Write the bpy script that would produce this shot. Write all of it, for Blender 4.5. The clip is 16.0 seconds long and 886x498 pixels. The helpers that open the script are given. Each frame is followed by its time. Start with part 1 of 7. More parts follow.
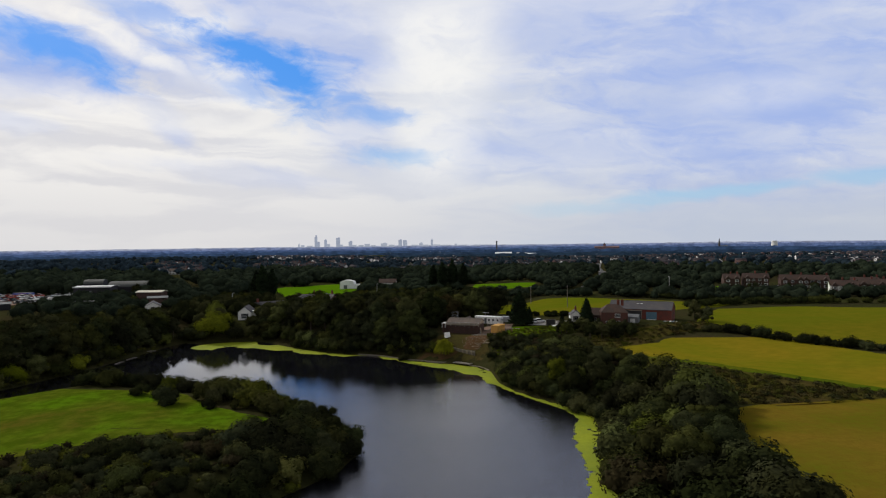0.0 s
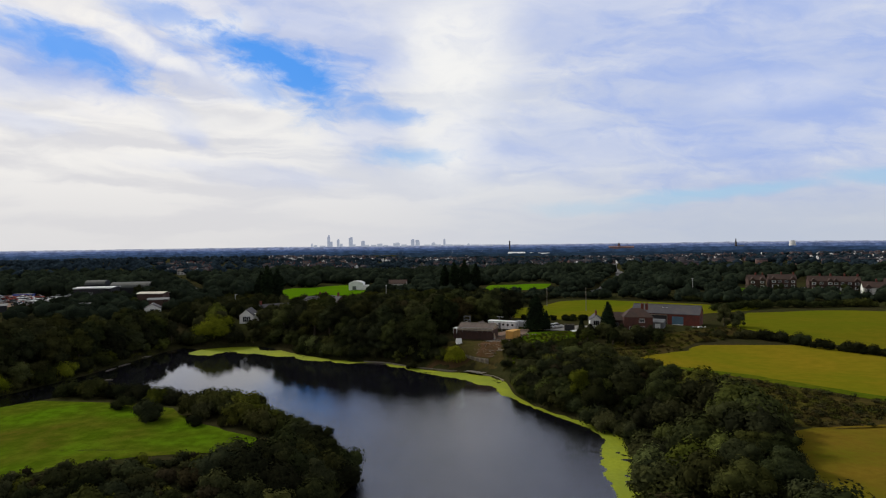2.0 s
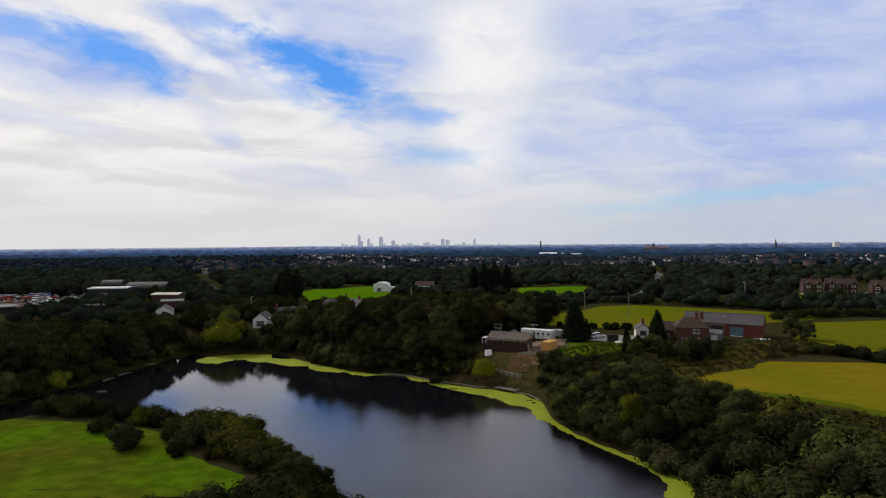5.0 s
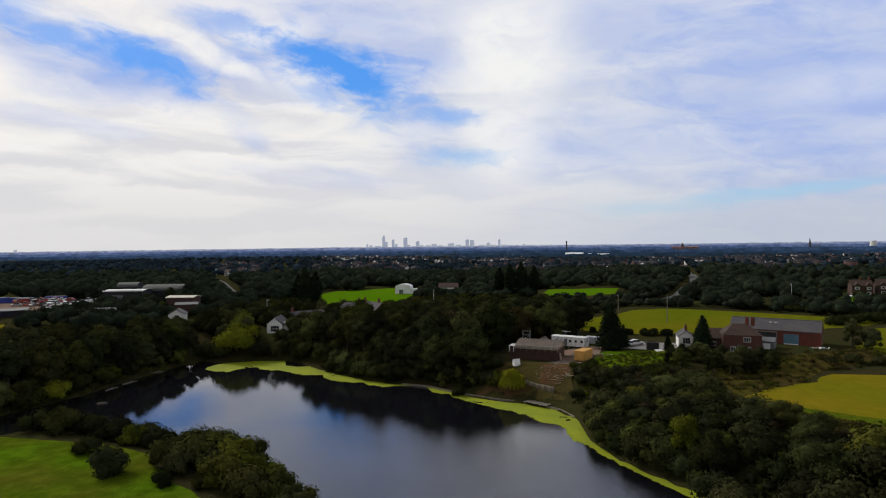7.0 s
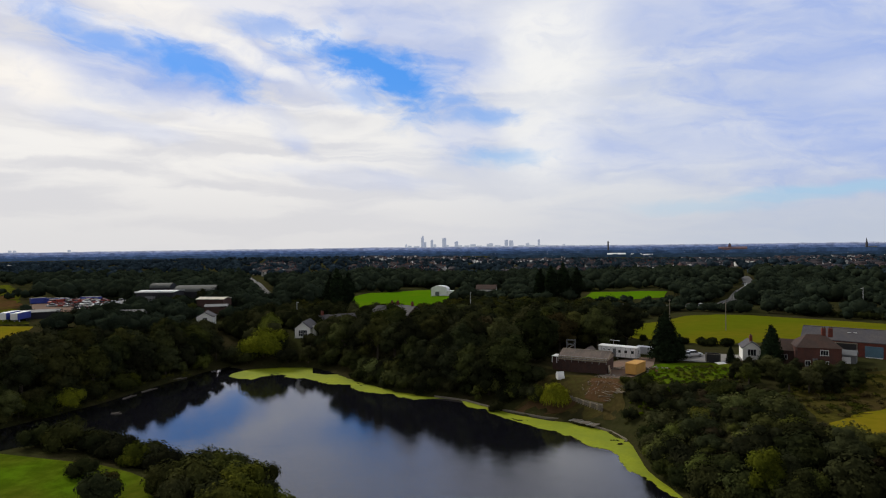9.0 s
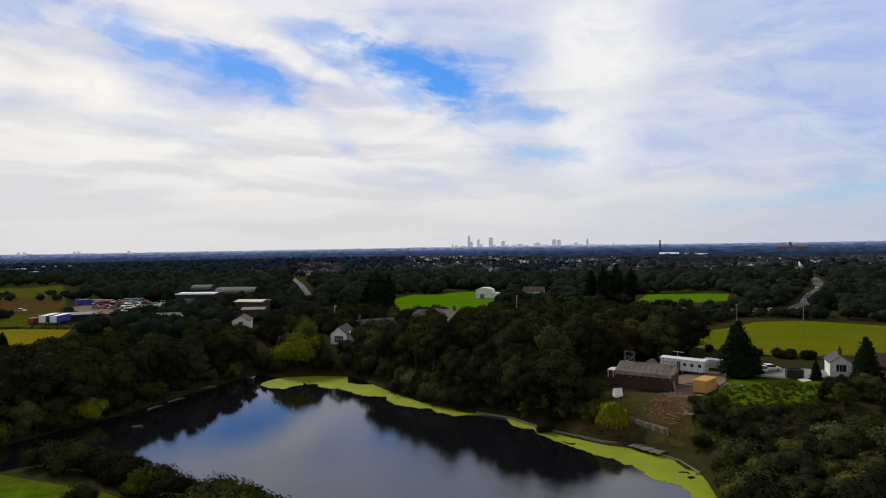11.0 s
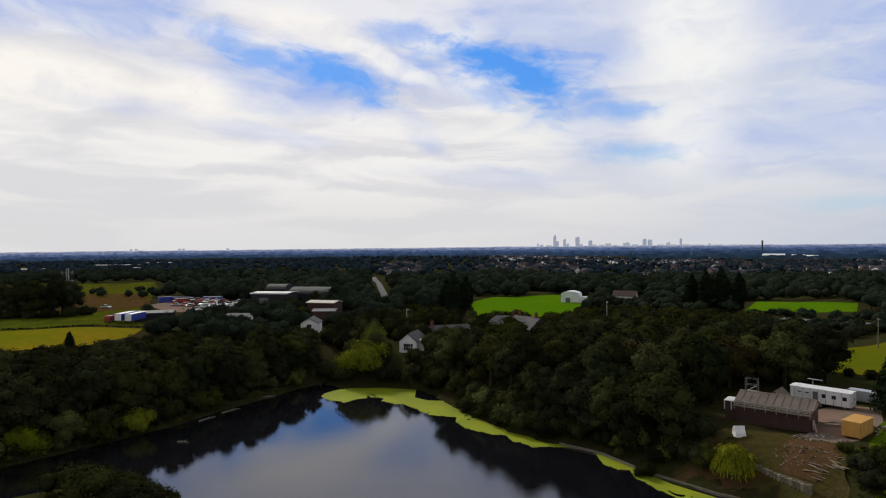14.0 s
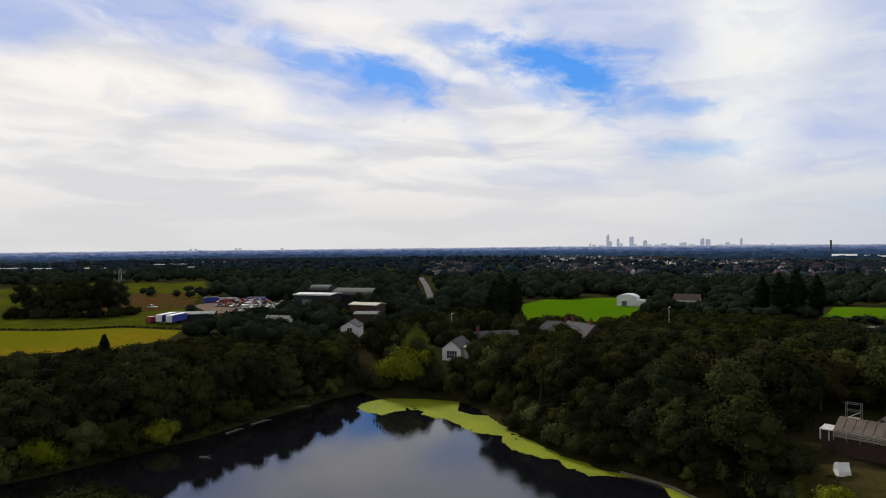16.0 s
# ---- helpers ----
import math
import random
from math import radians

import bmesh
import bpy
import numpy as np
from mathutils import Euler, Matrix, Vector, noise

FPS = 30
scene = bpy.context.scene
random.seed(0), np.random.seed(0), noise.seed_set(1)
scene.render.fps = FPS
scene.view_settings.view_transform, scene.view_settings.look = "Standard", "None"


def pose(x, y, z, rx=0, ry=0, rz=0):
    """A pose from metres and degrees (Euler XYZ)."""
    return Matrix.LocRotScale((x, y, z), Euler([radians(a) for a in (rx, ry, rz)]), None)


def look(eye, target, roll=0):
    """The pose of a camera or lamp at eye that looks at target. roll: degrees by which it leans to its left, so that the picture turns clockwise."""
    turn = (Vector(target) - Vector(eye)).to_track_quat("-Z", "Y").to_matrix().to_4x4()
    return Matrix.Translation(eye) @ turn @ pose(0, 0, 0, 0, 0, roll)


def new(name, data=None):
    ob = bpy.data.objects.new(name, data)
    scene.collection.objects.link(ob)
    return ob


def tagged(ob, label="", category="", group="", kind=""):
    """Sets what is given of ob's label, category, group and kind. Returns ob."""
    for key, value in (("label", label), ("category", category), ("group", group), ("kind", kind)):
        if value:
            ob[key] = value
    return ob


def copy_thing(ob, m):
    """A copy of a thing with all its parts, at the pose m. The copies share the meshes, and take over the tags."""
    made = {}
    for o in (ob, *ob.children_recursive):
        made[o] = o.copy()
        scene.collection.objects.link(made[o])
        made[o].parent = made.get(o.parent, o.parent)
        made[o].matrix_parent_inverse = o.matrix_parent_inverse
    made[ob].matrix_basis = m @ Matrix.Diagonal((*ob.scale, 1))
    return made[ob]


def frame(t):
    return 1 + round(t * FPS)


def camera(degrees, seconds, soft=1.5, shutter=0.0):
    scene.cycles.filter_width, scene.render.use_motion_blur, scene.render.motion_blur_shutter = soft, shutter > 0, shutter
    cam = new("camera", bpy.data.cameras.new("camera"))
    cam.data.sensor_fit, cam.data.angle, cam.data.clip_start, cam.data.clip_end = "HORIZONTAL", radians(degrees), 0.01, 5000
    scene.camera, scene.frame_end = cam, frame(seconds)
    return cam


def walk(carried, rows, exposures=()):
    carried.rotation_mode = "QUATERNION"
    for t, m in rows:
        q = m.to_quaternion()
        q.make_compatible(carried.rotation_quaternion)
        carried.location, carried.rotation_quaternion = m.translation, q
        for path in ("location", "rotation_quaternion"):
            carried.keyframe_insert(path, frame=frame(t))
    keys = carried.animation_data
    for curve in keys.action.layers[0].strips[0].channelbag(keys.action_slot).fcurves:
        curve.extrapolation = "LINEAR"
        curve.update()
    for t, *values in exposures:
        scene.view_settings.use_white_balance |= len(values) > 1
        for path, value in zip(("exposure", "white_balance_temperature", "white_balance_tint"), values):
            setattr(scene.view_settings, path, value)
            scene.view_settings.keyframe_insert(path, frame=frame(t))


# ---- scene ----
cam = camera(71.4, 16.0, 1.15)


PATH = [
    (0, (-4.266, -1.817, 35.237), (-4.261, 0.182, 35.217), -0.6),
    (0.5, (-4.179, 1.288, 35.22), (-4.182, 3.288, 35.2), -0.6),
    (1, (-4.046, 4.417, 35.164), (-4.059, 6.417, 35.145), -0.6),
    (1.5, (-3.876, 7.551, 35.165), (-3.899, 9.55, 35.145), -0.6),
    (2, (-3.796, 10.722, 35.164), (-3.832, 12.721, 35.144), -0.6),
    (2.5, (-3.669, 13.745, 35.153), (-3.728, 15.744, 35.134), -0.6),
    (3, (-3.62, 16.841, 35.121), (-3.708, 18.839, 35.102), -0.7),
    (3.5, (-3.543, 20.142, 35.133), (-3.651, 22.139, 35.114), -0.7),
    (4, (-3.508, 23.171, 35.167), (-3.618, 25.168, 35.147), -0.7),
    (4.2, (-3.506, 24.398, 35.163), (-3.619, 26.394, 35.143), -0.6),
    (6.5, (-4.052, 38.876, 34.953), (-4.241, 40.867, 34.935), -0.6),
    (7, (-4.196, 42.101, 34.913), (-4.409, 44.089, 34.896), -0.6),
    (7.5, (-4.371, 45.264, 34.921), (-4.619, 47.248, 34.905), -0.5),
    (8, (-4.461, 48.407, 34.986), (-4.746, 50.386, 34.97), -0.6),
    (8.5, (-4.691, 51.603, 34.977), (-5.001, 53.579, 34.961), -0.6),
    (9, (-4.88, 54.637, 34.952), (-5.218, 56.608, 34.937), -0.6),
    (11.3, (-6.319, 69.124, 35.242), (-6.833, 71.057, 35.228), -0.7),
    (11.5, (-6.46, 70.398, 35.254), (-6.993, 72.326, 35.24), -0.6),
    (12, (-6.939, 73.387, 35.279), (-7.512, 75.303, 35.265), -0.6),
    (12.5, (-7.347, 76.393, 35.358), (-7.963, 78.296, 35.343), -0.6),
    (13, (-7.976, 79.301, 35.407), (-8.637, 81.189, 35.392), -0.6),
    (13.5, (-8.544, 82.21, 35.397), (-9.272, 84.073, 35.383), -0.6),
    (14, (-9.275, 84.975, 35.409), (-10.022, 86.83, 35.395), -0.5),
    (14.5, (-10.169, 87.755, 35.442), (-10.941, 89.6, 35.428), -0.4),
    (15, (-10.981, 90.494, 35.369), (-11.794, 92.322, 35.355), -0.4),
    (15.5, (-11.932, 93.349, 35.393), (-12.779, 95.161, 35.379), -0.4),
    (16, (-12.719, 96.348, 35.417), (-13.615, 98.136, 35.404), -0.5),
]

walk(cam, [(t, look(eye, target, roll)) for t, eye, target, roll in PATH])

# ---- world, sun ----
SUN_AZ, SUN_EL = radians(-58), radians(36)   # azimuth from +y, clockwise seen from above is positive
world = bpy.data.worlds.new("world")
scene.world = world
world.use_nodes = True


class Nodes:
    """Short hand for building node trees."""

    def __init__(self, tree):
        self.t = tree
        tree.nodes.clear()

    def n(self, kind, **values):
        node = self.t.nodes.new(kind)
        for k, v in values.items():
            if k == "op":
                node.operation = v
            elif k == "interp":
                node.interpolation_type = v
            elif k == "sky":
                node.sky_type = v
            elif k == "dtype":
                node.data_type = v
            elif k == "blend":
                node.blend_type = v
            elif k == "vtype":
                node.vector_type = v
        return node

    def link(self, a, b):
        self.t.links.new(a, b)

    def put(self, socket, v):
        if isinstance(v, bpy.types.NodeSocket):
            self.link(v, socket)
        else:
            socket.default_value = v

    def math(self, op, a, b=0.0, c=0.0):
        node = self.n("ShaderNodeMath", op=op)
        for k, v in enumerate((a, b, c)):
            self.put(node.inputs[k], v)
        return node.outputs[0]

    def ramp(self, v, lo, hi, a=0.0, b=1.0, smooth=True):
        node = self.n("ShaderNodeMapRange", interp="SMOOTHSTEP" if smooth else "LINEAR")
        for k, x in enumerate((v, lo, hi, a, b)):
            self.put(node.inputs[k], x)
        return node.outputs[0]

    def mix(self, f, a, b, blend="MIX"):
        node = self.n("ShaderNodeMix", dtype="RGBA", blend=blend)
        self.put(node.inputs[0], f)
        for k, v in ((6, a), (7, b)):
            self.put(node.inputs[k], (*v, 1) if isinstance(v, tuple) and len(v) == 3 else v)
        return node.outputs[2]

    def noise(self, vec, scale, detail=4.0, rough=0.5, distort=0.0):
        node = self.n("ShaderNodeTexNoise")
        if vec is not None:
            self.link(vec, node.inputs["Vector"])
        node.inputs["Scale"].default_value = scale
        node.inputs["Detail"].default_value = detail
        node.inputs["Roughness"].default_value = rough
        node.inputs["Distortion"].default_value = distort
        return node.outputs[0]

    def combine(self, x, y, z=0.0):
        node = self.n("ShaderNodeCombineXYZ")
        for k, v in enumerate((x, y, z)):
            self.put(node.inputs[k], v)
        return node.outputs[0]

    def vec(self, op, a, b):
        node = self.n("ShaderNodeVectorMath", op=op)
        self.put(node.inputs[0], a)
        self.put(node.inputs[1], b)
        return node.outputs["Value" if op in ("LENGTH", "DISTANCE") else "Vector"]


W = Nodes(world.node_tree)
direction = W.n("ShaderNodeTexCoord").outputs["Generated"]
sep = W.n("ShaderNodeSeparateXYZ")
W.link(direction, sep.inputs[0])
azimuth = W.math("ARCTAN2", sep.outputs[0], sep.outputs[1])
elevation = W.math("ARCSINE", sep.outputs[2])
sky = W.n("ShaderNodeTexSky", sky="NISHITA")
sky.sun_disc, sky.sun_elevation, sky.sun_rotation = False, SUN_EL, SUN_AZ
sky.altitude, sky.air_density, sky.dust_density, sky.ozone_density = 60, 1.3, 0.6, 2.5
plane = W.combine(azimuth, W.math("MULTIPLY", elevation, 1.8), 0.0)
warp_a = W.math("SUBTRACT", W.noise(plane, 6.0, 6, 0.58), 0.5)
warp_b = W.math("SUBTRACT", W.noise(W.vec("ADD", plane, (7.3, 2.1, 4.0)), 7.0, 6, 0.58), 0.5)
az_w = W.math("MULTIPLY_ADD", warp_a, 0.09, azimuth)
el_w = W.math("MULTIPLY_ADD", warp_b, 0.040, elevation)
# wind-drawn fibres that fray the edges of the cloud
fibre = W.noise(W.combine(az_w, W.math("MULTIPLY_ADD", az_w, 0.5, W.math("MULTIPLY", el_w, 3.4)), 3.0), 8.5, 6, 0.57, 0.5)
curl = W.noise(W.combine(az_w, W.math("MULTIPLY", el_w, 1.7), 9.0), 14.0, 6, 0.60, 0.8)
fray = W.math("ADD", W.math("MULTIPLY", W.math("SUBTRACT", fibre, 0.5), 1.7), W.math("MULTIPLY", W.math("SUBTRACT", curl, 0.5), 1.5))


def patches(rows, soft, frayed):
    """How far a direction lies in a set of patches of sky: azimuth, elevation, half width, half height, slant, depth."""
    total = None
    for pa, pe, pw, ph, slant, depth in rows:
        da, de = W.math("SUBTRACT", az_w, pa), W.math("SUBTRACT", el_w, pe)
        de = W.math("MULTIPLY_ADD", da, -slant, de)
        r = W.vec("LENGTH", W.combine(W.math("DIVIDE", da, pw), W.math("DIVIDE", de, ph)), (0, 0, 0))
        m = W.ramp(W.math("MULTIPLY_ADD", fray, frayed, r), 1.0 + soft, max(0.05, 0.95 - soft), 0.0, depth)
        total = m if total is None else W.math("MAXIMUM", total, m)
    return total


CLEAR_SKY = [(-0.280, 0.285, 0.105, 0.036, -0.22, 1.0), (-0.232, 0.256, 0.072, 0.044, -0.30, 1.0), (-0.222, 0.228, 0.040, 0.014, -0.1, 0.9), (-0.295, 0.242, 0.045, 0.024, 0.0, 0.5),
             (-0.138, 0.226, 0.036, 0.011, 0.0, 0.6), (-0.106, 0.204, 0.045, 0.012, 0.0, 0.65), (-0.074, 0.142, 0.060, 0.015, -0.08, 0.65), (-0.560, 0.270, 0.085, 0.021, -0.30, 0.95),
             (-0.660, 0.288, 0.075, 0.024, -0.25, 0.75), (-0.450, 0.330, 0.060, 0.018, 0.0, 0.5)]
LOW_STREAKS = [(0.411, 0.072, 0.120, 0.009, 0.05, 0.75), (0.320, 0.062, 0.080, 0.008, 0.0, 0.6), (0.225, 0.053, 0.100, 0.010, 0.0, 0.40), (0.610, 0.087, 0.060, 0.010, 0.0, 0.7), (-0.074, 0.142, 0.060, 0.011, -0.08, 0.6)]
THIN_CLOUD = [(-0.610, 0.244, 0.150, 0.044, -0.12, 0.95), (-0.426, 0.266, 0.090, 0.034, -0.25, 0.85), (-0.420, 0.192, 0.045, 0.026, -0.7, 0.60), (-0.240, 0.325, 0.170, 0.050, 0.0, 0.70),
              (-0.157, 0.295, 0.085, 0.070, -0.3, 0.80), (-0.140, 0.190, 0.065, 0.055, -0.2, 0.50), (-0.320, 0.108, 0.120, 0.016, -0.1, 0.35), (-0.690, 0.178, 0.120, 0.016, -0.15, 0.30),
              (0.460, 0.225, 0.280, 0.165, 0.0, 1.0), (0.215, 0.160, 0.200, 0.065, 0.0, 0.62), (-0.890, 0.335, 0.120, 0.045, -0.1, 0.95), (-1.060, 0.305, 0.110, 0.040, 0.1, 0.85),
              (-0.850, 0.202, 0.090, 0.014, -0.1, 0.45), (0.260, 0.335, 0.180, 0.060, 0.0, 0.55)]
WHITE_CLOUD = [(-0.370, 0.318, 0.070, 0.020, 0.15, 0.95), (-0.490, 0.292, 0.110, 0.014, -0.42, 0.90), (-0.335, 0.245, 0.055, 0.020, -0.3, 0.60), (-0.775, 0.222, 0.075, 0.038, 0.0, 0.90),
               (-0.960, 0.232, 0.130, 0.036, 0.0, 0.95), (0.000, 0.300, 0.085, 0.100, 0.0, 0.85), (-0.010, 0.150, 0.060, 0.075, 0.0, 0.65), (-0.480, 0.193, 0.120, 0.022, -0.1, 0.80),
               (-0.600, 0.340, 0.090, 0.022, -0.2, 0.85), (0.470, 0.205, 0.090, 0.022, 0.0, 0.30)]
clear = W.math("MINIMUM", W.math("MAXIMUM", patches(CLEAR_SKY, 0.72, 1.15), patches(LOW_STREAKS, 0.6, 0.45)), 1.0)
thin = patches(THIN_CLOUD, 0.60, 0.60)
white = patches(WHITE_CLOUD, 0.55, 0.60)
hue = W.n("ShaderNodeHueSaturation")
hue.inputs["Saturation"].default_value = 1.25
hue.inputs["Value"].default_value = 0.10
W.link(sky.outputs[0], hue.inputs["Color"])
blue = W.mix(0.75, hue.outputs[0], W.mix(W.ramp(elevation, 0.04, 0.26), (0.36, 0.62, 0.90), (0.040, 0.29, 0.93)))
streak = W.noise(W.combine(az_w, W.math("MULTIPLY", el_w, 6.0), 1.0), 4.0, 4, 0.50, 0.5)
cloud = W.mix(W.ramp(streak, 0.38, 0.62), W.mix(W.ramp(azimuth, -0.5, 0.1), (0.72, 0.715, 0.74), (0.64, 0.68, 0.775)), W.mix(W.ramp(azimuth, -0.5, 0.2), (0.90, 0.88, 0.855), (0.77, 0.785, 0.81)))
cloud = W.mix(W.ramp(elevation, 0.22, 0.36, 0.0, 0.30), cloud, (0.60, 0.65, 0.87))
cloud = W.mix(W.math("MULTIPLY", thin, W.ramp(fibre, 0.30, 0.66, 1.0, 0.62)), cloud, (0.37, 0.48, 0.81))
cloud = W.mix(W.math("MULTIPLY", white, W.ramp(curl, 0.30, 0.60, 0.55, 1.0)), cloud, W.mix(W.ramp(azimuth, -0.75, -0.25), (0.97, 0.925, 0.87), (0.92, 0.915, 0.90)))
low = W.ramp(elevation, 0.15, 0.0)
cloud = W.mix(W.math("MULTIPLY", low, 0.8), cloud, W.mix(W.ramp(azimuth, -0.25, 0.40), (0.70, 0.69, 0.70), (0.49, 0.54, 0.64)))
# unseen overhead and behind: a thick grey cover added to dim the ground
thick = W.math("MAXIMUM", W.ramp(elevation, 0.52, 0.90), W.ramp(W.math("ABSOLUTE", azimuth), 1.45, 2.2))
grey = W.mix(W.ramp(W.noise(direction, 1.8, 6, 0.6, 0.3), 0.35, 0.65), (0.20, 0.205, 0.22), (0.36, 0.36, 0.37))
# paler low down, to lighten walls that face the camera
grey = W.mix(W.ramp(elevation, 0.55, 0.15), grey, (0.62, 0.62, 0.62))
cloud = W.mix(thick, cloud, grey)
clear = W.math("MULTIPLY", clear, W.math("SUBTRACT", 1.0, thick))
final = W.mix(clear, cloud, blue)
back = W.n("ShaderNodeBackground")
back.inputs["Strength"].default_value = 1.0
W.link(final, back.inputs["Color"])
W.link(back.outputs[0], W.n("ShaderNodeOutputWorld").inputs[0])

sun = new("sun", bpy.data.lights.new("sun", "SUN"))
sun.data.energy, sun.data.angle, sun.data.color = 2.1, radians(12), (1.0, 0.93, 0.80)
sun_dir = Vector((math.sin(SUN_AZ) * math.cos(SUN_EL), math.cos(SUN_AZ) * math.cos(SUN_EL), math.sin(SUN_EL)))
sun.matrix_world = look(sun_dir * 900, (0, 0, 0))


# ---- materials ----
def material(name, color, rough=0.8, vary=0.25, scale=1.0, other=None, bump=0.0, bump_scale=8.0, metal=0.0, per_object=0.0, per_island=0.0, spec=0.3, fine=6.0, stretch=None):
    """A surface with a base colour, a second colour mixed in by noise in metres, fine grain, and relief."""
    mat = bpy.data.materials.new(name)
    mat.use_nodes = True
    N = Nodes(mat.node_tree)
    bsdf = N.n("ShaderNodeBsdfPrincipled")
    place = N.n("ShaderNodeNewGeometry").outputs["Position"]
    if stretch:
        lay = N.n("ShaderNodeMapping")
        lay.inputs["Rotation"].default_value = (0, 0, radians(stretch[0]))
        lay.inputs["Scale"].default_value = (1.0, stretch[1], 1.0)
        N.link(place, lay.inputs["Vector"])
        place = lay.outputs[0]
    big = N.noise(place, scale, 5, 0.6)
    small = N.noise(place, scale * fine, 3, 0.6)
    c = N.mix(N.ramp(big, 0.35, 0.65), color, other or tuple(v * (1 - vary) for v in color))
    c = N.mix(N.ramp(small, 0.3, 0.7, 0.0, min(1.0, vary * 1.6)), c, tuple(v * (1 - vary) for v in color), "MIX")
    if per_object:
        rnd = N.n("ShaderNodeObjectInfo").outputs["Random"]
        h = N.n("ShaderNodeHueSaturation")
        N.put(h.inputs["Value"], N.ramp(rnd, 0, 1, 1 - per_object, 1 + per_object, False))
        N.put(h.inputs["Hue"], N.ramp(N.math("FRACT", N.math("MULTIPLY", rnd, 7.13)), 0, 1, 0.5 - 0.05 * per_object, 0.5 + 0.03 * per_object, False))
        N.put(h.inputs["Saturation"], N.ramp(N.math("FRACT", N.math("MULTIPLY", rnd, 3.71)), 0, 1, 1 - 0.4 * per_object, 1 + 0.3 * per_object, False))
        N.link(c, h.inputs["Color"])
        c = h.outputs[0]
    if per_island:
        rnd = N.n("ShaderNodeNewGeometry").outputs["Random Per Island"]
        h = N.n("ShaderNodeHueSaturation")
        N.put(h.inputs["Value"], N.ramp(rnd, 0, 1, 1 - per_island, 1 + per_island, False))
        N.link(c, h.inputs["Color"])
        c = h.outputs[0]
    N.link(c, bsdf.inputs["Base Color"])
    N.put(bsdf.inputs["Roughness"], N.ramp(small, 0.2, 0.8, max(0.02, rough - 0.08), min(1.0, rough + 0.08), False))
    bsdf.inputs["Metallic"].default_value = metal
    bsdf.inputs["Specular IOR Level"].default_value = spec
    if bump:
        b = N.n("ShaderNodeBump")
        b.inputs["Strength"].default_value = 1.0
        b.inputs["Distance"].default_value = bump
        N.link(N.noise(place, bump_scale, 5, 0.65), b.inputs["Height"])
        N.link(b.outputs[0], bsdf.inputs["Normal"])
    N.link(bsdf.outputs[0], N.n("ShaderNodeOutputMaterial").inputs[0])
    return mat


def foliage(name, color, other, per_object=0.42, per_island=0.30):
    return material(name, color, 0.85, 0.3, 0.35, other, per_object=per_object, per_island=per_island, spec=0.0)


def water_material():
    mat = bpy.data.materials.new("lake_water")
    mat.use_nodes = True
    N = Nodes(mat.node_tree)
    bsdf = N.n("ShaderNodeBsdfPrincipled")
    place = N.n("ShaderNodeNewGeometry").outputs["Position"]
    murk = N.ramp(N.noise(place, 0.03, 4), 0.35, 0.65)
    N.link(N.mix(murk, (0.0055, 0.0056, 0.0085), (0.0075, 0.0078, 0.0115)), bsdf.inputs["Base Color"])
    bsdf.inputs["Roughness"].default_value = 0.03
    bsdf.inputs["IOR"].default_value = 1.58
    bsdf.inputs["Specular IOR Level"].default_value = 0.82
    bsdf.inputs["Specular Tint"].default_value = (0.80, 0.84, 1.0, 1.0)
    # ripples: stronger out on the open water near the dam end, calm in the sheltered far corner
    wide = N.n("ShaderNodeMapping")
    wide.inputs["Rotation"].default_value = (0, 0, radians(25))
    wide.inputs["Scale"].default_value = (1.0, 2.0, 1.0)
    N.link(place, wide.inputs["Vector"])
    rip = N.noise(wide.outputs[0], 1.9, 5, 0.65, 0.3)
    swell = N.noise(wide.outputs[0], 0.35, 3, 0.5)
    part_y = N.n("ShaderNodeSeparateXYZ")
    N.link(place, part_y.inputs[0])
    windy = N.ramp(N.math("MULTIPLY_ADD", N.noise(place, 0.04, 3), 60.0, part_y.outputs[1]), 205.0, 130.0, 0.10, 1.0)
    windy = N.math("MULTIPLY", windy, N.ramp(part_y.outputs[0], -95.0, -45.0, 0.2, 1.0))
    hgt = N.math("MULTIPLY", N.math("MULTIPLY_ADD", swell, 1.2, rip), windy)
    b = N.n("ShaderNodeBump")
    b.inputs["Distance"].default_value = 0.058
    N.link(hgt, b.inputs["Height"])
    N.link(b.outputs[0], bsdf.inputs["Normal"])
    N.link(bsdf.outputs[0], N.n("ShaderNodeOutputMaterial").inputs[0])
    return mat


M = {}
M["ground"] = material("meadow_ground", (0.042, 0.046, 0.016), 0.95, 0.4, 0.06, (0.048, 0.040, 0.020), 0.30, 1.2, spec=0.0, fine=14)
M["spit_grass"] = material("rough_pasture", (0.090, 0.172, 0.006), 0.95, 0.50, 0.045, (0.110, 0.086, 0.014), 0.50, 0.8, spec=0.0, fine=8)
M["bright_grass"] = material("mown_pitch", (0.075, 0.180, 0.004), 0.95, 0.2, 0.04, (0.100, 0.185, 0.006), 0.03, 3.0, spec=0.0, fine=20)
M["hay"] = material("hay_meadow", (0.150, 0.158, 0.008), 0.95, 0.26, 0.016, (0.245, 0.172, 0.013), 0.20, 1.1, spec=0.0, fine=22, stretch=(28, 1.3))
M["stubble"] = material("dry_meadow", (0.195, 0.126, 0.016), 0.95, 0.30, 0.030, (0.115, 0.122, 0.008), 0.20, 1.2, spec=0.0, fine=24, stretch=(70, 1.3))
M["green_hay"] = material("green_meadow", (0.112, 0.138, 0.007), 0.95, 0.25, 0.014, (0.160, 0.140, 0.010), 0.20, 1.1, spec=0.0, fine=22, stretch=(50, 1.4))
M["tussock"] = material("tussock_grass", (0.100, 0.122, 0.009), 0.95, 0.5, 0.10, (0.062, 0.070, 0.012), 0.35, 0.9, spec=0.0, fine=7)
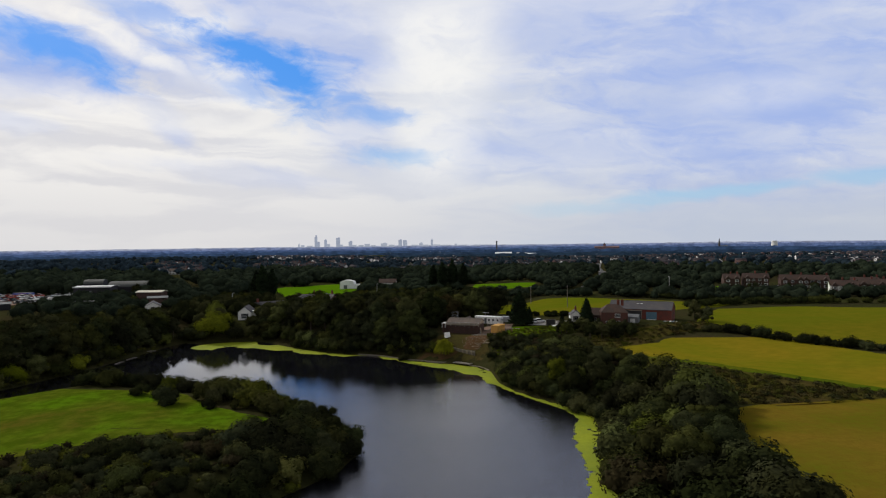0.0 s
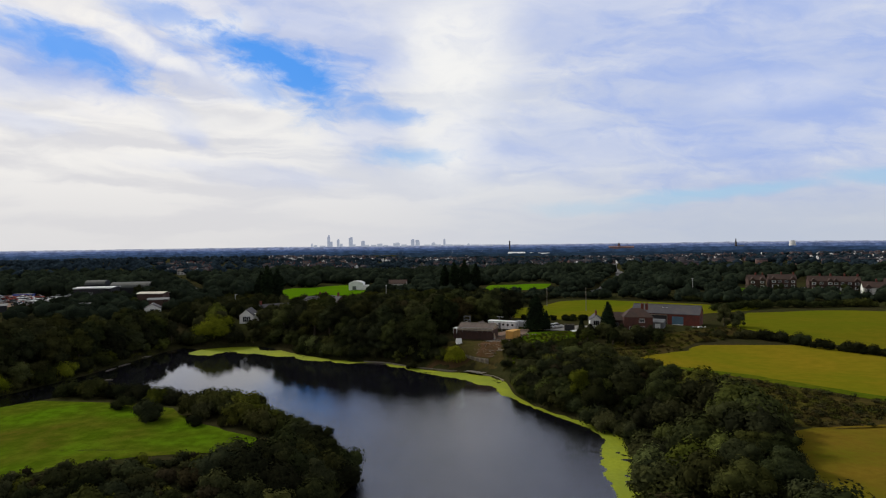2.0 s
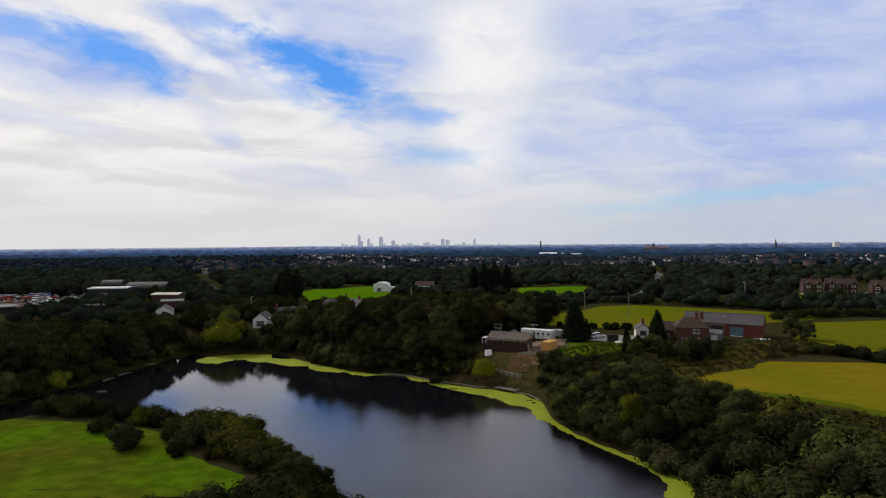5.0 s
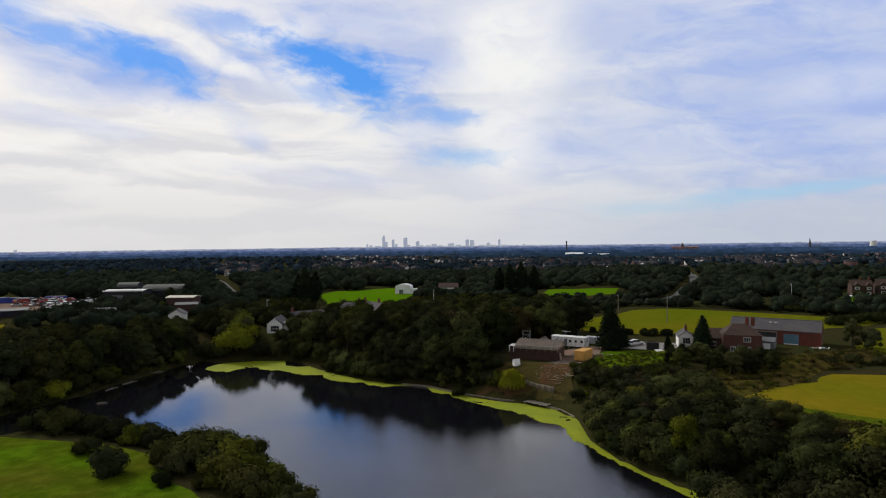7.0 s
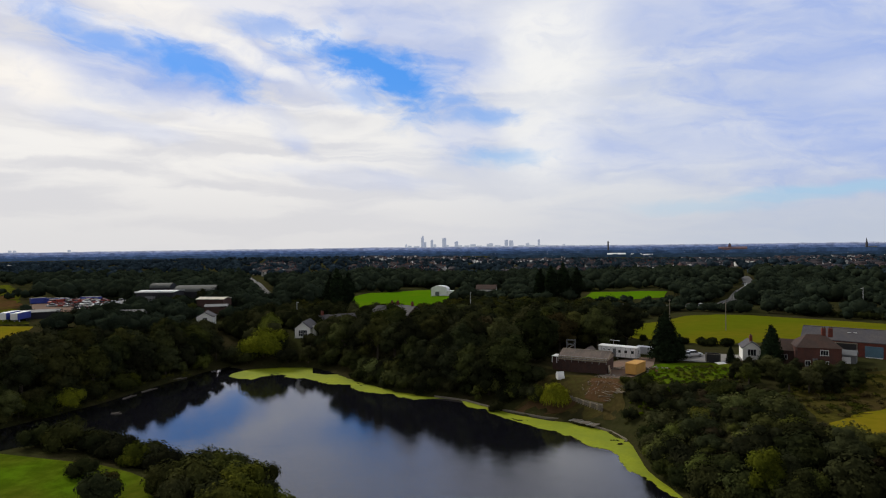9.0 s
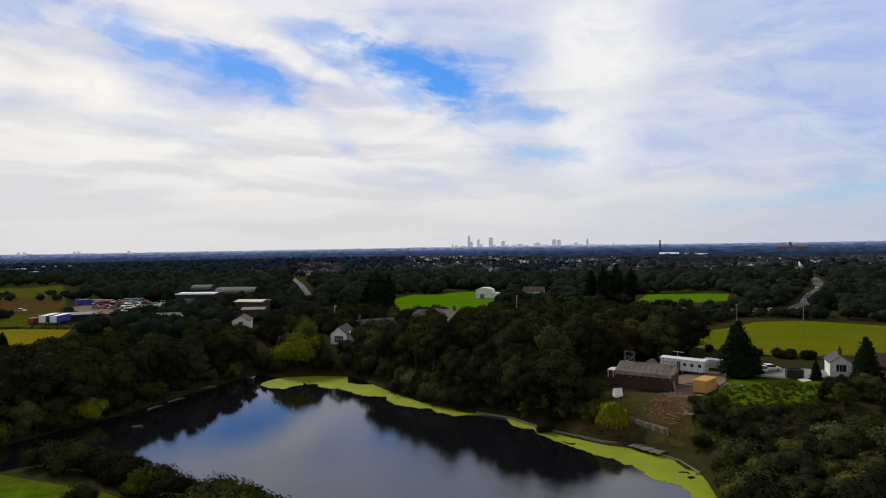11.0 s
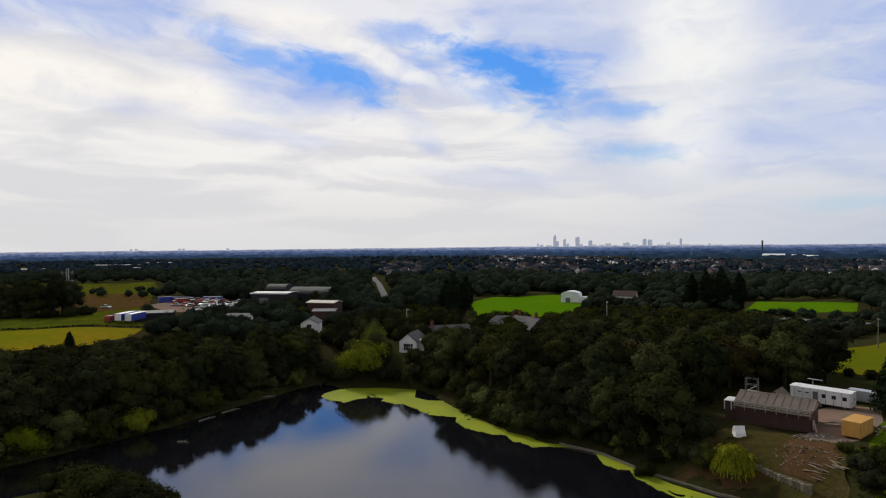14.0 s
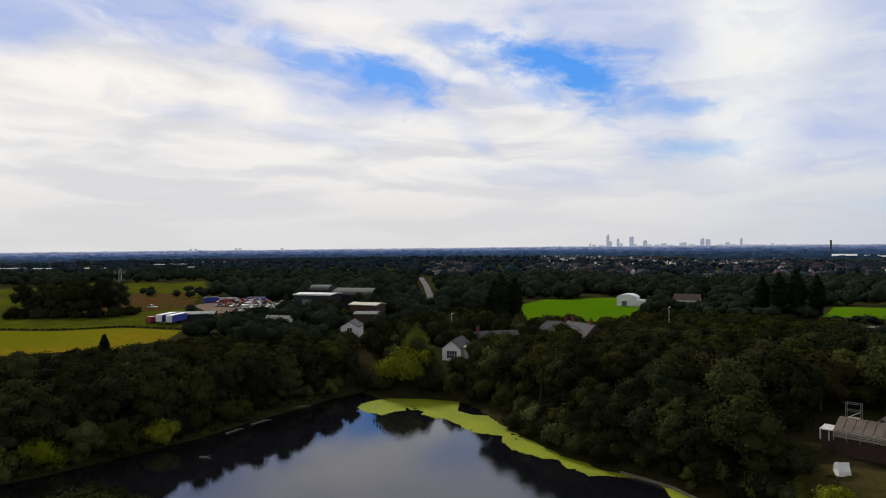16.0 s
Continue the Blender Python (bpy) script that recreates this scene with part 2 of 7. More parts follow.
M["green_edge"] = material("lush_grass", (0.070, 0.118, 0.007), 0.95, 0.4, 0.10, (0.105, 0.120, 0.008), 0.25, 1.2, spec=0.0, fine=8)
M["russet_heath"] = material("russet_heath", (0.110, 0.058, 0.026), 0.95, 0.45, 0.05, (0.082, 0.066, 0.016), 0.30, 0.8, spec=0.0, fine=9)
M["heath"] = material("heath_grass", (0.100, 0.118, 0.009), 0.95, 0.45, 0.030, (0.070, 0.066, 0.014), 0.25, 1.0, spec=0.0, fine=14)
M["rough"] = material("rough_weedy_grass", (0.082, 0.074, 0.015), 0.95, 0.45, 0.10, (0.070, 0.050, 0.020), 0.40, 1.1, spec=0.0, fine=12)
M["soil"] = material("bare_soil", (0.125, 0.070, 0.036), 0.95, 0.40, 0.30, (0.085, 0.056, 0.026), 0.08, 4.0, spec=0.0)
M["slope"] = material("trodden_earth", (0.088, 0.068, 0.026), 0.95, 0.45, 0.25, (0.064, 0.060, 0.018), 0.15, 2.0, spec=0.0, fine=5)
M["gravel"] = material("yard_hardcore", (0.26, 0.175, 0.135), 0.95, 0.3, 0.15, (0.20, 0.16, 0.135), 0.04, 5.0, spec=0.0)
M["asphalt"] = material("grey_asphalt", (0.115, 0.115, 0.118), 0.9, 0.2, 0.1, (0.14, 0.138, 0.132), 0.0, spec=0.2)
M["weed"] = material("duckweed", (0.31, 0.36, 0.012), 0.8, 0.3, 0.12, (0.22, 0.28, 0.018), 0.0, spec=0.2, fine=14)
M["water"] = water_material()
M["leaf_dark"] = foliage("dark_oak_leaves", (0.029, 0.034, 0.013), (0.016, 0.020, 0.010))
M["leaf_mid"] = foliage("green_leaves", (0.045, 0.050, 0.015), (0.026, 0.031, 0.012))
M["leaf_olive"] = foliage("olive_sallow_leaves", (0.076, 0.082, 0.016), (0.046, 0.055, 0.014))
M["leaf_sallow"] = foliage("grey_green_sallow_leaves", (0.088, 0.100, 0.022), (0.054, 0.066, 0.016))
M["leaf_lime"] = foliage("yellow_green_leaves", (0.150, 0.170, 0.016), (0.098, 0.118, 0.014), 0.2)
M["leaf_willow"] = foliage("weeping_willow_leaves", (0.250, 0.255, 0.026), (0.170, 0.180, 0.020), 0.1)
M["leaf_russet"] = foliage("russet_leaves", (0.056, 0.046, 0.019), (0.040, 0.037, 0.016))
M["leaf_dry"] = foliage("dry_weeds", (0.125, 0.095, 0.030), (0.090, 0.080, 0.022))
M["leaf_pine"] = foliage("conifer_needles", (0.014, 0.023, 0.010), (0.010, 0.016, 0.009), 0.2)
M["leaf_far"] = foliage("far_leaves", (0.026, 0.035, 0.021), (0.015, 0.022, 0.016), 0.0, 0.35)
# blue of the distant haze mixed into these leaf colours
M["leaf_haze"] = foliage("hazed_far_leaves", (0.028, 0.043, 0.056), (0.016, 0.028, 0.040), 0.0, 0.40)
M["tuft"] = foliage("grass_tussocks", (0.115, 0.175, 0.008), (0.080, 0.125, 0.008))
M["tuft_dry"] = foliage("dry_grass_tussocks", (0.092, 0.074, 0.014), (0.066, 0.066, 0.011))
M["bark"] = material("bark", (0.075, 0.060, 0.045), 0.95, 0.35, 1.5, None, 0.03, 12)
M["brick"] = material("red_brick", (0.185, 0.049, 0.035), 0.9, 0.35, 0.8, (0.110, 0.042, 0.033), 0.01, 12)
M["brick_farm"] = material("brown_red_brick", (0.120, 0.049, 0.038), 0.9, 0.35, 0.8, (0.080, 0.042, 0.036), 0.01, 12)
M["brick_dark"] = material("brown_brick", (0.090, 0.048, 0.040), 0.9, 0.35, 0.8, (0.064, 0.042, 0.038), 0.01, 12)
M["render_white"] = material("white_render", (0.82, 0.82, 0.80), 0.85, 0.08, 0.7, (0.76, 0.76, 0.74))
M["slate"] = material("grey_slate", (0.080, 0.077, 0.090), 0.8, 0.3, 0.5, (0.104, 0.096, 0.098), 0.01, 6)
M["tile_brown"] = material("brown_tiles", (0.074, 0.044, 0.035), 0.85, 0.35, 0.5, (0.056, 0.040, 0.035), 0.01, 6)
M["felt_tan"] = material("tan_roof_sheet", (0.175, 0.138, 0.118), 0.9, 0.25, 0.4, (0.125, 0.104, 0.094))
M["sheet_white"] = material("white_sheet_metal", (0.82, 0.83, 0.84), 0.5, 0.08, 0.4, (0.74, 0.75, 0.76), metal=0.0, spec=0.4)
M["sheet_grey"] = material("grey_sheet", (0.17, 0.18, 0.19), 0.7, 0.2, 0.3, (0.13, 0.14, 0.15))
M["sheet_mid"] = material("green_grey_sheet", (0.085, 0.092, 0.088), 0.75, 0.25, 0.3, (0.066, 0.072, 0.072))
M["sheet_dark"] = material("dark_cladding", (0.022, 0.023, 0.030), 0.7, 0.2, 0.3)
M["sheet_cream"] = material("cream_roof_sheet", (0.68, 0.64, 0.54), 0.7, 0.12, 0.4, (0.58, 0.55, 0.47))
M["glass"] = material("window_glass", (0.02, 0.024, 0.03), 0.06, 0.1, 1.0, spec=0.6)
M["wood"] = material("sawn_timber", (0.36, 0.30, 0.22), 0.85, 0.3, 1.5, (0.28, 0.24, 0.19), 0.004, 20)
M["wood_old"] = material("weathered_timber", (0.235, 0.205, 0.165), 0.9, 0.35, 1.5, (0.17, 0.15, 0.125), 0.006, 20)
M["orange"] = material("ochre_painted_plywood", (0.62, 0.34, 0.085), 0.75, 0.12, 0.6, (0.54, 0.29, 0.075))
M["concrete"] = material("pale_concrete", (0.27, 0.26, 0.245), 0.9, 0.25, 0.8, (0.21, 0.20, 0.19), 0.01, 10)
M["steel"] = material("galvanised_steel", (0.50, 0.51, 0.52), 0.5, 0.15, 2.0, metal=0.6)
M["rubber"] = material("black_rubber", (0.018, 0.018, 0.02), 0.85, 0.2, 4.0)
M["black"] = material("black_paint", (0.03, 0.03, 0.033), 0.6, 0.2, 2.0)
M["blue"] = material("blue_paint", (0.035, 0.060, 0.34), 0.5, 0.15, 0.6, (0.03, 0.05, 0.27))
M["red"] = material("red_paint", (0.33, 0.045, 0.035), 0.6, 0.2, 0.6, (0.26, 0.04, 0.03))
M["teal"] = material("blue_green_doors", (0.10, 0.19, 0.26), 0.6, 0.15, 0.6)
M["white_paint"] = material("white_vehicle_paint", (0.76, 0.77, 0.78), 0.35, 0.06, 0.6, spec=0.5)
M["silver"] = material("silver_vehicle_paint", (0.42, 0.43, 0.45), 0.35, 0.1, 0.8, metal=0.3, spec=0.5)
M["canvas"] = material("white_canvas", (0.80, 0.80, 0.80), 0.85, 0.06, 0.8)


# ---- plan ----
LAKE = [(4, -110), (12, -50), (15, 0), (17, 50), (20, 80), (23, 95), (27, 108), (27, 120), (22, 130), (15.5, 139), (11.5, 147), (10.2, 153), (9.8, 160), (9, 166), (5, 173),
        (-4, 178.5), (-14, 183), (-23, 190.5), (-31, 193.5), (-40, 196.5), (-47, 202), (-53, 206), (-60, 213), (-64, 217), (-70, 222), (-82, 221), (-90, 217), (-97, 222),
        (-100, 212), (-103, 192), (-105, 176), (-109, 162), (-113, 150), (-124, 133), (-145, 110), (-180, 82), (-260, 30),
        (-250, 6), (-155, 80), (-122, 114), (-99, 142), (-93, 150.5), (-80, 150), (-70, 146), (-60, 142), (-50, 140), (-42, 135), (-35, 125), (-28, 116), (-21.5, 107), (-18.5, 101), (-21, 92),
        (-27, 84), (-33, 76), (-40, 64), (-47, 48), (-55, 25), (-68, -10), (-95, -60), (-100, -110)]
SPIT = [(-12, 100), (-30, 122), (-48, 145), (-92, 153), (-102, 143), (-125, 115), (-157, 80), (-255, 5), (-255, -120), (-80, -120), (-50, 0), (-12, 90)]


def dist_to(poly, px, py, closed=True):
    """Distance of points to a polyline, and whether they lie inside it."""
    best = np.full(px.shape, 1e9)
    inside = np.zeros(px.shape, bool)
    pts = list(poly) + ([poly[0]] if closed else [])
    for (ax, ay), (bx, by) in zip(pts[:-1], pts[1:]):
        dx, dy = bx - ax, by - ay
        t = np.clip(((px - ax) * dx + (py - ay) * dy) / (dx * dx + dy * dy + 1e-9), 0, 1)
        best = np.minimum(best, np.hypot(px - ax - t * dx, py - ay - t * dy))
        if closed:
            cross = (ay > py) != (by > py)
            inside ^= cross & (px < (bx - ax) * (py - ay) / ((by - ay) if by != ay else 1e-9) + ax)
    return best, inside


def smooth(v, lo, hi):
    t = np.clip((v - lo) / (hi - lo), 0, 1)
    return t * t * (3 - 2 * t)


def heights(px, py):
    """Ground height above the lake."""
    px, py = np.asarray(px, float), np.asarray(py, float)
    d, wet = dist_to(LAKE, px, py)
    _, spit = dist_to(SPIT, px, py)
    top = 6.4 + 2.6 * smooth(-px, 95, 165) + 0.9 * smooth(px, 5, 25) * smooth(py, 170, 195) + 1.0 * smooth(px, 30, 48) * smooth(py, 184, 200) + 1.0 * smooth(py, 260, 420)
    top = top - 2.6 * smooth(px, 115, 160) * smooth(py, 275, 330) * smooth(-py, -480, -420)
    top = np.where(spit, 3.1, top)
    width = np.where(spit, 10.0, np.where(px < -95, 34.0, np.where((px > -10) & (px < 14) & (py > 170), 10.0, np.where(py > 178, 15.0, 13.0))))
    r = np.hypot(px + 5, py)
    far = np.interp(r, [0, 500, 1500, 2300, 4900], [0, 0, -7, -11, -24])
    roll = 0.5 * np.sin(px * 0.045 + 1.3) * np.cos(py * 0.038) + 0.25 * np.sin(px * 0.13 + py * 0.09)
    roll = roll + 3.0 * np.sin(px * 0.0041 + 0.6) * np.sin(py * 0.0035 + 0.4) * smooth(r, 450, 1400) * smooth(-r, -2200, -1500)
    land = (top + roll * smooth(d, 3, 25)) * (0.10 + 0.90 * smooth(d, 0, width)) * smooth(d, -0.5, 2.5) + far
    return np.where(wet, -1.6 * smooth(d, 0, 6) - 0.05, land)


def ground_at(x, y):
    return float(heights(np.array([x]), np.array([y]))[0])


def mesh_data(name, verts, faces, mats):
    me = bpy.data.meshes.new(name)
    me.from_pydata([tuple(v) for v in verts], [], [tuple(f) for f in faces])
    for m in mats if isinstance(mats, (list, tuple)) else [mats]:
        me.materials.append(m)
    me.update()
    return me


def quick_mesh(name, verts, tris, mats, index=None, shade=False):
    """A mesh from arrays of places and of triangles."""
    me = bpy.data.meshes.new(name)
    verts, tris = np.asarray(verts, np.float32), np.asarray(tris, np.int32)
    k = tris.shape[1]
    me.vertices.add(len(verts))
    me.vertices.foreach_set("co", verts.ravel())
    me.loops.add(tris.size)
    me.loops.foreach_set("vertex_index", tris.ravel())
    me.polygons.add(len(tris))
    me.polygons.foreach_set("loop_start", np.arange(0, tris.size, k, dtype=np.int32))
    me.polygons.foreach_set("loop_total", np.full(len(tris), k, np.int32))
    for m in mats if isinstance(mats, (list, tuple)) else [mats]:
        me.materials.append(m)
    if index is not None:
        me.polygons.foreach_set("material_index", np.asarray(index, np.int32))
    me.update(calc_edges=True)
    if shade:
        me.polygons.foreach_set("use_smooth", np.ones(len(tris), bool))
    return me


def structure(name, data, label, category):
    return tagged(new(name, data), label, category, kind="structure")


def axis_steps(lo, hi, fine, reach, growth):
    core = list(np.arange(lo, hi + fine / 2, fine))
    for side in (-1, 1):
        x, step = (lo, fine) if side < 0 else (hi, fine)
        while abs(x) < reach:
            step *= growth
            x += side * step
            core.append(x)
    return np.array(sorted(core))


gx, gy = axis_steps(-260, 240, 3.2, 4900, 1.07), axis_steps(-60, 440, 3.2, 4900, 1.07)
X, Y = np.meshgrid(gx, gy)
Z = heights(X.ravel(), Y.ravel())
ids = np.arange(X.size).reshape(X.shape)
quads = np.stack([ids[:-1, :-1], ids[:-1, 1:], ids[1:, 1:], ids[1:, :-1]], -1).reshape(-1, 4)
structure("ground", quick_mesh("ground", np.stack([X.ravel(), Y.ravel(), Z], 1), quads, M["ground"], shade=True), "rough green meadow ground reaching to the horizon", "ground")

wx, wy = np.meshgrid(np.arange(-270, 40, 10.0), np.arange(-112, 232, 8.0))
ids = np.arange(wx.size).reshape(wx.shape)
quads = np.stack([ids[:-1, :-1], ids[:-1, 1:], ids[1:, 1:], ids[1:, :-1]], -1).reshape(-1, 4)
structure("water", quick_mesh("water", np.stack([wx.ravel(), wy.ravel(), 0 * wx.ravel()], 1), quads, M["water"]), "dark rippled lake water reflecting the cloudy sky", "water")


def sheet(name, outline, mat, label, category, lift=0.07, step=2.0, columns=24, ragged=0.0):
    """A field or yard that lies on the ground; its outline meets each line of equal y twice."""
    ys = [p[1] for p in outline]
    rows = np.linspace(min(ys) + 0.01, max(ys) - 0.01, max(3, int((max(ys) - min(ys)) / step)))
    pts = []
    for y in rows:
        hits = []
        for (ax, ay), (bx, by) in zip(outline, outline[1:] + outline[:1]):
            if (ay > y) != (by > y):
                hits.append(ax + (y - ay) / (by - ay) * (bx - ax))
        lo, hi = min(hits), max(hits)
        if ragged:
            lo += ragged * noise.noise((lo * 0.1, y * 0.25, 1))
            hi += ragged * noise.noise((hi * 0.1, y * 0.25, 5))
        pts.append(np.stack([np.linspace(lo, hi, columns), np.full(columns, y)], 1))
    pts = np.array(pts)
    z = heights(pts[..., 0].ravel(), pts[..., 1].ravel()) + lift
    ids = np.arange(len(rows) * columns).reshape(len(rows), columns)
    quads = np.stack([ids[:-1, :-1], ids[:-1, 1:], ids[1:, 1:], ids[1:, :-1]], -1).reshape(-1, 4)
    me = quick_mesh(name, np.column_stack([pts.reshape(-1, 2), z]), quads, mat, shade=True)
    return structure(name, me, label, category)


sheet("field_near_east", [(31, 40), (72, 40), (90, 92), (76, 107), (46, 104.5), (40, 92), (33, 68)], M["stubble"], "dry brown-green meadow above the lake bank", "field", ragged=2)
sheet("field_east", [(37, 158), (43, 150), (56, 140), (67, 125), (77, 111), (96, 98), (140, 110), (104, 152), (95, 178), (82, 180.5), (64, 181)], M["hay"], "yellow-green hay meadow bordered by hedges", "field", ragged=2)
sheet("field_margin", [(37, 157), (43, 149.4), (56, 139.4), (67, 124.4), (77, 110.4), (95, 97.6), (99, 99.4), (80, 113.6), (70, 127), (59, 142), (45, 152)], M["green_edge"], "lush green margin of the hay meadow", "field", 0.11, 0.8, 8, 1.6)
sheet("rough_strip", [(33, 152), (38, 141), (43, 124), (45, 108), (52, 104), (78, 107), (80, 111), (66, 126), (56, 141), (44, 151), (37, 158)], M["rough"], "rough weedy grass between the meadows", "ground", 0.06, 2.0, 16, 1.0)
sheet("rough_bank", [(36, 158), (38, 172), (42, 188), (54, 192), (70, 197), (84, 199), (84, 187), (66, 186), (58, 178), (46, 162)], M["rough"], "rough weedy grass below the farm", "ground", 0.06, 2.0, 16, 1.0)
sheet("field_far_east", [(80, 203), (106, 172), (122, 160), (160, 128), (240, 190), (196, 228), (149, 249), (105, 240)], M["green_hay"], "green and yellow meadow behind a hedge", "field", ragged=2)
sheet("field_farm", [(18, 245), (40, 226), (64, 224), (95, 236), (118, 256), (80, 284), (66, 292), (43, 288), (22, 270)], M["green_hay"], "bright yellow-green meadow behind the farm", "field", ragged=1)
sheet("pitch", [(-108, 360), (-90, 322), (-56, 326), (-56, 392), (-72, 414), (-106, 400)], M["bright_grass"], "bright green mown playing field", "field")
sheet("pitch_far", [(10, 362), (48, 356), (56, 392), (18, 402)], M["bright_grass"], "bright green strip of mown grass", "field")
sheet("field_west", [(-250, 196), (-222, 211), (-192, 228), (-175, 234.5), (-165, 221), (-160, 198), (-176, 186), (-200, 170), (-215, 168)], M["hay"], "smooth yellow-green meadow", "field", ragged=1)
sheet("heath", [(-460, 300), (-300, 205), (-252, 198), (-222, 214), (-192, 231), (-182, 240), (-205, 262), (-232, 284), (-285, 345), (-380, 430), (-430, 400)], M["heath"], "rough heath with green and russet grass", "field", ragged=5)
sheet("heath_russet", [(-276, 262), (-240, 262), (-228, 276), (-236, 292), (-290, 340), (-332, 330), (-310, 290)], M["russet_heath"], "russet brown heather and dead bracken", "ground", 0.16, 2.0, 24, 6)
sheet("heath_tussocks", [(-300, 214), (-252, 200), (-222, 215), (-194, 232), (-186, 240), (-206, 258), (-240, 258), (-262, 240)], M["tussock"], "bright tussocky grass beside the heath", "ground", 0.14, 2.0, 24, 4)
sheet("spit_meadow", [(-80, 86), (-64, 94), (-50, 103), (-35, 106), (-37, 112), (-50, 121), (-62, 132.5), (-74, 136.5), (-90, 137.2), (-100, 133), (-130, 98), (-150, 70), (-110, 60)], M["spit_grass"], "bright green rough grass on the spit", "field", ragged=2)
sheet("green_far_east", [(140, 345), (175, 318), (230, 318), (222, 340), (186, 350), (155, 402), (148, 400)], M["bright_grass"], "green verge in front of the houses", "field")
sheet("yard", [(-240, 308), (-236, 292), (-205, 274), (-174, 284), (-170, 294), (-182, 312), (-214, 318)], M["gravel"], "dusty reddish hardcore of the breaker's yard", "yard")

# ---- duckweed ----
# the open-water side and the shore side of the floating mat, from the dam end round to the far corner
OUTER = [(13, 70), (17, 90), (18.2, 97), (18.4, 102), (19.2, 109), (20.2, 114), (22, 119), (22, 123.5), (21, 126.5), (18.8, 130.6), (16, 135), (13, 140), (11, 144.3), (8.6, 149.4), (7, 151.5), (6, 154.5), (5.6, 159), (4.6, 161.2), (1.6, 163), (0.5, 164.8), (-1, 167), (-4, 170), (-7.2, 172), (-9, 174),
         (-12, 176.6), (-15, 179), (-17.3, 181.5), (-18.4, 184.6), (-20, 184), (-22.2, 185.2), (-23.4, 187.4), (-24.2, 190), (-26, 191.6), (-29, 191.9), (-33, 190.8), (-35, 190), (-37, 191), (-39, 191.4), (-40.3, 193.2), (-41.4, 195.2), (-44, 194.2), (-46, 195), (-50, 196.2), (-53, 199.2),
         (-54.0, 202.6), (-57, 202), (-60, 202), (-64, 205), (-68, 207.6), (-73, 208), (-78, 210.8), (-80, 209), (-82, 205.2), (-86, 205.2), (-90, 208)]
INNER = [(16, 70), (22, 90), (23, 97), (23.5, 102), (25, 109), (27, 114), (28, 119), (27, 124), (24, 128), (21.4, 131.4), (18.2, 136), (14.6, 141), (12, 146.5), (10.6, 151.5), (10.3, 154), (10, 158), (10, 162), (10, 166), (9, 169), (8, 172), (5, 174), (0, 176.5), (-5, 177.5), (-8.5, 179.2),
         (-12, 181), (-14.5, 183), (-17, 186), (-18.5, 189), (-20.5, 190.4), (-22.5, 190.8), (-23.6, 190.2), (-24.6, 191.2), (-26.3, 192.6), (-29.2, 193), (-33, 193.2), (-35.4, 194), (-38, 197.6), (-40, 198.6), (-42, 199), (-44, 200), (-46, 200.5), (-48.5, 203), (-52, 206), (-54, 208),
         (-56.4, 209.6), (-59, 211.5), (-61.5, 214.4), (-65, 213.5), (-69, 215), (-72, 222.5), (-77, 222.5), (-84, 221.5), (-88, 220), (-90, 216), (-91, 211)]


def weed_sheet():
    """Small floating patches: cells of a fine mesh along the shore, left out where the mat thins."""
    n, m = 1500, 22
    u = np.linspace(0, len(OUTER) - 1, n)
    lane = np.arange(len(OUTER))
    o = np.stack([np.interp(u, lane, [q[k] for q in OUTER]) for k in (0, 1)], 1)
    q = np.stack([np.interp(u, lane, [q[k] for q in INNER]) for k in (0, 1)], 1)
    f = np.linspace(-0.05, 1, m)[None, :, None]
    p = o[:, None] * (1 - f) + q[:, None] * f
    width = np.hypot(*(o - q).T)
    ids = np.arange(n * m).reshape(n, m)
    faces = []
    for k in range(n - 1):
        for j in range(m - 1):
            x, y = p[k, j]
            depth = min(f[0, j, 0] * width[k], 2.5)
            rag = 0.9 * noise.noise((x * 0.30, y * 0.30, 0)) + 0.55 * noise.noise((x * 1.1, y * 1.1, 3)) + 0.3 * noise.noise((x * 3.1, y * 3.1, 7))
            hole = noise.noise((x * 0.16 + 9, y * 0.16, 2)) + 0.5 * noise.noise((x * 0.8, y * 0.8, 11))
            if depth + 0.80 * rag > 0.12 and hole < 0.52:
                faces.append((ids[k, j], ids[k + 1, j], ids[k + 1, j + 1], ids[k, j + 1]))
    verts = np.column_stack([p.reshape(-1, 2), np.full(n * m, 0.02)])
    return quick_mesh("duckweed", verts, faces, M["weed"])


tagged(new("duckweed", weed_sheet()), "yellow-green duckweed floating along the lake shore", "duckweed", kind="stuff")


# ---- building blocks ----
def part(name, bm, mat, parent, label=""):
    """One mesh object out of a bmesh, under a thing or a part."""
    me = bpy.data.meshes.new(name)
    bm.to_mesh(me)
    bm.free()
    for m in mat if isinstance(mat, (list, tuple)) else [mat]:
        me.materials.append(m)
    ob = new(name, me)
    ob.parent = parent
    return tagged(ob, label)


def thing(name, x, y, z, rot, label, category, group=""):
    ob = new(name)
    ob.matrix_basis = pose(x, y, z, 0, 0, rot)
    return tagged(ob, label, category, group)


def add_box(bm, cx, cy, cz, sx, sy, sz, m=None):
    mat = Matrix.LocRotScale((cx, cy, cz), None, (sx, sy, sz))
    bmesh.ops.create_cube(bm, size=1, matrix=(m @ mat) if m else mat)


def box(cx, cy, cz, sx, sy, sz, bevel=0.0, m=None):
    bm = bmesh.new()
    add_box(bm, cx, cy, cz, sx, sy, sz, m)
    if bevel:
        bmesh.ops.bevel(bm, geom=bm.edges[:], offset=bevel, segments=1, affect="EDGES", clamp_overlap=True)
    return bm


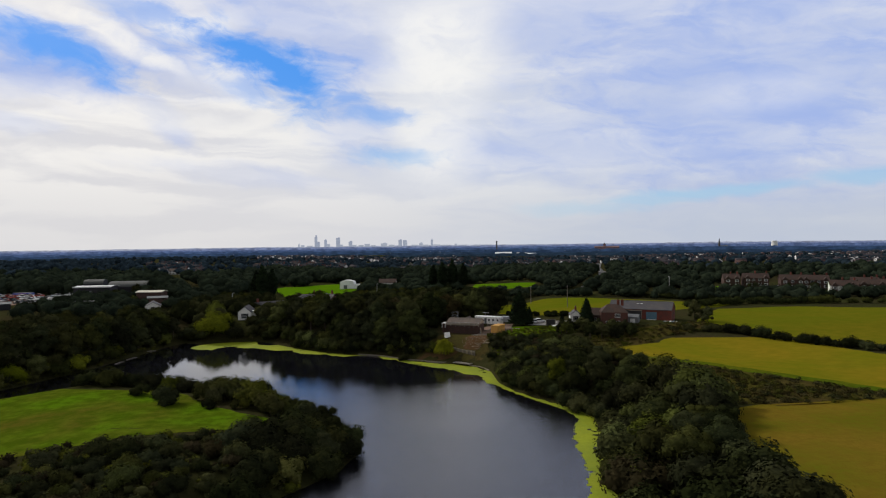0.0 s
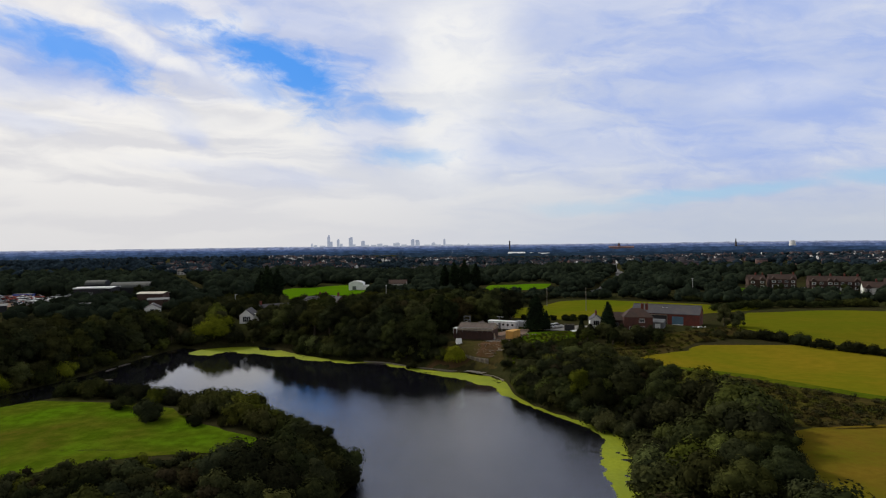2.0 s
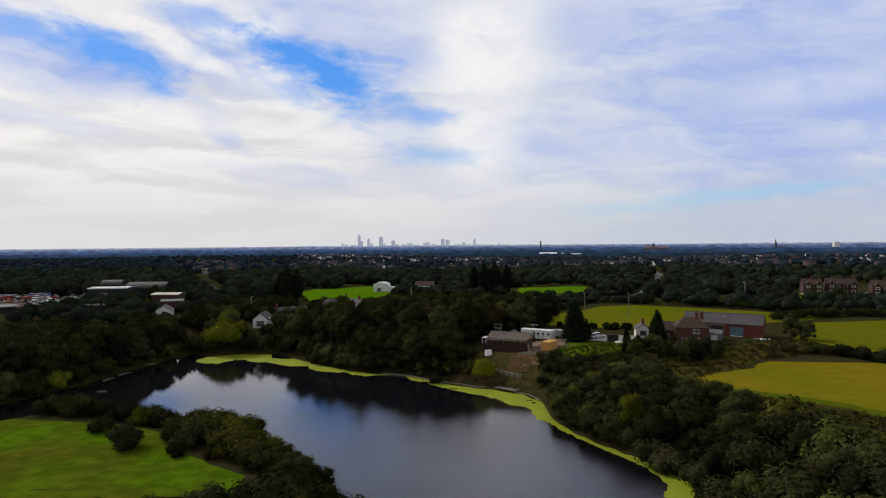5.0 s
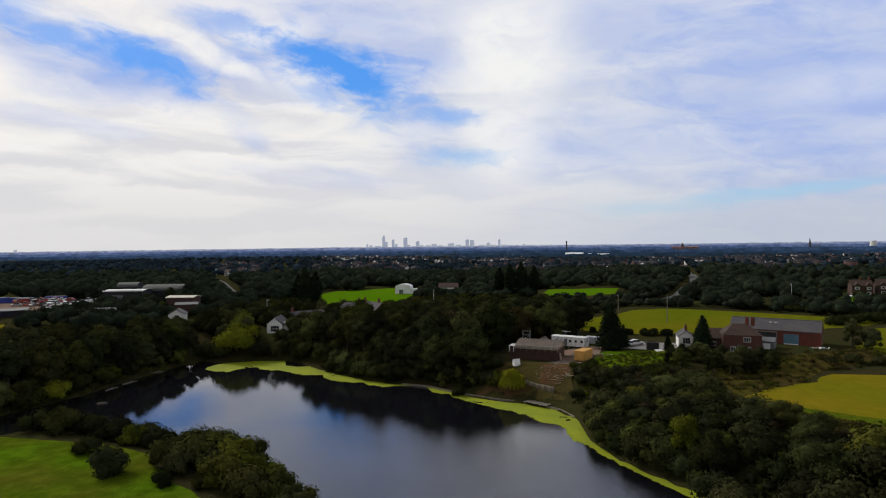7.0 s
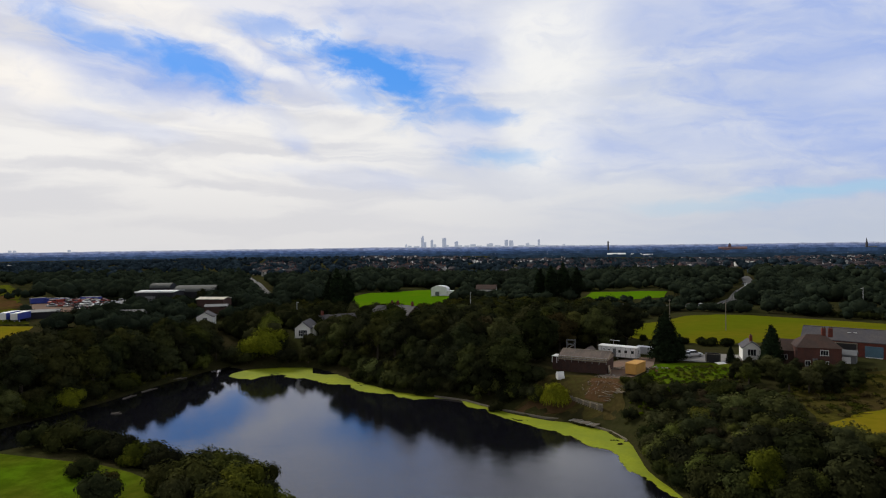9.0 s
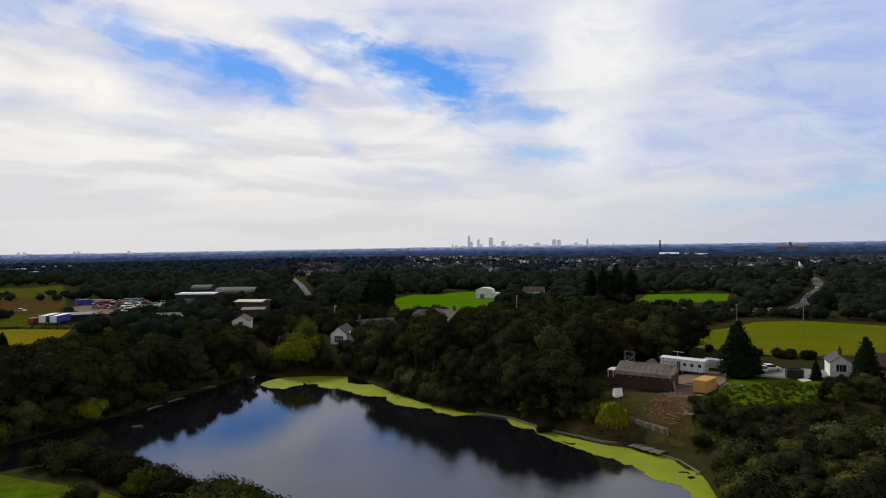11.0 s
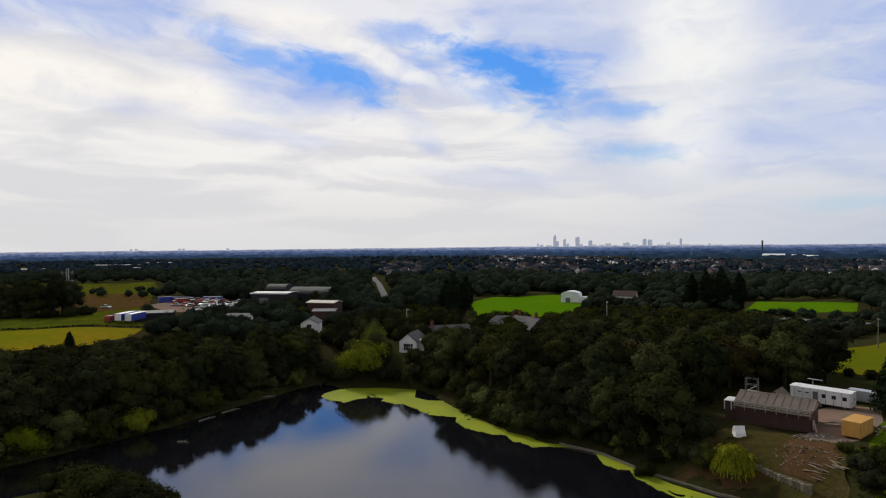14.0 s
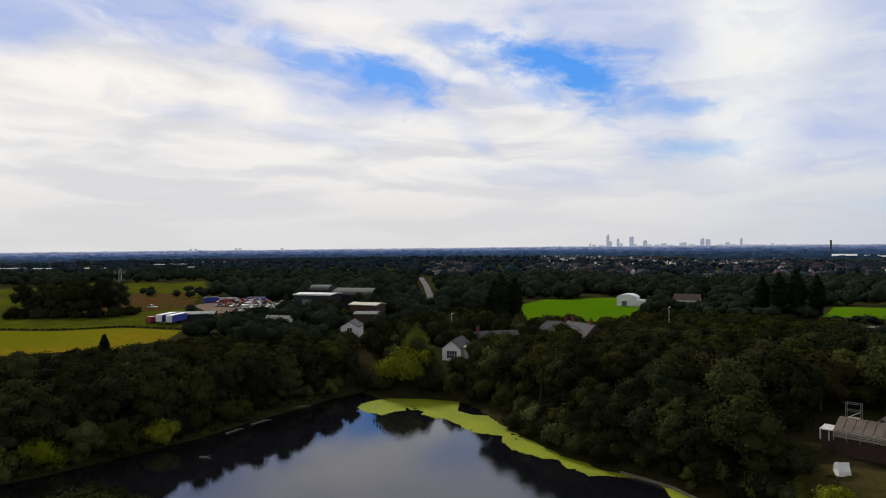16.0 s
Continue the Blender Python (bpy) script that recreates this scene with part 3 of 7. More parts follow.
def prism(profile, x0, x1):
    """A profile in y, z drawn out along x."""
    bm = bmesh.new()
    a = [bm.verts.new((x0, y, z)) for y, z in profile]
    b = [bm.verts.new((x1, y, z)) for y, z in profile]
    bm.faces.new(a)
    bm.faces.new(list(reversed(b)))
    n = len(profile)
    for k in range(n):
        bm.faces.new((a[k], b[k], b[(k + 1) % n], a[(k + 1) % n]))
    bmesh.ops.recalc_face_normals(bm, faces=bm.faces[:])
    return bm


def tube(bm, a, b, r0, r1, sides=6):
    a, b = Vector(a), Vector(b)
    m = Matrix.Translation((a + b) / 2) @ (b - a).to_track_quat("Z", "Y").to_matrix().to_4x4()
    bmesh.ops.create_cone(bm, cap_ends=True, segments=sides, radius1=r0, radius2=r1, depth=(b - a).length, matrix=m)


FACE = {"F": lambda L, Wd: Matrix.Translation((0, -Wd / 2, 0)), "B": lambda L, Wd: Matrix.Translation((0, Wd / 2, 0)) @ pose(0, 0, 0, 0, 0, 180),
        "R": lambda L, Wd: Matrix.Translation((L / 2, 0, 0)) @ pose(0, 0, 0, 0, 0, 90), "L": lambda L, Wd: Matrix.Translation((-L / 2, 0, 0)) @ pose(0, 0, 0, 0, 0, -90)}


def add_window(parent, m, u, v, w, h, frame_mat, bars=1, rows=1):
    bm = bmesh.new()
    f = 0.09
    add_box(bm, u, -0.03, v + h / 2, w + f, 0.14, f, m)
    add_box(bm, u, -0.06, v - h / 2, w + f * 2, 0.2, f, m)
    for s in (-1, 1):
        add_box(bm, u + s * w / 2, -0.03, v, f, 0.14, h, m)
    for k in range(bars):
        add_box(bm, u - w / 2 + w * (k + 1) / (bars + 1), -0.025, v, 0.06, 0.1, h, m)
    for k in range(rows - 1):
        add_box(bm, u, -0.024, v - h / 2 + h * (k + 1) / rows, w, 0.1, 0.06, m)
    win = part("window", bm, frame_mat, parent)
    part("pane", box(u, 0.0, v, w - 0.02, 0.05, h - 0.02, m=m), M["glass"], win, "dark window glass")
    return win


def gable_house(name, x, y, z, rot, L, Wd, eave, ridge, wall, roof, label, category="house", windows=(), doors=(), chimneys=(), over=0.35, thick=0.16, group="", frame_mat=None, hip=0.0, sunk=1.0):
    """A building with a pitched roof, its ridge along its own x; faces F, B, L and R."""
    ob = thing(name, x, y, z, rot, label, category, group)
    h = Wd / 2
    part("wall", prism([(-h, -sunk), (h, -sunk), (h, eave), (0, ridge), (-h, eave)], -L / 2, L / 2) if not hip else box(0, 0, (eave - sunk) / 2, L, Wd, eave + sunk), wall, ob)
    slope = (ridge - eave) / h
    if hip:
        bm = bmesh.new()
        e = over
        low = eave - slope * e * 0.5
        c = [bm.verts.new(p) for p in ((-L / 2 - e, -h - e, low), (L / 2 + e, -h - e, low), (L / 2 + e, h + e, low), (-L / 2 - e, h + e, low))]
        t = [bm.verts.new((-L / 2 + hip, 0, ridge)), bm.verts.new((L / 2 - hip, 0, ridge))]
        for f in ((c[0], c[1], t[1], t[0]), (c[2], c[3], t[0], t[1]), (c[1], c[2], t[1]), (c[3], c[0], t[0]), (c[3], c[2], c[1], c[0])):
            bm.faces.new(f)
        bmesh.ops.recalc_face_normals(bm, faces=bm.faces[:])
        part("roof", bm, roof, ob)
    else:
        lo = eave - slope * over
        part("roof", prism([(-h - over, lo), (0, ridge), (h + over, lo), (h + over, lo + thick), (0, ridge + thick), (-h - over, lo + thick)], -L / 2 - over, L / 2 + over), roof, ob)
    for face, u, v, w, hh, bars in windows:
        add_window(ob, FACE[face](L, Wd), u, v, w, hh, frame_mat or M["white_paint"], bars)
    for face, u, w, hh, mat in doors:
        part("door", box(u, -0.03, hh / 2, w, 0.12, hh, 0.02, m=FACE[face](L, Wd)), mat, ob)
    for cx, cy in chimneys:
        base = ridge - abs(cy) * slope
        ch = part("chimney", box(cx, cy, base + 0.45, 0.8, 0.6, 1.9, 0.03), M["brick"], ob)
        bm = bmesh.new()
        for s in (-0.2, 0.2):
            tube(bm, (cx + s, cy, base + 1.38), (cx + s, cy, base + 1.75), 0.11, 0.09, 8)
        part("chimney_pots", bm, M["tile_brown"], ch)
    return ob


# ---- trees ----
def icosphere(level):
    bm = bmesh.new()
    bmesh.ops.create_icosphere(bm, subdivisions=level, radius=1)
    v = np.array([p.co[:] for p in bm.verts])
    f = np.array([[q.index for q in p.verts] for p in bm.faces])
    bm.free()
    return v, f


ICO1, ICO2 = icosphere(1), icosphere(2)


def leaf_shell(rng, lobes, count, size, droop=0.0, spread=0.34, deep=0.68, heart=None):
    """Small leaf sprays, each one uneven blade, over the outside of a set of lobes (cx, cy, cz, rx, ry, rz)."""
    count, size = count * 2, size * 0.80
    lobes = np.asarray(lobes, float)
    area = (lobes[:, 3] * lobes[:, 4] + lobes[:, 3] * lobes[:, 5] + lobes[:, 4] * lobes[:, 5])
    pick = rng.choice(len(lobes), count, p=area / area.sum())
    d = rng.normal(size=(count, 3))
    d[:, 2] = d[:, 2] + 0.25
    d /= np.linalg.norm(d, axis=1, keepdims=True)
    pos = lobes[pick, :3] + d * lobes[pick, 3:] * rng.uniform(deep, 1.12, (count, 1))
    if heart is not None:
        out = pos - np.asarray(heart)
        d = d * 0.55 + out / (np.linalg.norm(out, axis=1, keepdims=True) + 1e-6) * 0.75
    nrm = d + rng.normal(size=(count, 3)) * spread + np.array([0, 0, 0.18])
    nrm /= np.linalg.norm(nrm, axis=1, keepdims=True)
    side = np.cross(nrm, rng.normal(size=(count, 3)))
    side /= np.linalg.norm(side, axis=1, keepdims=True)
    along = np.cross(nrm, side)
    s = size * rng.uniform(0.55, 1.35, (count, 1))
    tip = pos + along * s * 0.85
    if droop:
        tip = tip - np.array([0, 0, droop]) * s
    a, b = pos - along * s * 0.5 + side * s * rng.uniform(0.3, 0.65, (count, 1)), pos - along * s * rng.uniform(0.1, 0.6, (count, 1)) - side * s * 0.5
    verts = np.stack([a, tip, b], 1).reshape(-1, 3)
    return verts, np.arange(count * 3).reshape(-1, 3)


def cores(rng, lobes, shrink=0.82, shape=ICO1):
    v, f = shape
    vs, fs, n = [], [], 0
    for cx, cy, cz, rx, ry, rz in lobes:
        w = v * (1 + rng.uniform(-0.13, 0.13, (len(v), 1)))
        vs.append(w * np.array([rx, ry, rz]) * shrink + np.array([cx, cy, cz]))
        fs.append(f + n)
        n += len(v)
    return np.concatenate(vs), np.concatenate(fs)


def joined(*some):
    vs, fs, n = [], [], 0
    for v, f in some:
        vs.append(v)
        fs.append(f + n)
        n += len(v)
    return np.concatenate(vs), np.concatenate(fs)


def broad_lobes(rng, height, width, low=0.10, many=13):
    lobes = [(0, 0, height * 0.62, width * 0.34, width * 0.34, height * 0.30)]
    for k in range(many):
        a = k * 2 * math.pi / many * 1.62 + rng.uniform(-0.4, 0.4)
        z = height * rng.uniform(low + 0.06, 0.82)
        out = width * 0.5 * (0.62 if z > height * 0.65 else 0.78) * rng.uniform(0.7, 1.0)
        r = width * rng.uniform(0.15, 0.25)
        lobes.append((out * math.cos(a), out * math.sin(a), z, r, r, r * rng.uniform(0.7, 1.0)))
    lobes.append((rng.uniform(-0.4, 0.4), rng.uniform(-0.4, 0.4), height * 0.86, width * 0.2, width * 0.2, height * 0.14))
    return lobes


def shrub_lobes(rng, height, width, many=7):
    lobes = [(0, 0, height * 0.5, width * 0.3, width * 0.3, height * 0.46)]
    for k in range(many):
        a = k * 2 * math.pi / many + rng.uniform(-0.4, 0.4)
        r = width * rng.uniform(0.16, 0.24)
        z = height * rng.uniform(0.22, 0.62)
        out = width * 0.5 * rng.uniform(0.5, 0.75)
        lobes.append((out * math.cos(a), out * math.sin(a), z, r, r, min(z + 0.1, r * 1.1)))
    return lobes


def trunk_bm(rng, height, r, limbs=4):
    bm = bmesh.new()
    knee = (rng.uniform(-0.2, 0.2), rng.uniform(-0.2, 0.2), height * 0.35)
    tube(bm, (0, 0, -0.4), knee, r, r * 0.75, 7)
    tube(bm, knee, (knee[0] * 1.5, knee[1] * 1.5, height * 0.7), r * 0.75, r * 0.3, 6)
    for k in range(limbs):
        a = k * 2 * math.pi / limbs + rng.uniform(-0.4, 0.4)
        z = height * rng.uniform(0.28, 0.45)
        tube(bm, (knee[0], knee[1], z), (math.cos(a) * height * 0.2, math.sin(a) * height * 0.2, z + height * 0.22), r * 0.42, r * 0.15, 5)
    return bm


def make_tree(name, seed, kind, mat, height, width, leaves, leaf, label, category):
    """The first of a kind; its first planting moves it to its place."""
    rng = np.random.default_rng(seed)
    ob = thing(name, 0, 0, 0, 0, label, category)
    if kind == "broad":
        lobes = broad_lobes(rng, height, width)
        crown = joined(cores(rng, lobes, 0.76), leaf_shell(rng, lobes, leaves, leaf, deep=0.66, heart=(0, 0, height * 0.42)))
        part("trunk", trunk_bm(rng, height, height * 0.03), M["bark"], ob)
    elif kind == "shrub":
        lobes = shrub_lobes(rng, height, width)
        crown = joined(cores(rng, lobes, 0.76), leaf_shell(rng, lobes, leaves, leaf, deep=0.66, heart=(0, 0, height * 0.3)))
        part("trunk", trunk_bm(rng, height * 0.8, height * 0.025, 5), M["bark"], ob)
    elif kind == "conifer":
        lobes = [(rng.uniform(-0.1, 0.1), rng.uniform(-0.1, 0.1), height * (0.10 + 0.86 * t), width * 0.5 * (1.0 - t) ** 0.55 + 0.12, width * 0.5 * (1.0 - t) ** 0.55 + 0.12, height * 0.09) for t in np.linspace(0.02, 0.97, 11)]
        crown = joined(cores(rng, lobes, 0.85), leaf_shell(rng, lobes, leaves, leaf, droop=0.5))
        bm = bmesh.new()
        tube(bm, (0, 0, -0.4), (0, 0, height * 0.8), height * 0.025, 0.04, 7)
        part("trunk", bm, M["bark"], ob)
    elif kind == "poplar":
        lobes = [(rng.uniform(-0.35, 0.35), rng.uniform(-0.35, 0.35), height * (0.16 + 0.78 * t), width * 0.5 * math.sin(math.pi * (0.18 + 0.74 * t)), width * 0.5 * math.sin(math.pi * (0.18 + 0.74 * t)), height * 0.11) for t in np.linspace(0, 1, 8)]
        crown = joined(cores(rng, lobes, 0.85), leaf_shell(rng, lobes, leaves, leaf, droop=-0.3))
        bm = bmesh.new()
        tube(bm, (0, 0, -0.4), (0, 0, height * 0.7), height * 0.018, 0.05, 7)
        part("trunk", bm, M["bark"], ob)
    elif kind == "willow":
        lobes = broad_lobes(rng, height, width, 0.35, 9)
        strands_v, strands_f = [], []
        n = 0
        for k in range(leaves // 6):
            a, r = rng.uniform(0, 2 * math.pi), width * 0.5 * math.sqrt(rng.uniform(0.1, 1.0))
            top = height * (0.98 - 0.45 * (2 * r / width) ** 2) + rng.uniform(-0.3, 0.2)
            x, y, drop = r * math.cos(a), r * math.sin(a), rng.uniform(0.35, 0.8) * top
            for j in range(6):
                z0, z1 = top - drop * j / 6, top - drop * (j + 1) / 6
                o, wd = 1 + 0.05 * j, leaf * rng.uniform(0.25, 0.45)
                t = rng.uniform(0, math.pi)
                strands_v += [(x * o - wd * math.cos(t), y * o - wd * math.sin(t), z0), (x * o + wd * math.cos(t), y * o + wd * math.sin(t), z0 - 0.1), (x * o * 1.03, y * o * 1.03, z1 - 0.15)]
                strands_f.append((n, n + 1, n + 2))
                n += 3
        crown = joined(cores(rng, lobes, 0.6), (np.array(strands_v), np.array(strands_f)), leaf_shell(rng, lobes, leaves // 3, leaf, droop=0.8))
        part("trunk", trunk_bm(rng, height * 0.8, height * 0.035), M["bark"], ob)
    c = new("crown", quick_mesh("crown", crown[0], crown[1], mat))
    c.parent = ob
    return ob


class Stock:
    """The first plant of each kind, with its height."""

    def __init__(self):
        self.first, self.used = {}, set()

    def add(self, key, *args):
        self.first[key] = (make_tree(*args), args[4])


def plant_copy(ob, m):
    made = copy_thing(ob, m)
    made.matrix_basis = m
    return made


stock = Stock()
stock.add("oak_a", "broadleaf_tree", 11, "broad", M["leaf_dark"], 11.0, 9.0, 1250, 0.45, "dark green broadleaf tree with a rounded crown", "tree")
stock.add("oak_b", "broadleaf_tree", 12, "broad", M["leaf_dark"], 12.0, 8.0, 1250, 0.45, "dark green broadleaf tree with an uneven crown", "tree")
stock.add("ash_a", "broadleaf_tree", 13, "broad", M["leaf_mid"], 11.0, 8.5, 1250, 0.48, "green broadleaf tree with a full crown", "tree")
stock.add("ash_b", "broadleaf_tree", 14, "broad", M["leaf_mid"], 9.0, 9.0, 1250, 0.45, "green broadleaf tree with a broad low crown", "tree")
stock.add("olive_a", "broadleaf_tree", 15, "broad", M["leaf_olive"], 9.0, 8.0, 1250, 0.43, "olive green willow tree with a rounded crown", "tree")
stock.add("russet_a", "broadleaf_tree", 16, "broad", M["leaf_russet"], 9.0, 8.0, 1250, 0.43, "russet-brown broadleaf tree turning with autumn", "tree")
stock.add("shrub_a", "shrub", 21, "shrub", M["leaf_mid"], 4.0, 5.2, 680, 0.33, "dense green rounded shrub", "shrub")
stock.add("shrub_b", "shrub", 22, "shrub", M["leaf_olive"], 4.0, 5.0, 680, 0.33, "olive green sallow bush", "shrub")
stock.add("shrub_c", "shrub", 23, "shrub", M["leaf_dark"], 4.0, 5.4, 680, 0.33, "dark green thorn bush", "shrub")
stock.add("shrub_d", "shrub", 24, "shrub", M["leaf_russet"], 3.2, 5.0, 640, 0.28, "low brownish bramble bush in scrub", "shrub")
stock.add("bank_a", "broadleaf_tree", 17, "broad", M["leaf_dark"], 7.0, 7.0, 1900, 0.27, "dark green rounded tree on the bank", "tree")
stock.add("bank_b", "broadleaf_tree", 18, "broad", M["leaf_mid"], 6.5, 7.4, 1900, 0.27, "green bushy tree with a domed crown", "tree")
stock.add("sallow", "shrub", 26, "shrub", M["leaf_sallow"], 5.0, 5.6, 900, 0.32, "grey-green rounded sallow bush", "shrub")
stock.add("lime_a", "shrub", 25, "shrub", M["leaf_lime"], 5.0, 6.5, 2600, 0.25, "yellow-green rounded bush", "shrub")
stock.add("conifer", "conifer_tree", 31, "conifer", M["leaf_pine"], 10.0, 5.2, 1500, 0.5, "tall dark conical conifer", "conifer")
stock.add("poplar", "poplar_tree", 32, "poplar", M["leaf_pine"], 14.0, 4.2, 1300, 0.6, "tall narrow dark poplar", "tree")
stock.add("willow", "willow_tree", 33, "willow", M["leaf_willow"], 5.5, 5.5, 3000, 0.26, "yellow-green weeping willow beside the building site", "willow")


def plant(key, x, y, height, wide=1.0, turn=0.0, label="", group="", z=None):
    ob, tall = stock.first[key]
    s = height / tall
    m = pose(x, y, (ground_at(x, y) if z is None else z) - 0.08, 0, 0, turn) @ Matrix.Diagonal((s * wide, s * wide, s, 1))
    if key in stock.used:
        ob = plant_copy(ob, m)
    else:
        stock.used.add(key)
        ob.matrix_basis = m
    return tagged(ob, label, "", group)


CLEAR = []   # outlines and circles that stay free of trees


def free_of(x, y, margin=0.0):
    """Whether places lie outside all that is kept clear."""
    x, y = np.atleast_1d(np.asarray(x, float)), np.atleast_1d(np.asarray(y, float))
    ok = np.ones(x.shape, bool)
    for c in CLEAR:
        if isinstance(c[0], tuple):
            d, inside = dist_to(c, x, y)
            ok &= ~inside & (d > margin)
        else:
            ok &= np.hypot(x - c[0], y - c[1]) > c[2] + margin
    return ok


def grove(seed, outline, gap, kinds, low, high, group, wide=(0.9, 1.2), edge=0.0, most=400):
    """Plants an area at random, no two stems nearer than gap. kinds: key and weight."""
    rng = np.random.default_rng(seed)
    xs, ys = [p[0] for p in outline], [p[1] for p in outline]
    area = (max(xs) - min(xs)) * (max(ys) - min(ys))
    tries = int(area / gap ** 2 * 6)
    px, py = rng.uniform(min(xs), max(xs), tries), rng.uniform(min(ys), max(ys), tries)
    d, inside = dist_to(outline, px, py)
    dl, wet = dist_to(LAKE, px, py)
    inside &= free_of(px, py)
    keys, weights = [k for k, _ in kinds], np.array([w for _, w in kinds], float)
    done = []
    for x, y, ok, w, shore in zip(px, py, inside, wet, dl):
        if not ok or w or shore < edge or len(done) >= most:
            continue
        if any((x - a) ** 2 + (y - b) ** 2 < gap * gap for a, b in done):
            continue
        done.append((x, y))
        plant(str(rng.choice(keys, p=weights / weights.sum())), x, y, rng.uniform(low, high), rng.uniform(*wide), rng.uniform(0, 360), group=group)
    return done


def far_wood(name, places, label, seed, sprays=40, level=ICO1, leaf=0.17, mat="leaf_far"):
    """Distant trees joined into one mesh: places of x, y, height, width. Each is a few lumps, with leaf sprays where asked."""
    rng = np.random.default_rng(seed)
    p = np.asarray(places, float)
    g = heights(p[:, 0], p[:, 1])
    v0, f0 = level
    vs, fs, n = [], [], 0
    lumps = 3 if sprays else 2
    for j in range(lumps):
        off = rng.uniform(-0.32, 0.32, (len(p), 2)) * p[:, 3:4] * (j > 0)
        r = p[:, 3] * (0.35 if j == 0 else 0.25)
        tall = p[:, 2] * (0.42 if j == 0 else 0.27)
        mid_z = g + p[:, 2] * (0.48 if j == 0 else rng.uniform(0.3, 0.62, len(p)))
        v = v0[None] * (1 + rng.uniform(-0.24, 0.24, (len(p), len(v0), 1))) * np.stack([r, r, tall], 1)[:, None] + np.stack([p[:, 0] + off[:, 0], p[:, 1] + off[:, 1], mid_z], 1)[:, None]
        vs.append(v.reshape(-1, 3))
        fs.append((f0[None] + (np.arange(len(p)) * len(v0))[:, None, None]).reshape(-1, 3) + n)
        n += len(p) * len(v0)
    if sprays:
        lobes = np.stack([p[:, 0], p[:, 1], g + p[:, 2] * 0.5, p[:, 3] * 0.45, p[:, 3] * 0.45, p[:, 2] * 0.49], 1)
        v, f = leaf_shell(rng, lobes, sprays * len(p), leaf * float(np.mean(p[:, 2])), deep=0.7)
        vs.append(v)
        fs.append(f + n)
    return tagged(new(name, quick_mesh(name, np.concatenate(vs), np.concatenate(fs), M[mat])), label, "woodland", kind="stuff")


def hedge(name, seed, line, gap, low, high, label, category="hedge", mat="leaf_mid", kind=""):
    """A row of bushes grown together: lobes and leaf sprays along a line, as one plant."""
    rng = np.random.default_rng(seed)
    lobes = []
    for (ax, ay), (bx, by) in zip(line[:-1], line[1:]):
        n = max(2, int(math.hypot(bx - ax, by - ay) / gap))
        for k in range(n):
            f = (k + rng.uniform(0, 1)) / n
            x, y, h = ax + (bx - ax) * f + rng.uniform(-0.7, 0.7), ay + (by - ay) * f + rng.uniform(-0.7, 0.7), rng.uniform(low, high)
            g = ground_at(x, y)
            w = h * rng.uniform(0.5, 0.8)
            lobes.append((x, y, g + h * 0.45, w, w, h * 0.5))
            for _ in range(3):
                a = rng.uniform(0, 6.28)
                r = w * rng.uniform(0.4, 0.6)
                lobes.append((x + w * 0.7 * math.cos(a), y + w * 0.7 * math.sin(a), g + h * rng.uniform(0.25, 0.75), r, r, r * 0.8))
    return scrub_object(name, rng, lobes, 46, 0.42, label, category, mat, kind)


def scrub_object(name, rng, lobes, sprays, leaf, label, category, mat, kind="", core=0.80):
    v, f = joined(cores(rng, lobes, core), leaf_shell(rng, lobes, sprays * len(lobes), leaf, deep=0.75))
    return tagged(new(name, quick_mesh(name, v, f, M[mat])), label, category, kind=kind)


def thicket(name, seed, outline, gap, low, high, label, mats, edge=0.5, sprays=38, leaf=0.40, flat=1.0, core=0.80):
    """Low growth past counting, joined into one mesh for each leaf colour."""
    rng = np.random.default_rng(seed)
    xs, ys = [p[0] for p in outline], [p[1] for p in outline]
    n = int((max(xs) - min(xs)) * (max(ys) - min(ys)) / gap ** 2)
    x, y = rng.uniform(min(xs), max(xs), n), rng.uniform(min(ys), max(ys), n)
    d, wet = dist_to(LAKE, x, y)
    ok = dist_to(outline, x, y)[1] & free_of(x, y) & ~wet & (d > edge)
    x, y = x[ok], y[ok]
    g, h = heights(x, y), rng.uniform(low, high, len(x))
    w = h * rng.uniform(0.55, 0.95, len(x)) * flat
    lobes = np.stack([x, y, g + h * 0.42, w, w, h * 0.52], 1)
    pick = rng.integers(0, len(mats), len(x))
    for k, m in enumerate(mats):
        some = lobes[pick == k]
        if len(some):
            scrub_object(name, rng, some, sprays, leaf, label, "scrub", m, "stuff", core)


# ---- places kept clear ----
FIELDS = [[(34, 40), (72, 40), (90, 92), (76, 107), (50, 104), (44, 92), (36, 68)],
          [(37, 158), (43, 150), (56, 140), (67, 125), (77, 111), (96, 98), (140, 110), (104, 152), (95, 178), (82, 180.5), (64, 181)],
          [(80, 203), (106, 172), (122, 160), (160, 128), (240, 190), (196, 228), (149, 249), (105, 240)],
          [(18, 245), (40, 226), (64, 224), (95, 236), (118, 256), (80, 284), (66, 292), (43, 288), (22, 270)],
          [(-110, 360), (-91, 319), (-54, 323), (-54, 393), (-71, 416), (-108, 402)],
          [(8, 360), (50, 353), (58, 394), (16, 404)],
          [(-250, 196), (-222, 211), (-192, 228), (-175, 234.5), (-165, 221), (-160, 198), (-176, 186), (-200, 170), (-215, 168)],
          [(-460, 300), (-300, 205), (-252, 198), (-222, 214), (-192, 231), (-182, 240), (-205, 262), (-232, 284), (-285, 345), (-380, 430), (-430, 400)],
          [(140, 345), (175, 318), (230, 318), (222, 340), (186, 350), (155, 402), (148, 400)],
          [(-242, 310), (-238, 290), (-205, 270), (-172, 280), (-166, 296), (-180, 314), (-214, 320)]]
CLEAR += FIELDS
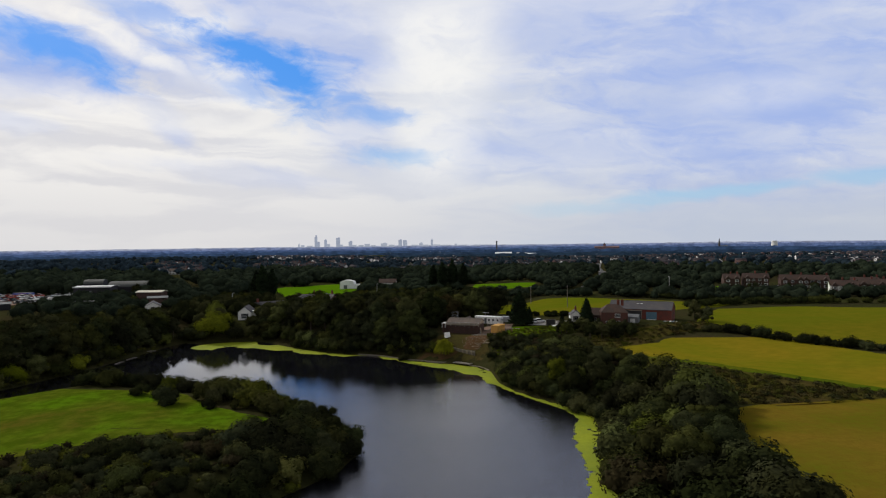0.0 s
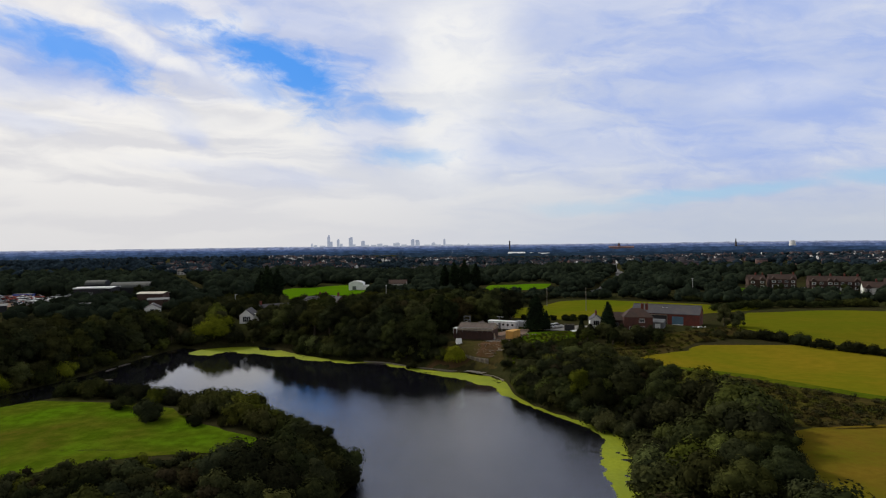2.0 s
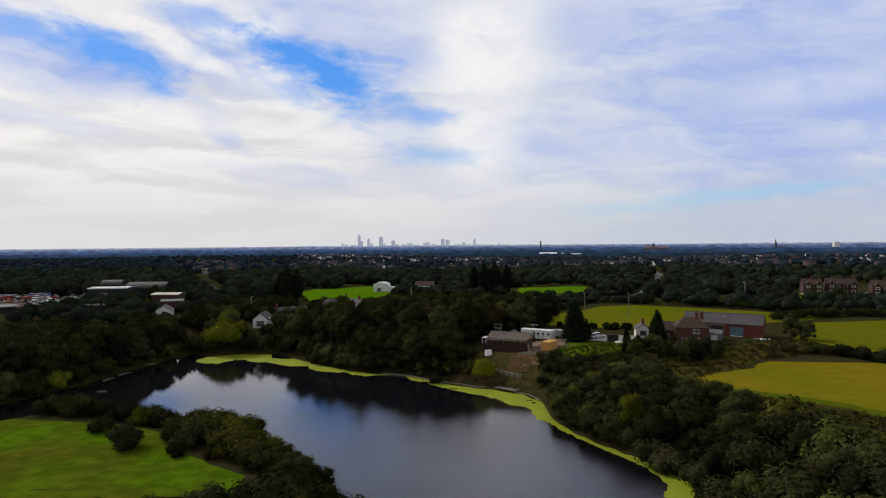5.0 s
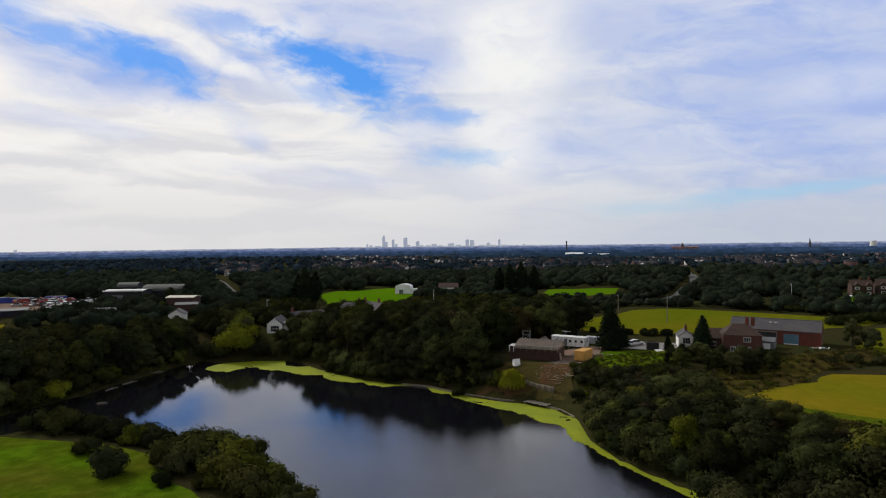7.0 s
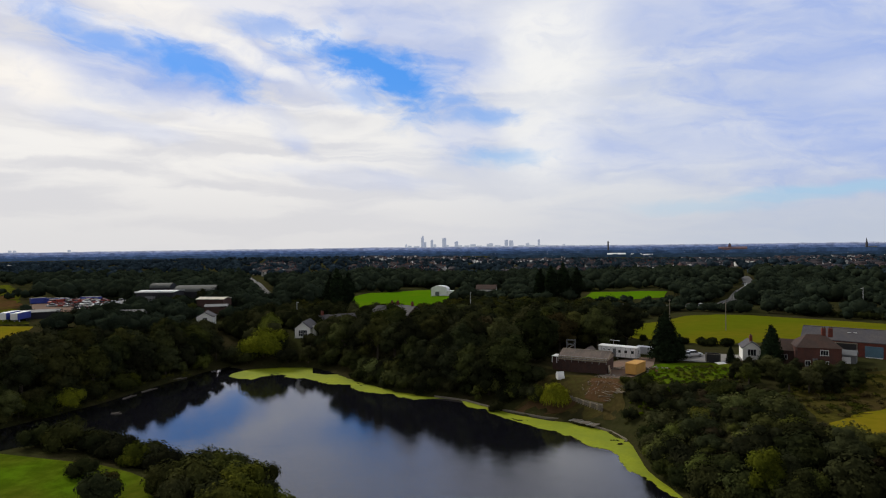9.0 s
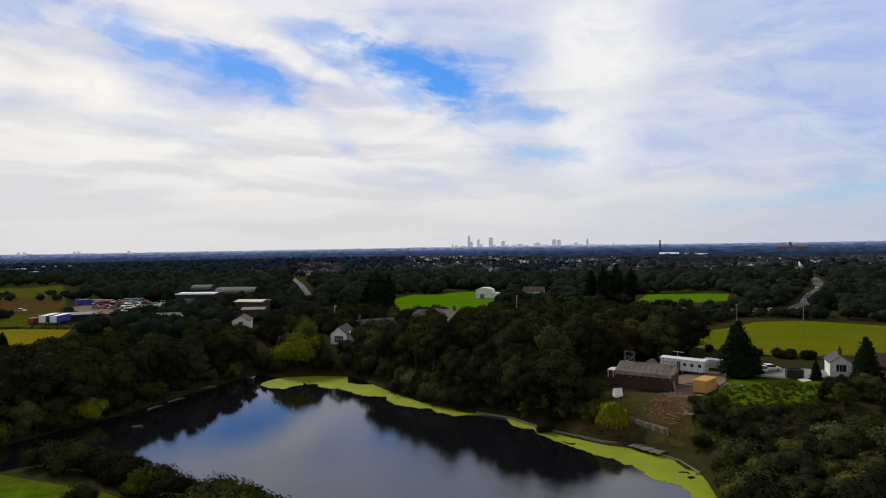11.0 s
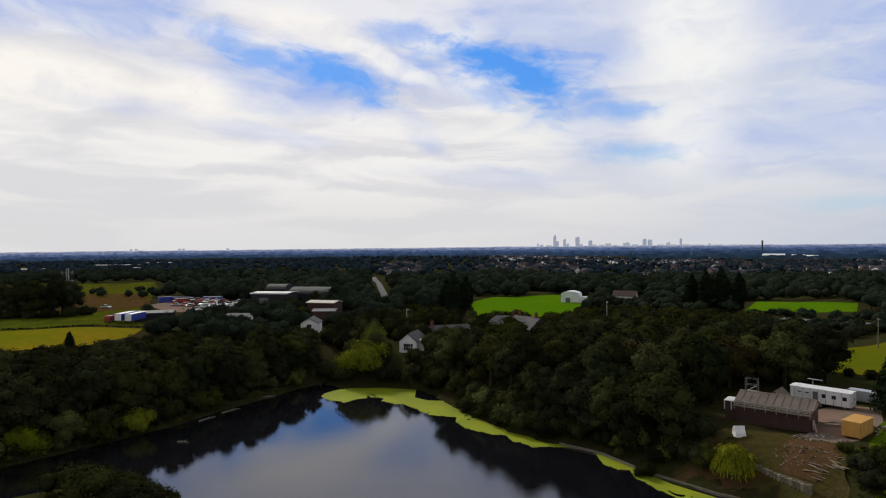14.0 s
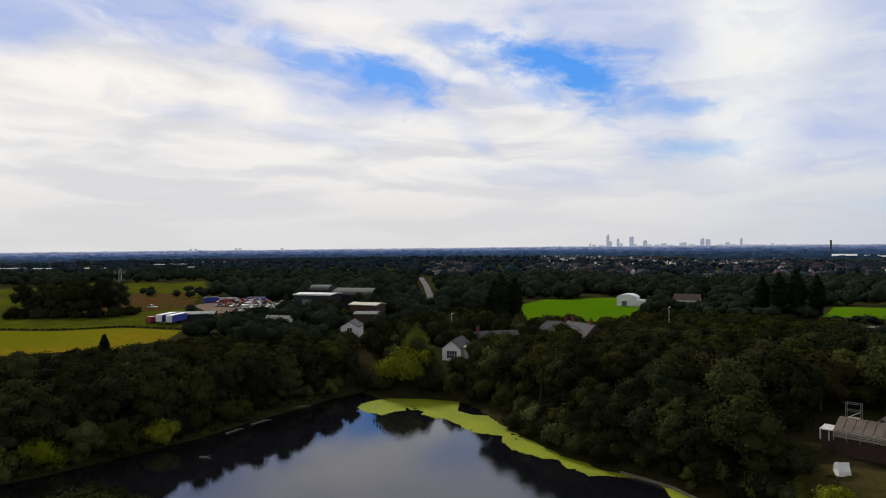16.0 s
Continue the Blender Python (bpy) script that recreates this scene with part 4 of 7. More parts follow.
CLEAR += [(-4, 198, 9), (6, 193, 10), (13, 203, 11), (22, 202, 5), (3, 181, 8), (30, 208, 7), (42, 210, 5), (51, 200, 7), (65, 212, 12), (75, 206, 6), (-81, 241, 6), (-80, 232, 4.5), (-77, 226, 3.5), (-77, 257, 9), (-60, 266, 10), (-50, 254, 5), (-88, 224, 4.5),
          (-170, 304, 15), (-140, 289, 10), (-125, 255, 9), (-122, 246, 6), (-132, 275, 8), (-151, 252, 8), (-67, 252, 4), (-39, 383, 8), (-61, 380, 12), (-39, 390, 9), (-190, 258, 12), (-186, 242, 8), (-178, 288, 9)]

# ---- woods and scrub ----
grove(101, [(-101, 226), (-106, 194), (-110, 174), (-115, 158), (-128, 137), (-150, 113), (-190, 85), (-200, 95), (-162, 132), (-140, 158), (-130, 186), (-122, 215), (-112, 240)],
      5.0, [("oak_a", 4), ("oak_b", 4), ("ash_a", 1.5), ("ash_b", 1.5), ("olive_a", 0.4)], 7.5, 10.0, "trees of the west bank wood", edge=2, most=85)
grove(131, [(-104, 220), (-106.5, 200), (-107.5, 186), (-110.5, 170), (-114, 157), (-122, 142), (-136, 124), (-158, 103), (-166, 110), (-146, 132), (-131, 148), (-124, 162), (-120, 176), (-117, 190), (-116, 205), (-112, 222)],
      5.2, [("oak_a", 3), ("oak_b", 3), ("ash_a", 3), ("ash_b", 1)], 10.0, 13.0, "tall trees close to the west shore", edge=4, most=60)
for k, (x, y) in enumerate(((-107.5, 172), (-110, 166), (-111.5, 160.5), (-114, 155), (-117.5, 149.5), (-121, 144.5), (-125, 139.5), (-129.5, 134), (-134.5, 128.5), (-140, 123), (-145.5, 118), (-120.5, 150.5), (-128, 141))):
    plant("olive_a" if k % 3 else "lime_a", x, y, 4.6 + (k * 7 % 5) * 0.45, 1.15, k * 83 % 360, "olive-yellow willow bush on the west shore", "bushes of the west bank")
thicket("rear_wood", 211, [(-112, 243), (-124, 216), (-132, 187), (-142, 158), (-163, 133), (-200, 97), (-215, 110), (-180, 150), (-160, 182), (-154, 204), (-152, 224), (-138, 244)],
        3.0, 1.6, 3.2, "low dark trees behind the west bank", ["leaf_dark", "leaf_mid", "leaf_dark"], 4, 64, 0.45)
grove(102, [(-101, 218), (-104, 200), (-104.5, 176), (-109, 162), (-113, 150), (-124, 133), (-146, 110), (-155, 112), (-130, 140), (-120, 157), (-116, 176), (-112, 200), (-108, 220)],
      3.4, [("shrub_a", 2), ("shrub_b", 3), ("shrub_c", 2), ("olive_a", 1)], 3.2, 5.0, "bushes of the west bank", edge=0.8, most=60)
grove(103, [(-56, 214), (-48, 206), (-38, 201), (-28, 199), (-15, 197), (-9, 201), (-6, 212), (6, 221), (18, 226), (16, 243), (-5, 258), (-34, 246), (-58, 226), (-66, 221)],
      5.4, [("oak_a", 3), ("oak_b", 3), ("ash_a", 2), ("ash_b", 1), ("russet_a", 0.4)], 9.5, 13.0, "trees of the middle wood", edge=5, most=95)
grove(133, [(-74, 227), (-58, 226), (-34, 246), (-28, 258), (-44, 254), (-60, 252), (-70, 240)],
      4.6, [("ash_a", 2), ("oak_a", 2), ("ash_b", 2), ("russet_a", 0.6)], 4.2, 5.8, "trees below the slate roofs", edge=5, most=50)
for x, y, h, key in ((-75.5, 243.5, 5.0, "ash_b"), (-71.5, 245.5, 4.8, "oak_a"), (-68, 248, 5.0, "ash_a"), (-73, 239.5, 4.6, "russet_a"), (-68.5, 242.5, 5.0, "oak_a"), (-64.5, 246, 5.2, "ash_b"), (-70, 236, 5.2, "ash_a"), (-65, 252, 4.8, "oak_a")):
    plant(key, x, y, h, 1.15, x * 47 % 360, "bushy tree in front of the long house", "trees below the slate roofs")
grove(134, [(-38, 202), (-27, 194.5), (-13, 189), (-8.5, 192), (-10, 199), (-28, 204)],
      3.6, [("oak_a", 3), ("oak_b", 2), ("bank_a", 2), ("ash_a", 1)], 8.5, 12.0, "trees of the middle wood", edge=3, most=30)
grove(104, [(-55, 212), (-47, 204), (-31, 196), (-14, 186), (-8, 184), (-7, 190), (-24, 197), (-40, 206), (-52, 214)],
      2.8, [("shrub_a", 2), ("sallow", 1.5), ("shrub_c", 4), ("olive_a", 0.5)], 3.0, 5.8, "bushes of the north shore", edge=0.6, most=60)
WOOD_BEHIND = [(-118, 262), (-112, 243), (-100, 230), (-90, 232), (-74, 230), (-68, 240), (-40, 258), (-5, 266), (16, 246), (22, 280), (-30, 290), (-80, 292), (-118, 292)]
rng = np.random.default_rng(105)
behind = []
while len(behind) < 95:
    x, y = rng.uniform(-118, 22), rng.uniform(230, 292)
    at = np.array([x]), np.array([y])
    if dist_to(WOOD_BEHIND, *at)[1][0] and dist_to(LAKE, *at)[0][0] > 5 and free_of(x, y)[0] and all((x - q[0]) ** 2 + (y - q[1]) ** 2 > 26 for q in behind):
        h = rng.uniform(4.8, 7.0)
        behind.append((x, y, h, h * rng.uniform(0.9, 1.25)))
far_wood("lodge_wood", behind[::2], "dark green trees behind the white lodge", 105, 330, ICO2, 0.075, "leaf_mid")
far_wood("lodge_wood", behind[1::2], "dark green trees behind the white lodge", 106, 330, ICO2, 0.075, "leaf_dark")
thicket("field_edge_wood", 215, [(-120, 294), (-80, 294), (-30, 292), (22, 283), (12, 340), (-40, 352), (-66, 336), (-86, 328), (-118, 330)],
        4.0, 2.0, 3.8, "low dark trees before the playing field", ["leaf_dark", "leaf_mid", "leaf_olive"], 4, 80, 0.6)
grove(116, [(-98, 223), (-90, 219), (-82, 223), (-70, 224.5), (-63, 218.5), (-56, 212), (-60, 222), (-70, 231), (-77, 233), (-90, 236), (-99, 234)],
      3.6, [("shrub_c", 3), ("shrub_a", 2), ("ash_b", 2), ("russet_a", 0.6)], 3.6, 5.6, "bushes below the lodge", edge=1.0, most=34)
grove(106, [(15, 40), (18, 60), (21, 85), (26, 97), (30, 110), (30, 121), (24, 132), (18, 141), (28, 146), (38, 146), (42, 136), (44, 120), (43, 104), (40, 92), (34, 70), (29, 40)],
      4.3, [("shrub_a", 3), ("shrub_b", 0.8), ("shrub_c", 5), ("shrub_d", 0.3), ("bank_a", 4), ("bank_b", 3), ("shrub_b", 0.4), ("sallow", 0.9)], 4.0, 7.0, "bushes of the east bank", wide=(0.95, 1.25), edge=0.8, most=75)
grove(126, [(18, 141), (13, 151), (12, 163), (14, 169), (25, 173), (31, 170), (32, 158), (35, 149), (30, 146)],
      3.9, [("shrub_a", 3), ("shrub_c", 4), ("shrub_b", 0.7), ("sallow", 0.8)], 2.6, 4.2, "bushes of the east bank", wide=(1.1, 1.45), edge=0.8, most=46)
plant("olive_a", 22.0, 137, 7.4, 0.85, 40, "yellowish willow tree standing over the east bank")
plant("olive_a", 25.5, 133.5, 5.6, 0.9, 140, "olive willow tree beside the yellowish one")
thicket("bank_scrub", 206, [(15, 40), (17, 60), (20, 85), (25, 97), (29, 110), (28, 121), (23, 131), (16, 140), (12, 149), (10.5, 158), (10.5, 169), (25, 175), (38, 178), (38, 172), (36, 158), (38, 148), (43, 138), (45, 120), (44, 106), (41, 92), (35, 70), (30, 40)],
        1.9, 0.8, 2.0, "low tangled green and brown scrub on the bank", ["leaf_mid", "leaf_dark", "leaf_dark", "leaf_dark", "leaf_russet"], 0.15, 52, 0.28)
thicket("site_weeds", 216, [(8.8, 171), (16, 171), (28, 180), (38, 188), (40, 197), (28, 199), (15, 189), (10.6, 184), (9.8, 180)], 1.05, 0.15, 0.55, "rank green weeds beside the building site", ["tuft", "tuft", "tuft_dry", "leaf_olive"], 0.3, 22, 0.22, 1.0, 0.2)
thicket("slope_weeds", 224, [(-10, 181), (-4, 179.6), (2, 176.6), (6, 174.4), (9, 175), (10, 181), (10.4, 187), (4, 190), (-6, 189.5)], 1.9, 0.15, 0.4, "low weeds on the bare soil bank", ["leaf_olive", "leaf_mid"], 0.5, 18, 0.24, 1.8, 0.3)
thicket("shore_reeds", 220, [(-100, 213), (-103, 192), (-105, 176), (-109, 162), (-113, 150), (-120, 139), (-124, 142), (-116, 152), (-112, 163), (-108, 178), (-106, 194), (-103, 214)], 1.3, 0.6, 1.3, "pale reeds and sedge along the west shore", ["leaf_olive", "leaf_mid", "leaf_mid"], 0.1, 26, 0.24, 1.0, 0.4)
thicket("north_reeds", 221, [(-66, 209), (-60, 207), (-56, 207), (-62, 214), (-66, 217), (-70, 215)], 1.2, 0.8, 1.6, "reed clump in the lake corner", ["leaf_olive", "leaf_mid"], -1, 26, 0.34)
for x, y, h in ((9.8, 172, 2.6), (11.5, 175, 3.0), (11, 178.5, 2.8), (13.5, 178, 3.4), (15.0, 176.0, 3.2), (18.5, 175.5, 2.8), (14.5, 172.5, 3.2), (22, 176.5, 2.6), (10.2, 183.5, 1.8), (27.5, 176.5, 2.8)):
    plant("shrub_c" if int(x * 10) % 3 else "shrub_a", x, y, h, 1.05, x * 71 % 360, "dark green bush below the building site", "bushes of the east bank")
for k in range(15):
    f = k / 14
    x, y = (-54.5 + 14.5 * min(1, f * 1.7), 208.5 - 10.4 * min(1, f * 1.7)) if f < 0.59 else (-40 + 9.5 * (f - 0.59) / 0.41, 198.1 - 3.0 * (f - 0.59) / 0.41)
    plant(("shrub_c", "shrub_a", "shrub_c", "shrub_b")[k % 4], x, y + (k % 3) * 0.5, 2.6 + (k * 7 % 5) * 0.5, 1.1, k * 77 % 360, "dark bush at the north shore", "bushes of the north shore")
rng = np.random.default_rng(61)
bank = [(18.5, 62), (21, 78), (22.6, 92), (26.2, 106), (26.8, 120), (22.8, 131), (17.0, 140.5), (12.8, 148), (11.5, 155), (11.2, 163)]
for (ax, ay), (bx, by) in zip(bank[:-1], bank[1:]):
    n = max(2, int(math.hypot(bx - ax, by - ay) / 2.2))
    for k in range(n):
        f = (k + rng.uniform(0, 0.8)) / n
        plant(str(rng.choice(["shrub_a", "sallow", "shrub_c", "shrub_c", "shrub_a"])), ax + (bx - ax) * f + rng.uniform(-0.7, 1.2), ay + (by - ay) * f, rng.uniform(3.0, 5.4), rng.uniform(0.95, 1.25), rng.uniform(0, 360), "leafy bush leaning over the duckweed", "bushes of the east bank")
grove(107, [(-17, 100), (-20, 105), (-30, 103), (-35, 101), (-37, 90), (-30, 76), (-19, 92)],
      3.1, [("shrub_a", 2), ("shrub_b", 0.6), ("shrub_c", 4)], 3.4, 5.2, "bushes of the spit", edge=0.6, most=30)
grove(127, [(-36, 99), (-46, 97), (-57, 91), (-68, 82), (-62, 68), (-45, 56), (-32, 74)],
      3.0, [("shrub_a", 1.5), ("shrub_b", 0.6), ("shrub_c", 3), ("shrub_d", 1.5)], 1.8, 3.4, "bushes of the spit", edge=0.6, most=55)
thicket("spit_scrub", 207, [(-17, 100), (-21, 106), (-31, 104), (-43, 102), (-54, 100), (-64, 94), (-76, 84), (-62, 66), (-45, 56), (-32, 74), (-19, 92)], 1.7, 0.7, 1.7, "low tangled scrub and brambles on the spit", ["leaf_mid", "leaf_dark", "leaf_dark", "leaf_russet", "leaf_olive"], 0.2, 30, 0.34)
for x, y, h in ((-22.5, 103, 5.2), (-25.5, 107, 6.0), (-28.5, 110.5, 5.6), (-31, 114, 5.0), (-20, 98.5, 4.4), (-23, 95, 5.0)):
    plant("bank_a" if h > 4.9 else "shrub_c", x, y, h, 1.05, x * 53 % 360, "dark green tree at the tip of the spit", "bushes of the spit")
grove(117, [(-56, 128), (-46, 120.5), (-36, 116.5), (-31, 119), (-41, 134), (-50, 138.5), (-58, 140)],
      3.0, [("shrub_a", 3), ("shrub_b", 4), ("shrub_c", 1)], 3.6, 5.2, "bushes of the spit", edge=0.5, most=34)
grove(118, [(-94, 150), (-93, 146), (-84, 145.5), (-72, 142), (-63, 138), (-60, 141), (-70, 145.5), (-80, 149.5)],
      2.9, [("shrub_a", 2), ("shrub_c", 3)], 3.2, 4.6, "bushes of the spit", edge=0.3, most=16)
for x, y, h, key in ((-66, 140.5, 2.8, "shrub_c"), (-71, 144, 2.6, "shrub_a"), (-76, 147.5, 3.0, "shrub_c"), (-82, 148.5, 3.2, "shrub_c"), (-88, 149, 3.0, "shrub_a"), (-62, 140.5, 2.4, "shrub_b"),
                     (-90, 146, 2.8, "shrub_c"), (-55, 138, 2.2, "shrub_b"), (-60.5, 122.6, 4.6, "shrub_c"), (-50.5, 119.5, 2.4, "shrub_c"), (-45, 119.5, 2.2, "shrub_a"), (-66, 137, 3.8, "shrub_b")):
    plant(key, x, y, h, 1.0, x * 37 % 360, "dark green bush at the edge of the spit meadow", "bushes of the spit")
for x, y, h, key in ((-86.5, 142, 4.0, "shrub_c"), (-81.5, 141.2, 4.6, "shrub_a"), (-76, 141.4, 3.8, "shrub_c"), (-71, 140.2, 4.6, "shrub_c"), (-66.5, 139.6, 4.2, "shrub_a"), (-61.5, 137.8, 4.0, "shrub_c"), (-69.7, 131, 3.0, "shrub_c"), (-63.7, 128.3, 2.0, "shrub_d")):
    plant(key, x, y, h, 1.15, x * 29 % 360, "dark rounded bush at the edge of the spit meadow", "bushes of the spit")
# hedges between the fields
HEDGES = [([(66, 189), (84, 187)], 1.8, 1.2, 2.2), ([(84, 187), (92, 175), (104, 160)], 1.8, 1.6, 3.0), ([(104, 160), (126, 140), (150, 118)], 2.2, 1.8, 3.0), ([(92, 240), (108, 253), (152, 263)], 2.4, 2.2, 3.6),
          ([(152, 263), (200, 240), (240, 215)], 2.8, 2.2, 4.0), ([(20, 240), (42, 222)], 2.2, 1.2, 2.2), ([(118, 262), (82, 301)], 2.6, 1.8, 3.0), ([(20, 280), (44, 306)], 2.6, 2.2, 3.6), ([(-250, 199), (-222, 213.5), (-192, 230.5), (-176, 236.5)], 0.9, 0.2, 0.5)]
for k, (line, gap, low, high) in enumerate(HEDGES):
    hedge("hedge", 300 + k, line, gap, low, high, "dark green overgrown hedge between meadows", "hedge", "leaf_dark" if k % 2 else "leaf_mid")
thicket("field_scrub", 208, [(36, 150), (42, 151), (55, 138), (66, 124), (78, 110), (76, 107), (52, 105), (45, 106), (43, 124), (40, 140)], 1.35, 0.3, 1.0, "brown and green scrub between the meadows", ["leaf_russet", "leaf_russet", "leaf_olive", "leaf_mid"], 0.5, 26, 0.26, 1.35, 0.45)
thicket("farm_scrub", 209, [(38, 150), (45, 157), (62, 183), (80, 186), (84, 200), (70, 199), (54, 194), (44, 192), (38, 176)], 1.7, 0.25, 1.0, "rough grass and brown weeds below the farm", ["leaf_olive", "leaf_dry", "leaf_russet", "leaf_mid"], 0.5, 24, 0.26, 1.35, 0.45)
for x, y, h in ((87, 184, 3.4), (90, 180, 3.8), (97, 170, 3.2), (104, 161, 3.6), (112, 153, 3.0), (121, 145, 3.4)):
    plant("shrub_c", x, y, h, 1.1, x * 17 % 360, "dark thorn bush standing in the hedge", "hedge bushes")
for x, y, h, key in ((-160.5, 294, 6.0, "ash_b"), (-155.5, 304.5, 7.5, "ash_a"), (-148, 303, 6.5, "oak_a"), (-146, 281, 4.5, "ash_b"), (-134, 280, 4.0, "oak_a"), (-122.5, 243.8, 3.9, "shrub_c"), (-117, 244, 3.8, "shrub_a"), (-127, 247, 3.9, "shrub_c"), (-112, 246, 3.9, "shrub_c"), (-152, 245.5, 3.2, "shrub_c"), (-146, 245, 3.0, "shrub_a")):
    plant(key, x, y, h, 1.05, x * 41 % 360, "dark bushy tree among the sheds" if h > 3.9 else "dark bush near the bungalow", "trees by the sheds")
for k, (x, y, h) in enumerate(((-121, 248.5, 3.4), (-125, 249.5, 3.0), (-129, 251, 3.6), (-135, 282, 3.6), (-140, 282.5, 3.8), (-146, 283, 3.6), (-165, 294.5, 3.6), (-170, 295, 4.2), (-160, 299, 5.0), (-128, 268, 2.8), (-135, 269.5, 2.8))):
    plant(("ash_b", "oak_a", "shrub_c")[k % 3], x, y, h, 1.1, k * 61 % 360, "bushy tree growing in front of the sheds", "trees by the sheds")
hedge("hedge", 330, [(-192, 268.5), (-178, 267), (-160, 271)], 2.0, 1.4, 2.6, "dark green hedge in front of the breaker's yard", "hedge", "leaf_dark")
# single trees
plant("conifer", 21.5, 203.5, 11.4, 1.3, 20, "very dark conifer beside the white site cabin", "conifers")
plant("conifer", 25.2, 206.5, 6.0, 1.0, 80, "small dark conifer beside the large one", "conifers")
plant("conifer", 35.8, 204.0, 3.8, 1.1, 60, "small dark conifer at the edge of the concrete yard", "conifers")
plant("conifer", 42.9, 199.5, 8.8, 1.1, 140, "dark conifer in front of the farmhouse", "conifers")
plant("conifer", -160.5, 198, 4.6, 1.25, 50, "small dark conifer at the meadow's edge", "conifers")
plant("lime_a", -88, 224.2, 9.0, 1.2, 10, "large yellow-green bush at the lake corner")
plant("lime_a", -93, 240, 7.5, 0.8, 70, "yellow-green tree beside the white house")
plant("willow", -3.8, 181.6, 5.0, 1.05, 0)
plant("lime_a", -7.6, 184.0, 3.6, 0.8, 30, "small yellow-green willow bush beside the larger one")
plant("shrub_b", -12.6, 187.5, 3.8, 1.0, 0, "olive bush beside the willow")
plant("shrub_a", -16.0, 183.2, 2.8, 1.0, 90, "green bush beside the willow")
plant("ash_a", 81, 206, 7.5, 0.8, 33, "bushy tree beside the barn")
plant("ash_b", 84, 203, 5.5, 0.9, 99, "bushy tree beside the barn")
grove(108, [(30, 182), (35, 177), (48, 178), (56, 186), (50, 191), (38, 193), (33, 190)], 3.4, [("ash_a", 1), ("oak_a", 3), ("ash_b", 2)], 3.6, 5.2, "trees in front of the farmhouse", most=20)
for x, y, h in ((-93, 303, 18), (-89, 306, 16.5), (-97, 306, 15), (-4, 356, 16.5), (2, 358, 17.5), (8, 354, 15.5), (-9, 360, 15)):
    plant("poplar", x, y, h, 1.3, x * 31 % 360, "", "poplars by the playing field")

for k, (x, y) in enumerate(((78, 331), (80, 341), (83, 350), (86, 358), (90, 367), (94, 377), (98, 386), (84, 330), (88, 344))):
    plant("ash_b" if k % 2 else "oak_a", x, y, 4.2 + (k * 3 % 4) * 0.5, 1.1, k * 67 % 360, "dark bushy tree beside the road", "trees beside the road")
rng = np.random.default_rng(91)
for x, y in ((-244, 246), (-238, 250), (-250, 244), (-242, 256), (-256, 246), (-249, 252), (-262, 242), (-266, 248), (-246, 259), (-258, 253), (-235, 256), (-254, 240), (-270, 240)):
    plant("oak_b" if rng.uniform() > 0.4 else "oak_a", x, y, rng.uniform(12, 15.5), rng.uniform(0.85, 1.1), rng.uniform(0, 360), "tall dark tree standing between field and heath", "clump of trees by the heath")
for x, y in ((-231, 251), (-236, 246), (-241, 242), (-247, 239), (-253, 236), (-260, 236), (-228, 256), (-267, 235)):
    plant("shrub_c", x, y, rng.uniform(3.6, 5.5), rng.uniform(1.2, 1.5), rng.uniform(0, 360), "dark bush at the foot of the tree clump", "clump of trees by the heath")


# ---- distant woods ----
rng = np.random.default_rng(77)
ROAD_WEST = [(-245, 521), (-196, 437), (-151, 359), (-141, 342)]
ROAD_EAST = [(190, 760), (151, 612), (128, 505), (107, 425), (94, 395), (78, 352), (68, 331), (50, 318), (20, 330)]
HOUSES = [[(-160, 520), (-88, 530), (-130, 800), (-245, 795)], [(-252, 540), (-212, 546), (-350, 875), (-418, 870)], [(0, 690), (118, 700), (205, 1080), (10, 1090)],
          [(290, 780), (355, 755), (540, 1130), (455, 1185)], [(34, 640), (100, 640), (160, 900), (69, 940)]]
STRIPS = [[(-80, 592), (-46, 592), (-52, 652), (-80, 652)], [(17, 630), (62, 640), (74, 690), (22, 690)], [(-500, 640), (-420, 640), (-400, 700), (-520, 700)], [(250, 640), (330, 640), (360, 690), (270, 690)]]


def scatter(count, x0, x1, y0, y1, h0, h1, into, keep=None, margin=2.0):
    x, y = rng.uniform(x0, x1, count), rng.uniform(y0, y1, count)
    ok = free_of(x, y, margin)
    for road in (ROAD_WEST, ROAD_EAST):
        ok &= dist_to(road, x, y, False)[0] > 7.0
    for a, b, good in zip(x, y, ok):
        if good and (keep is None or keep(a, b)):
            h = rng.uniform(h0, h1)
            into.append((a, b, h, h * rng.uniform(1.05, 1.75)))


mid = []
scatter(320, 60, 330, 264, 345, 3.5, 6.5, mid)
scatter(620, -150, 160, 446, 525, 7, 11, mid)
scatter(110, -54, 8, 350, 402, 4, 6.5, mid)
scatter(40, 56, 80, 345, 402, 4, 7, mid)
scatter(120, -110, 62, 404, 447, 5, 9, mid)
scatter(330, 55, 150, 330, 440, 4, 8, mid)
scatter(200, 10, 62, 300, 345, 1.8, 3.6, mid)
scatter(480, -262, -115, 322, 455, 5, 10, mid)
scatter(220, -165, -118, 225, 330, 4, 7.5, mid)
scatter(620, -640, -255, 355, 570, 4, 9, mid)
scatter(640, 120, 540, 345, 570, 5, 9, mid, lambda x, y: y > 385 or x > 235)
scatter(240, 218, 430, 215, 345, 4, 8, mid)
scatter(40, -236, -170, 262, 282, 2, 4, mid)
for x, y in ((-330, 325), (-318, 330), (-322, 338), (-300, 345), (-350, 330), (-296, 318), (-282, 322), (-274, 330), (-268, 318), (-262, 322)):
    mid.append((x, y, rng.uniform(3.5, 6), rng.uniform(4, 7)))
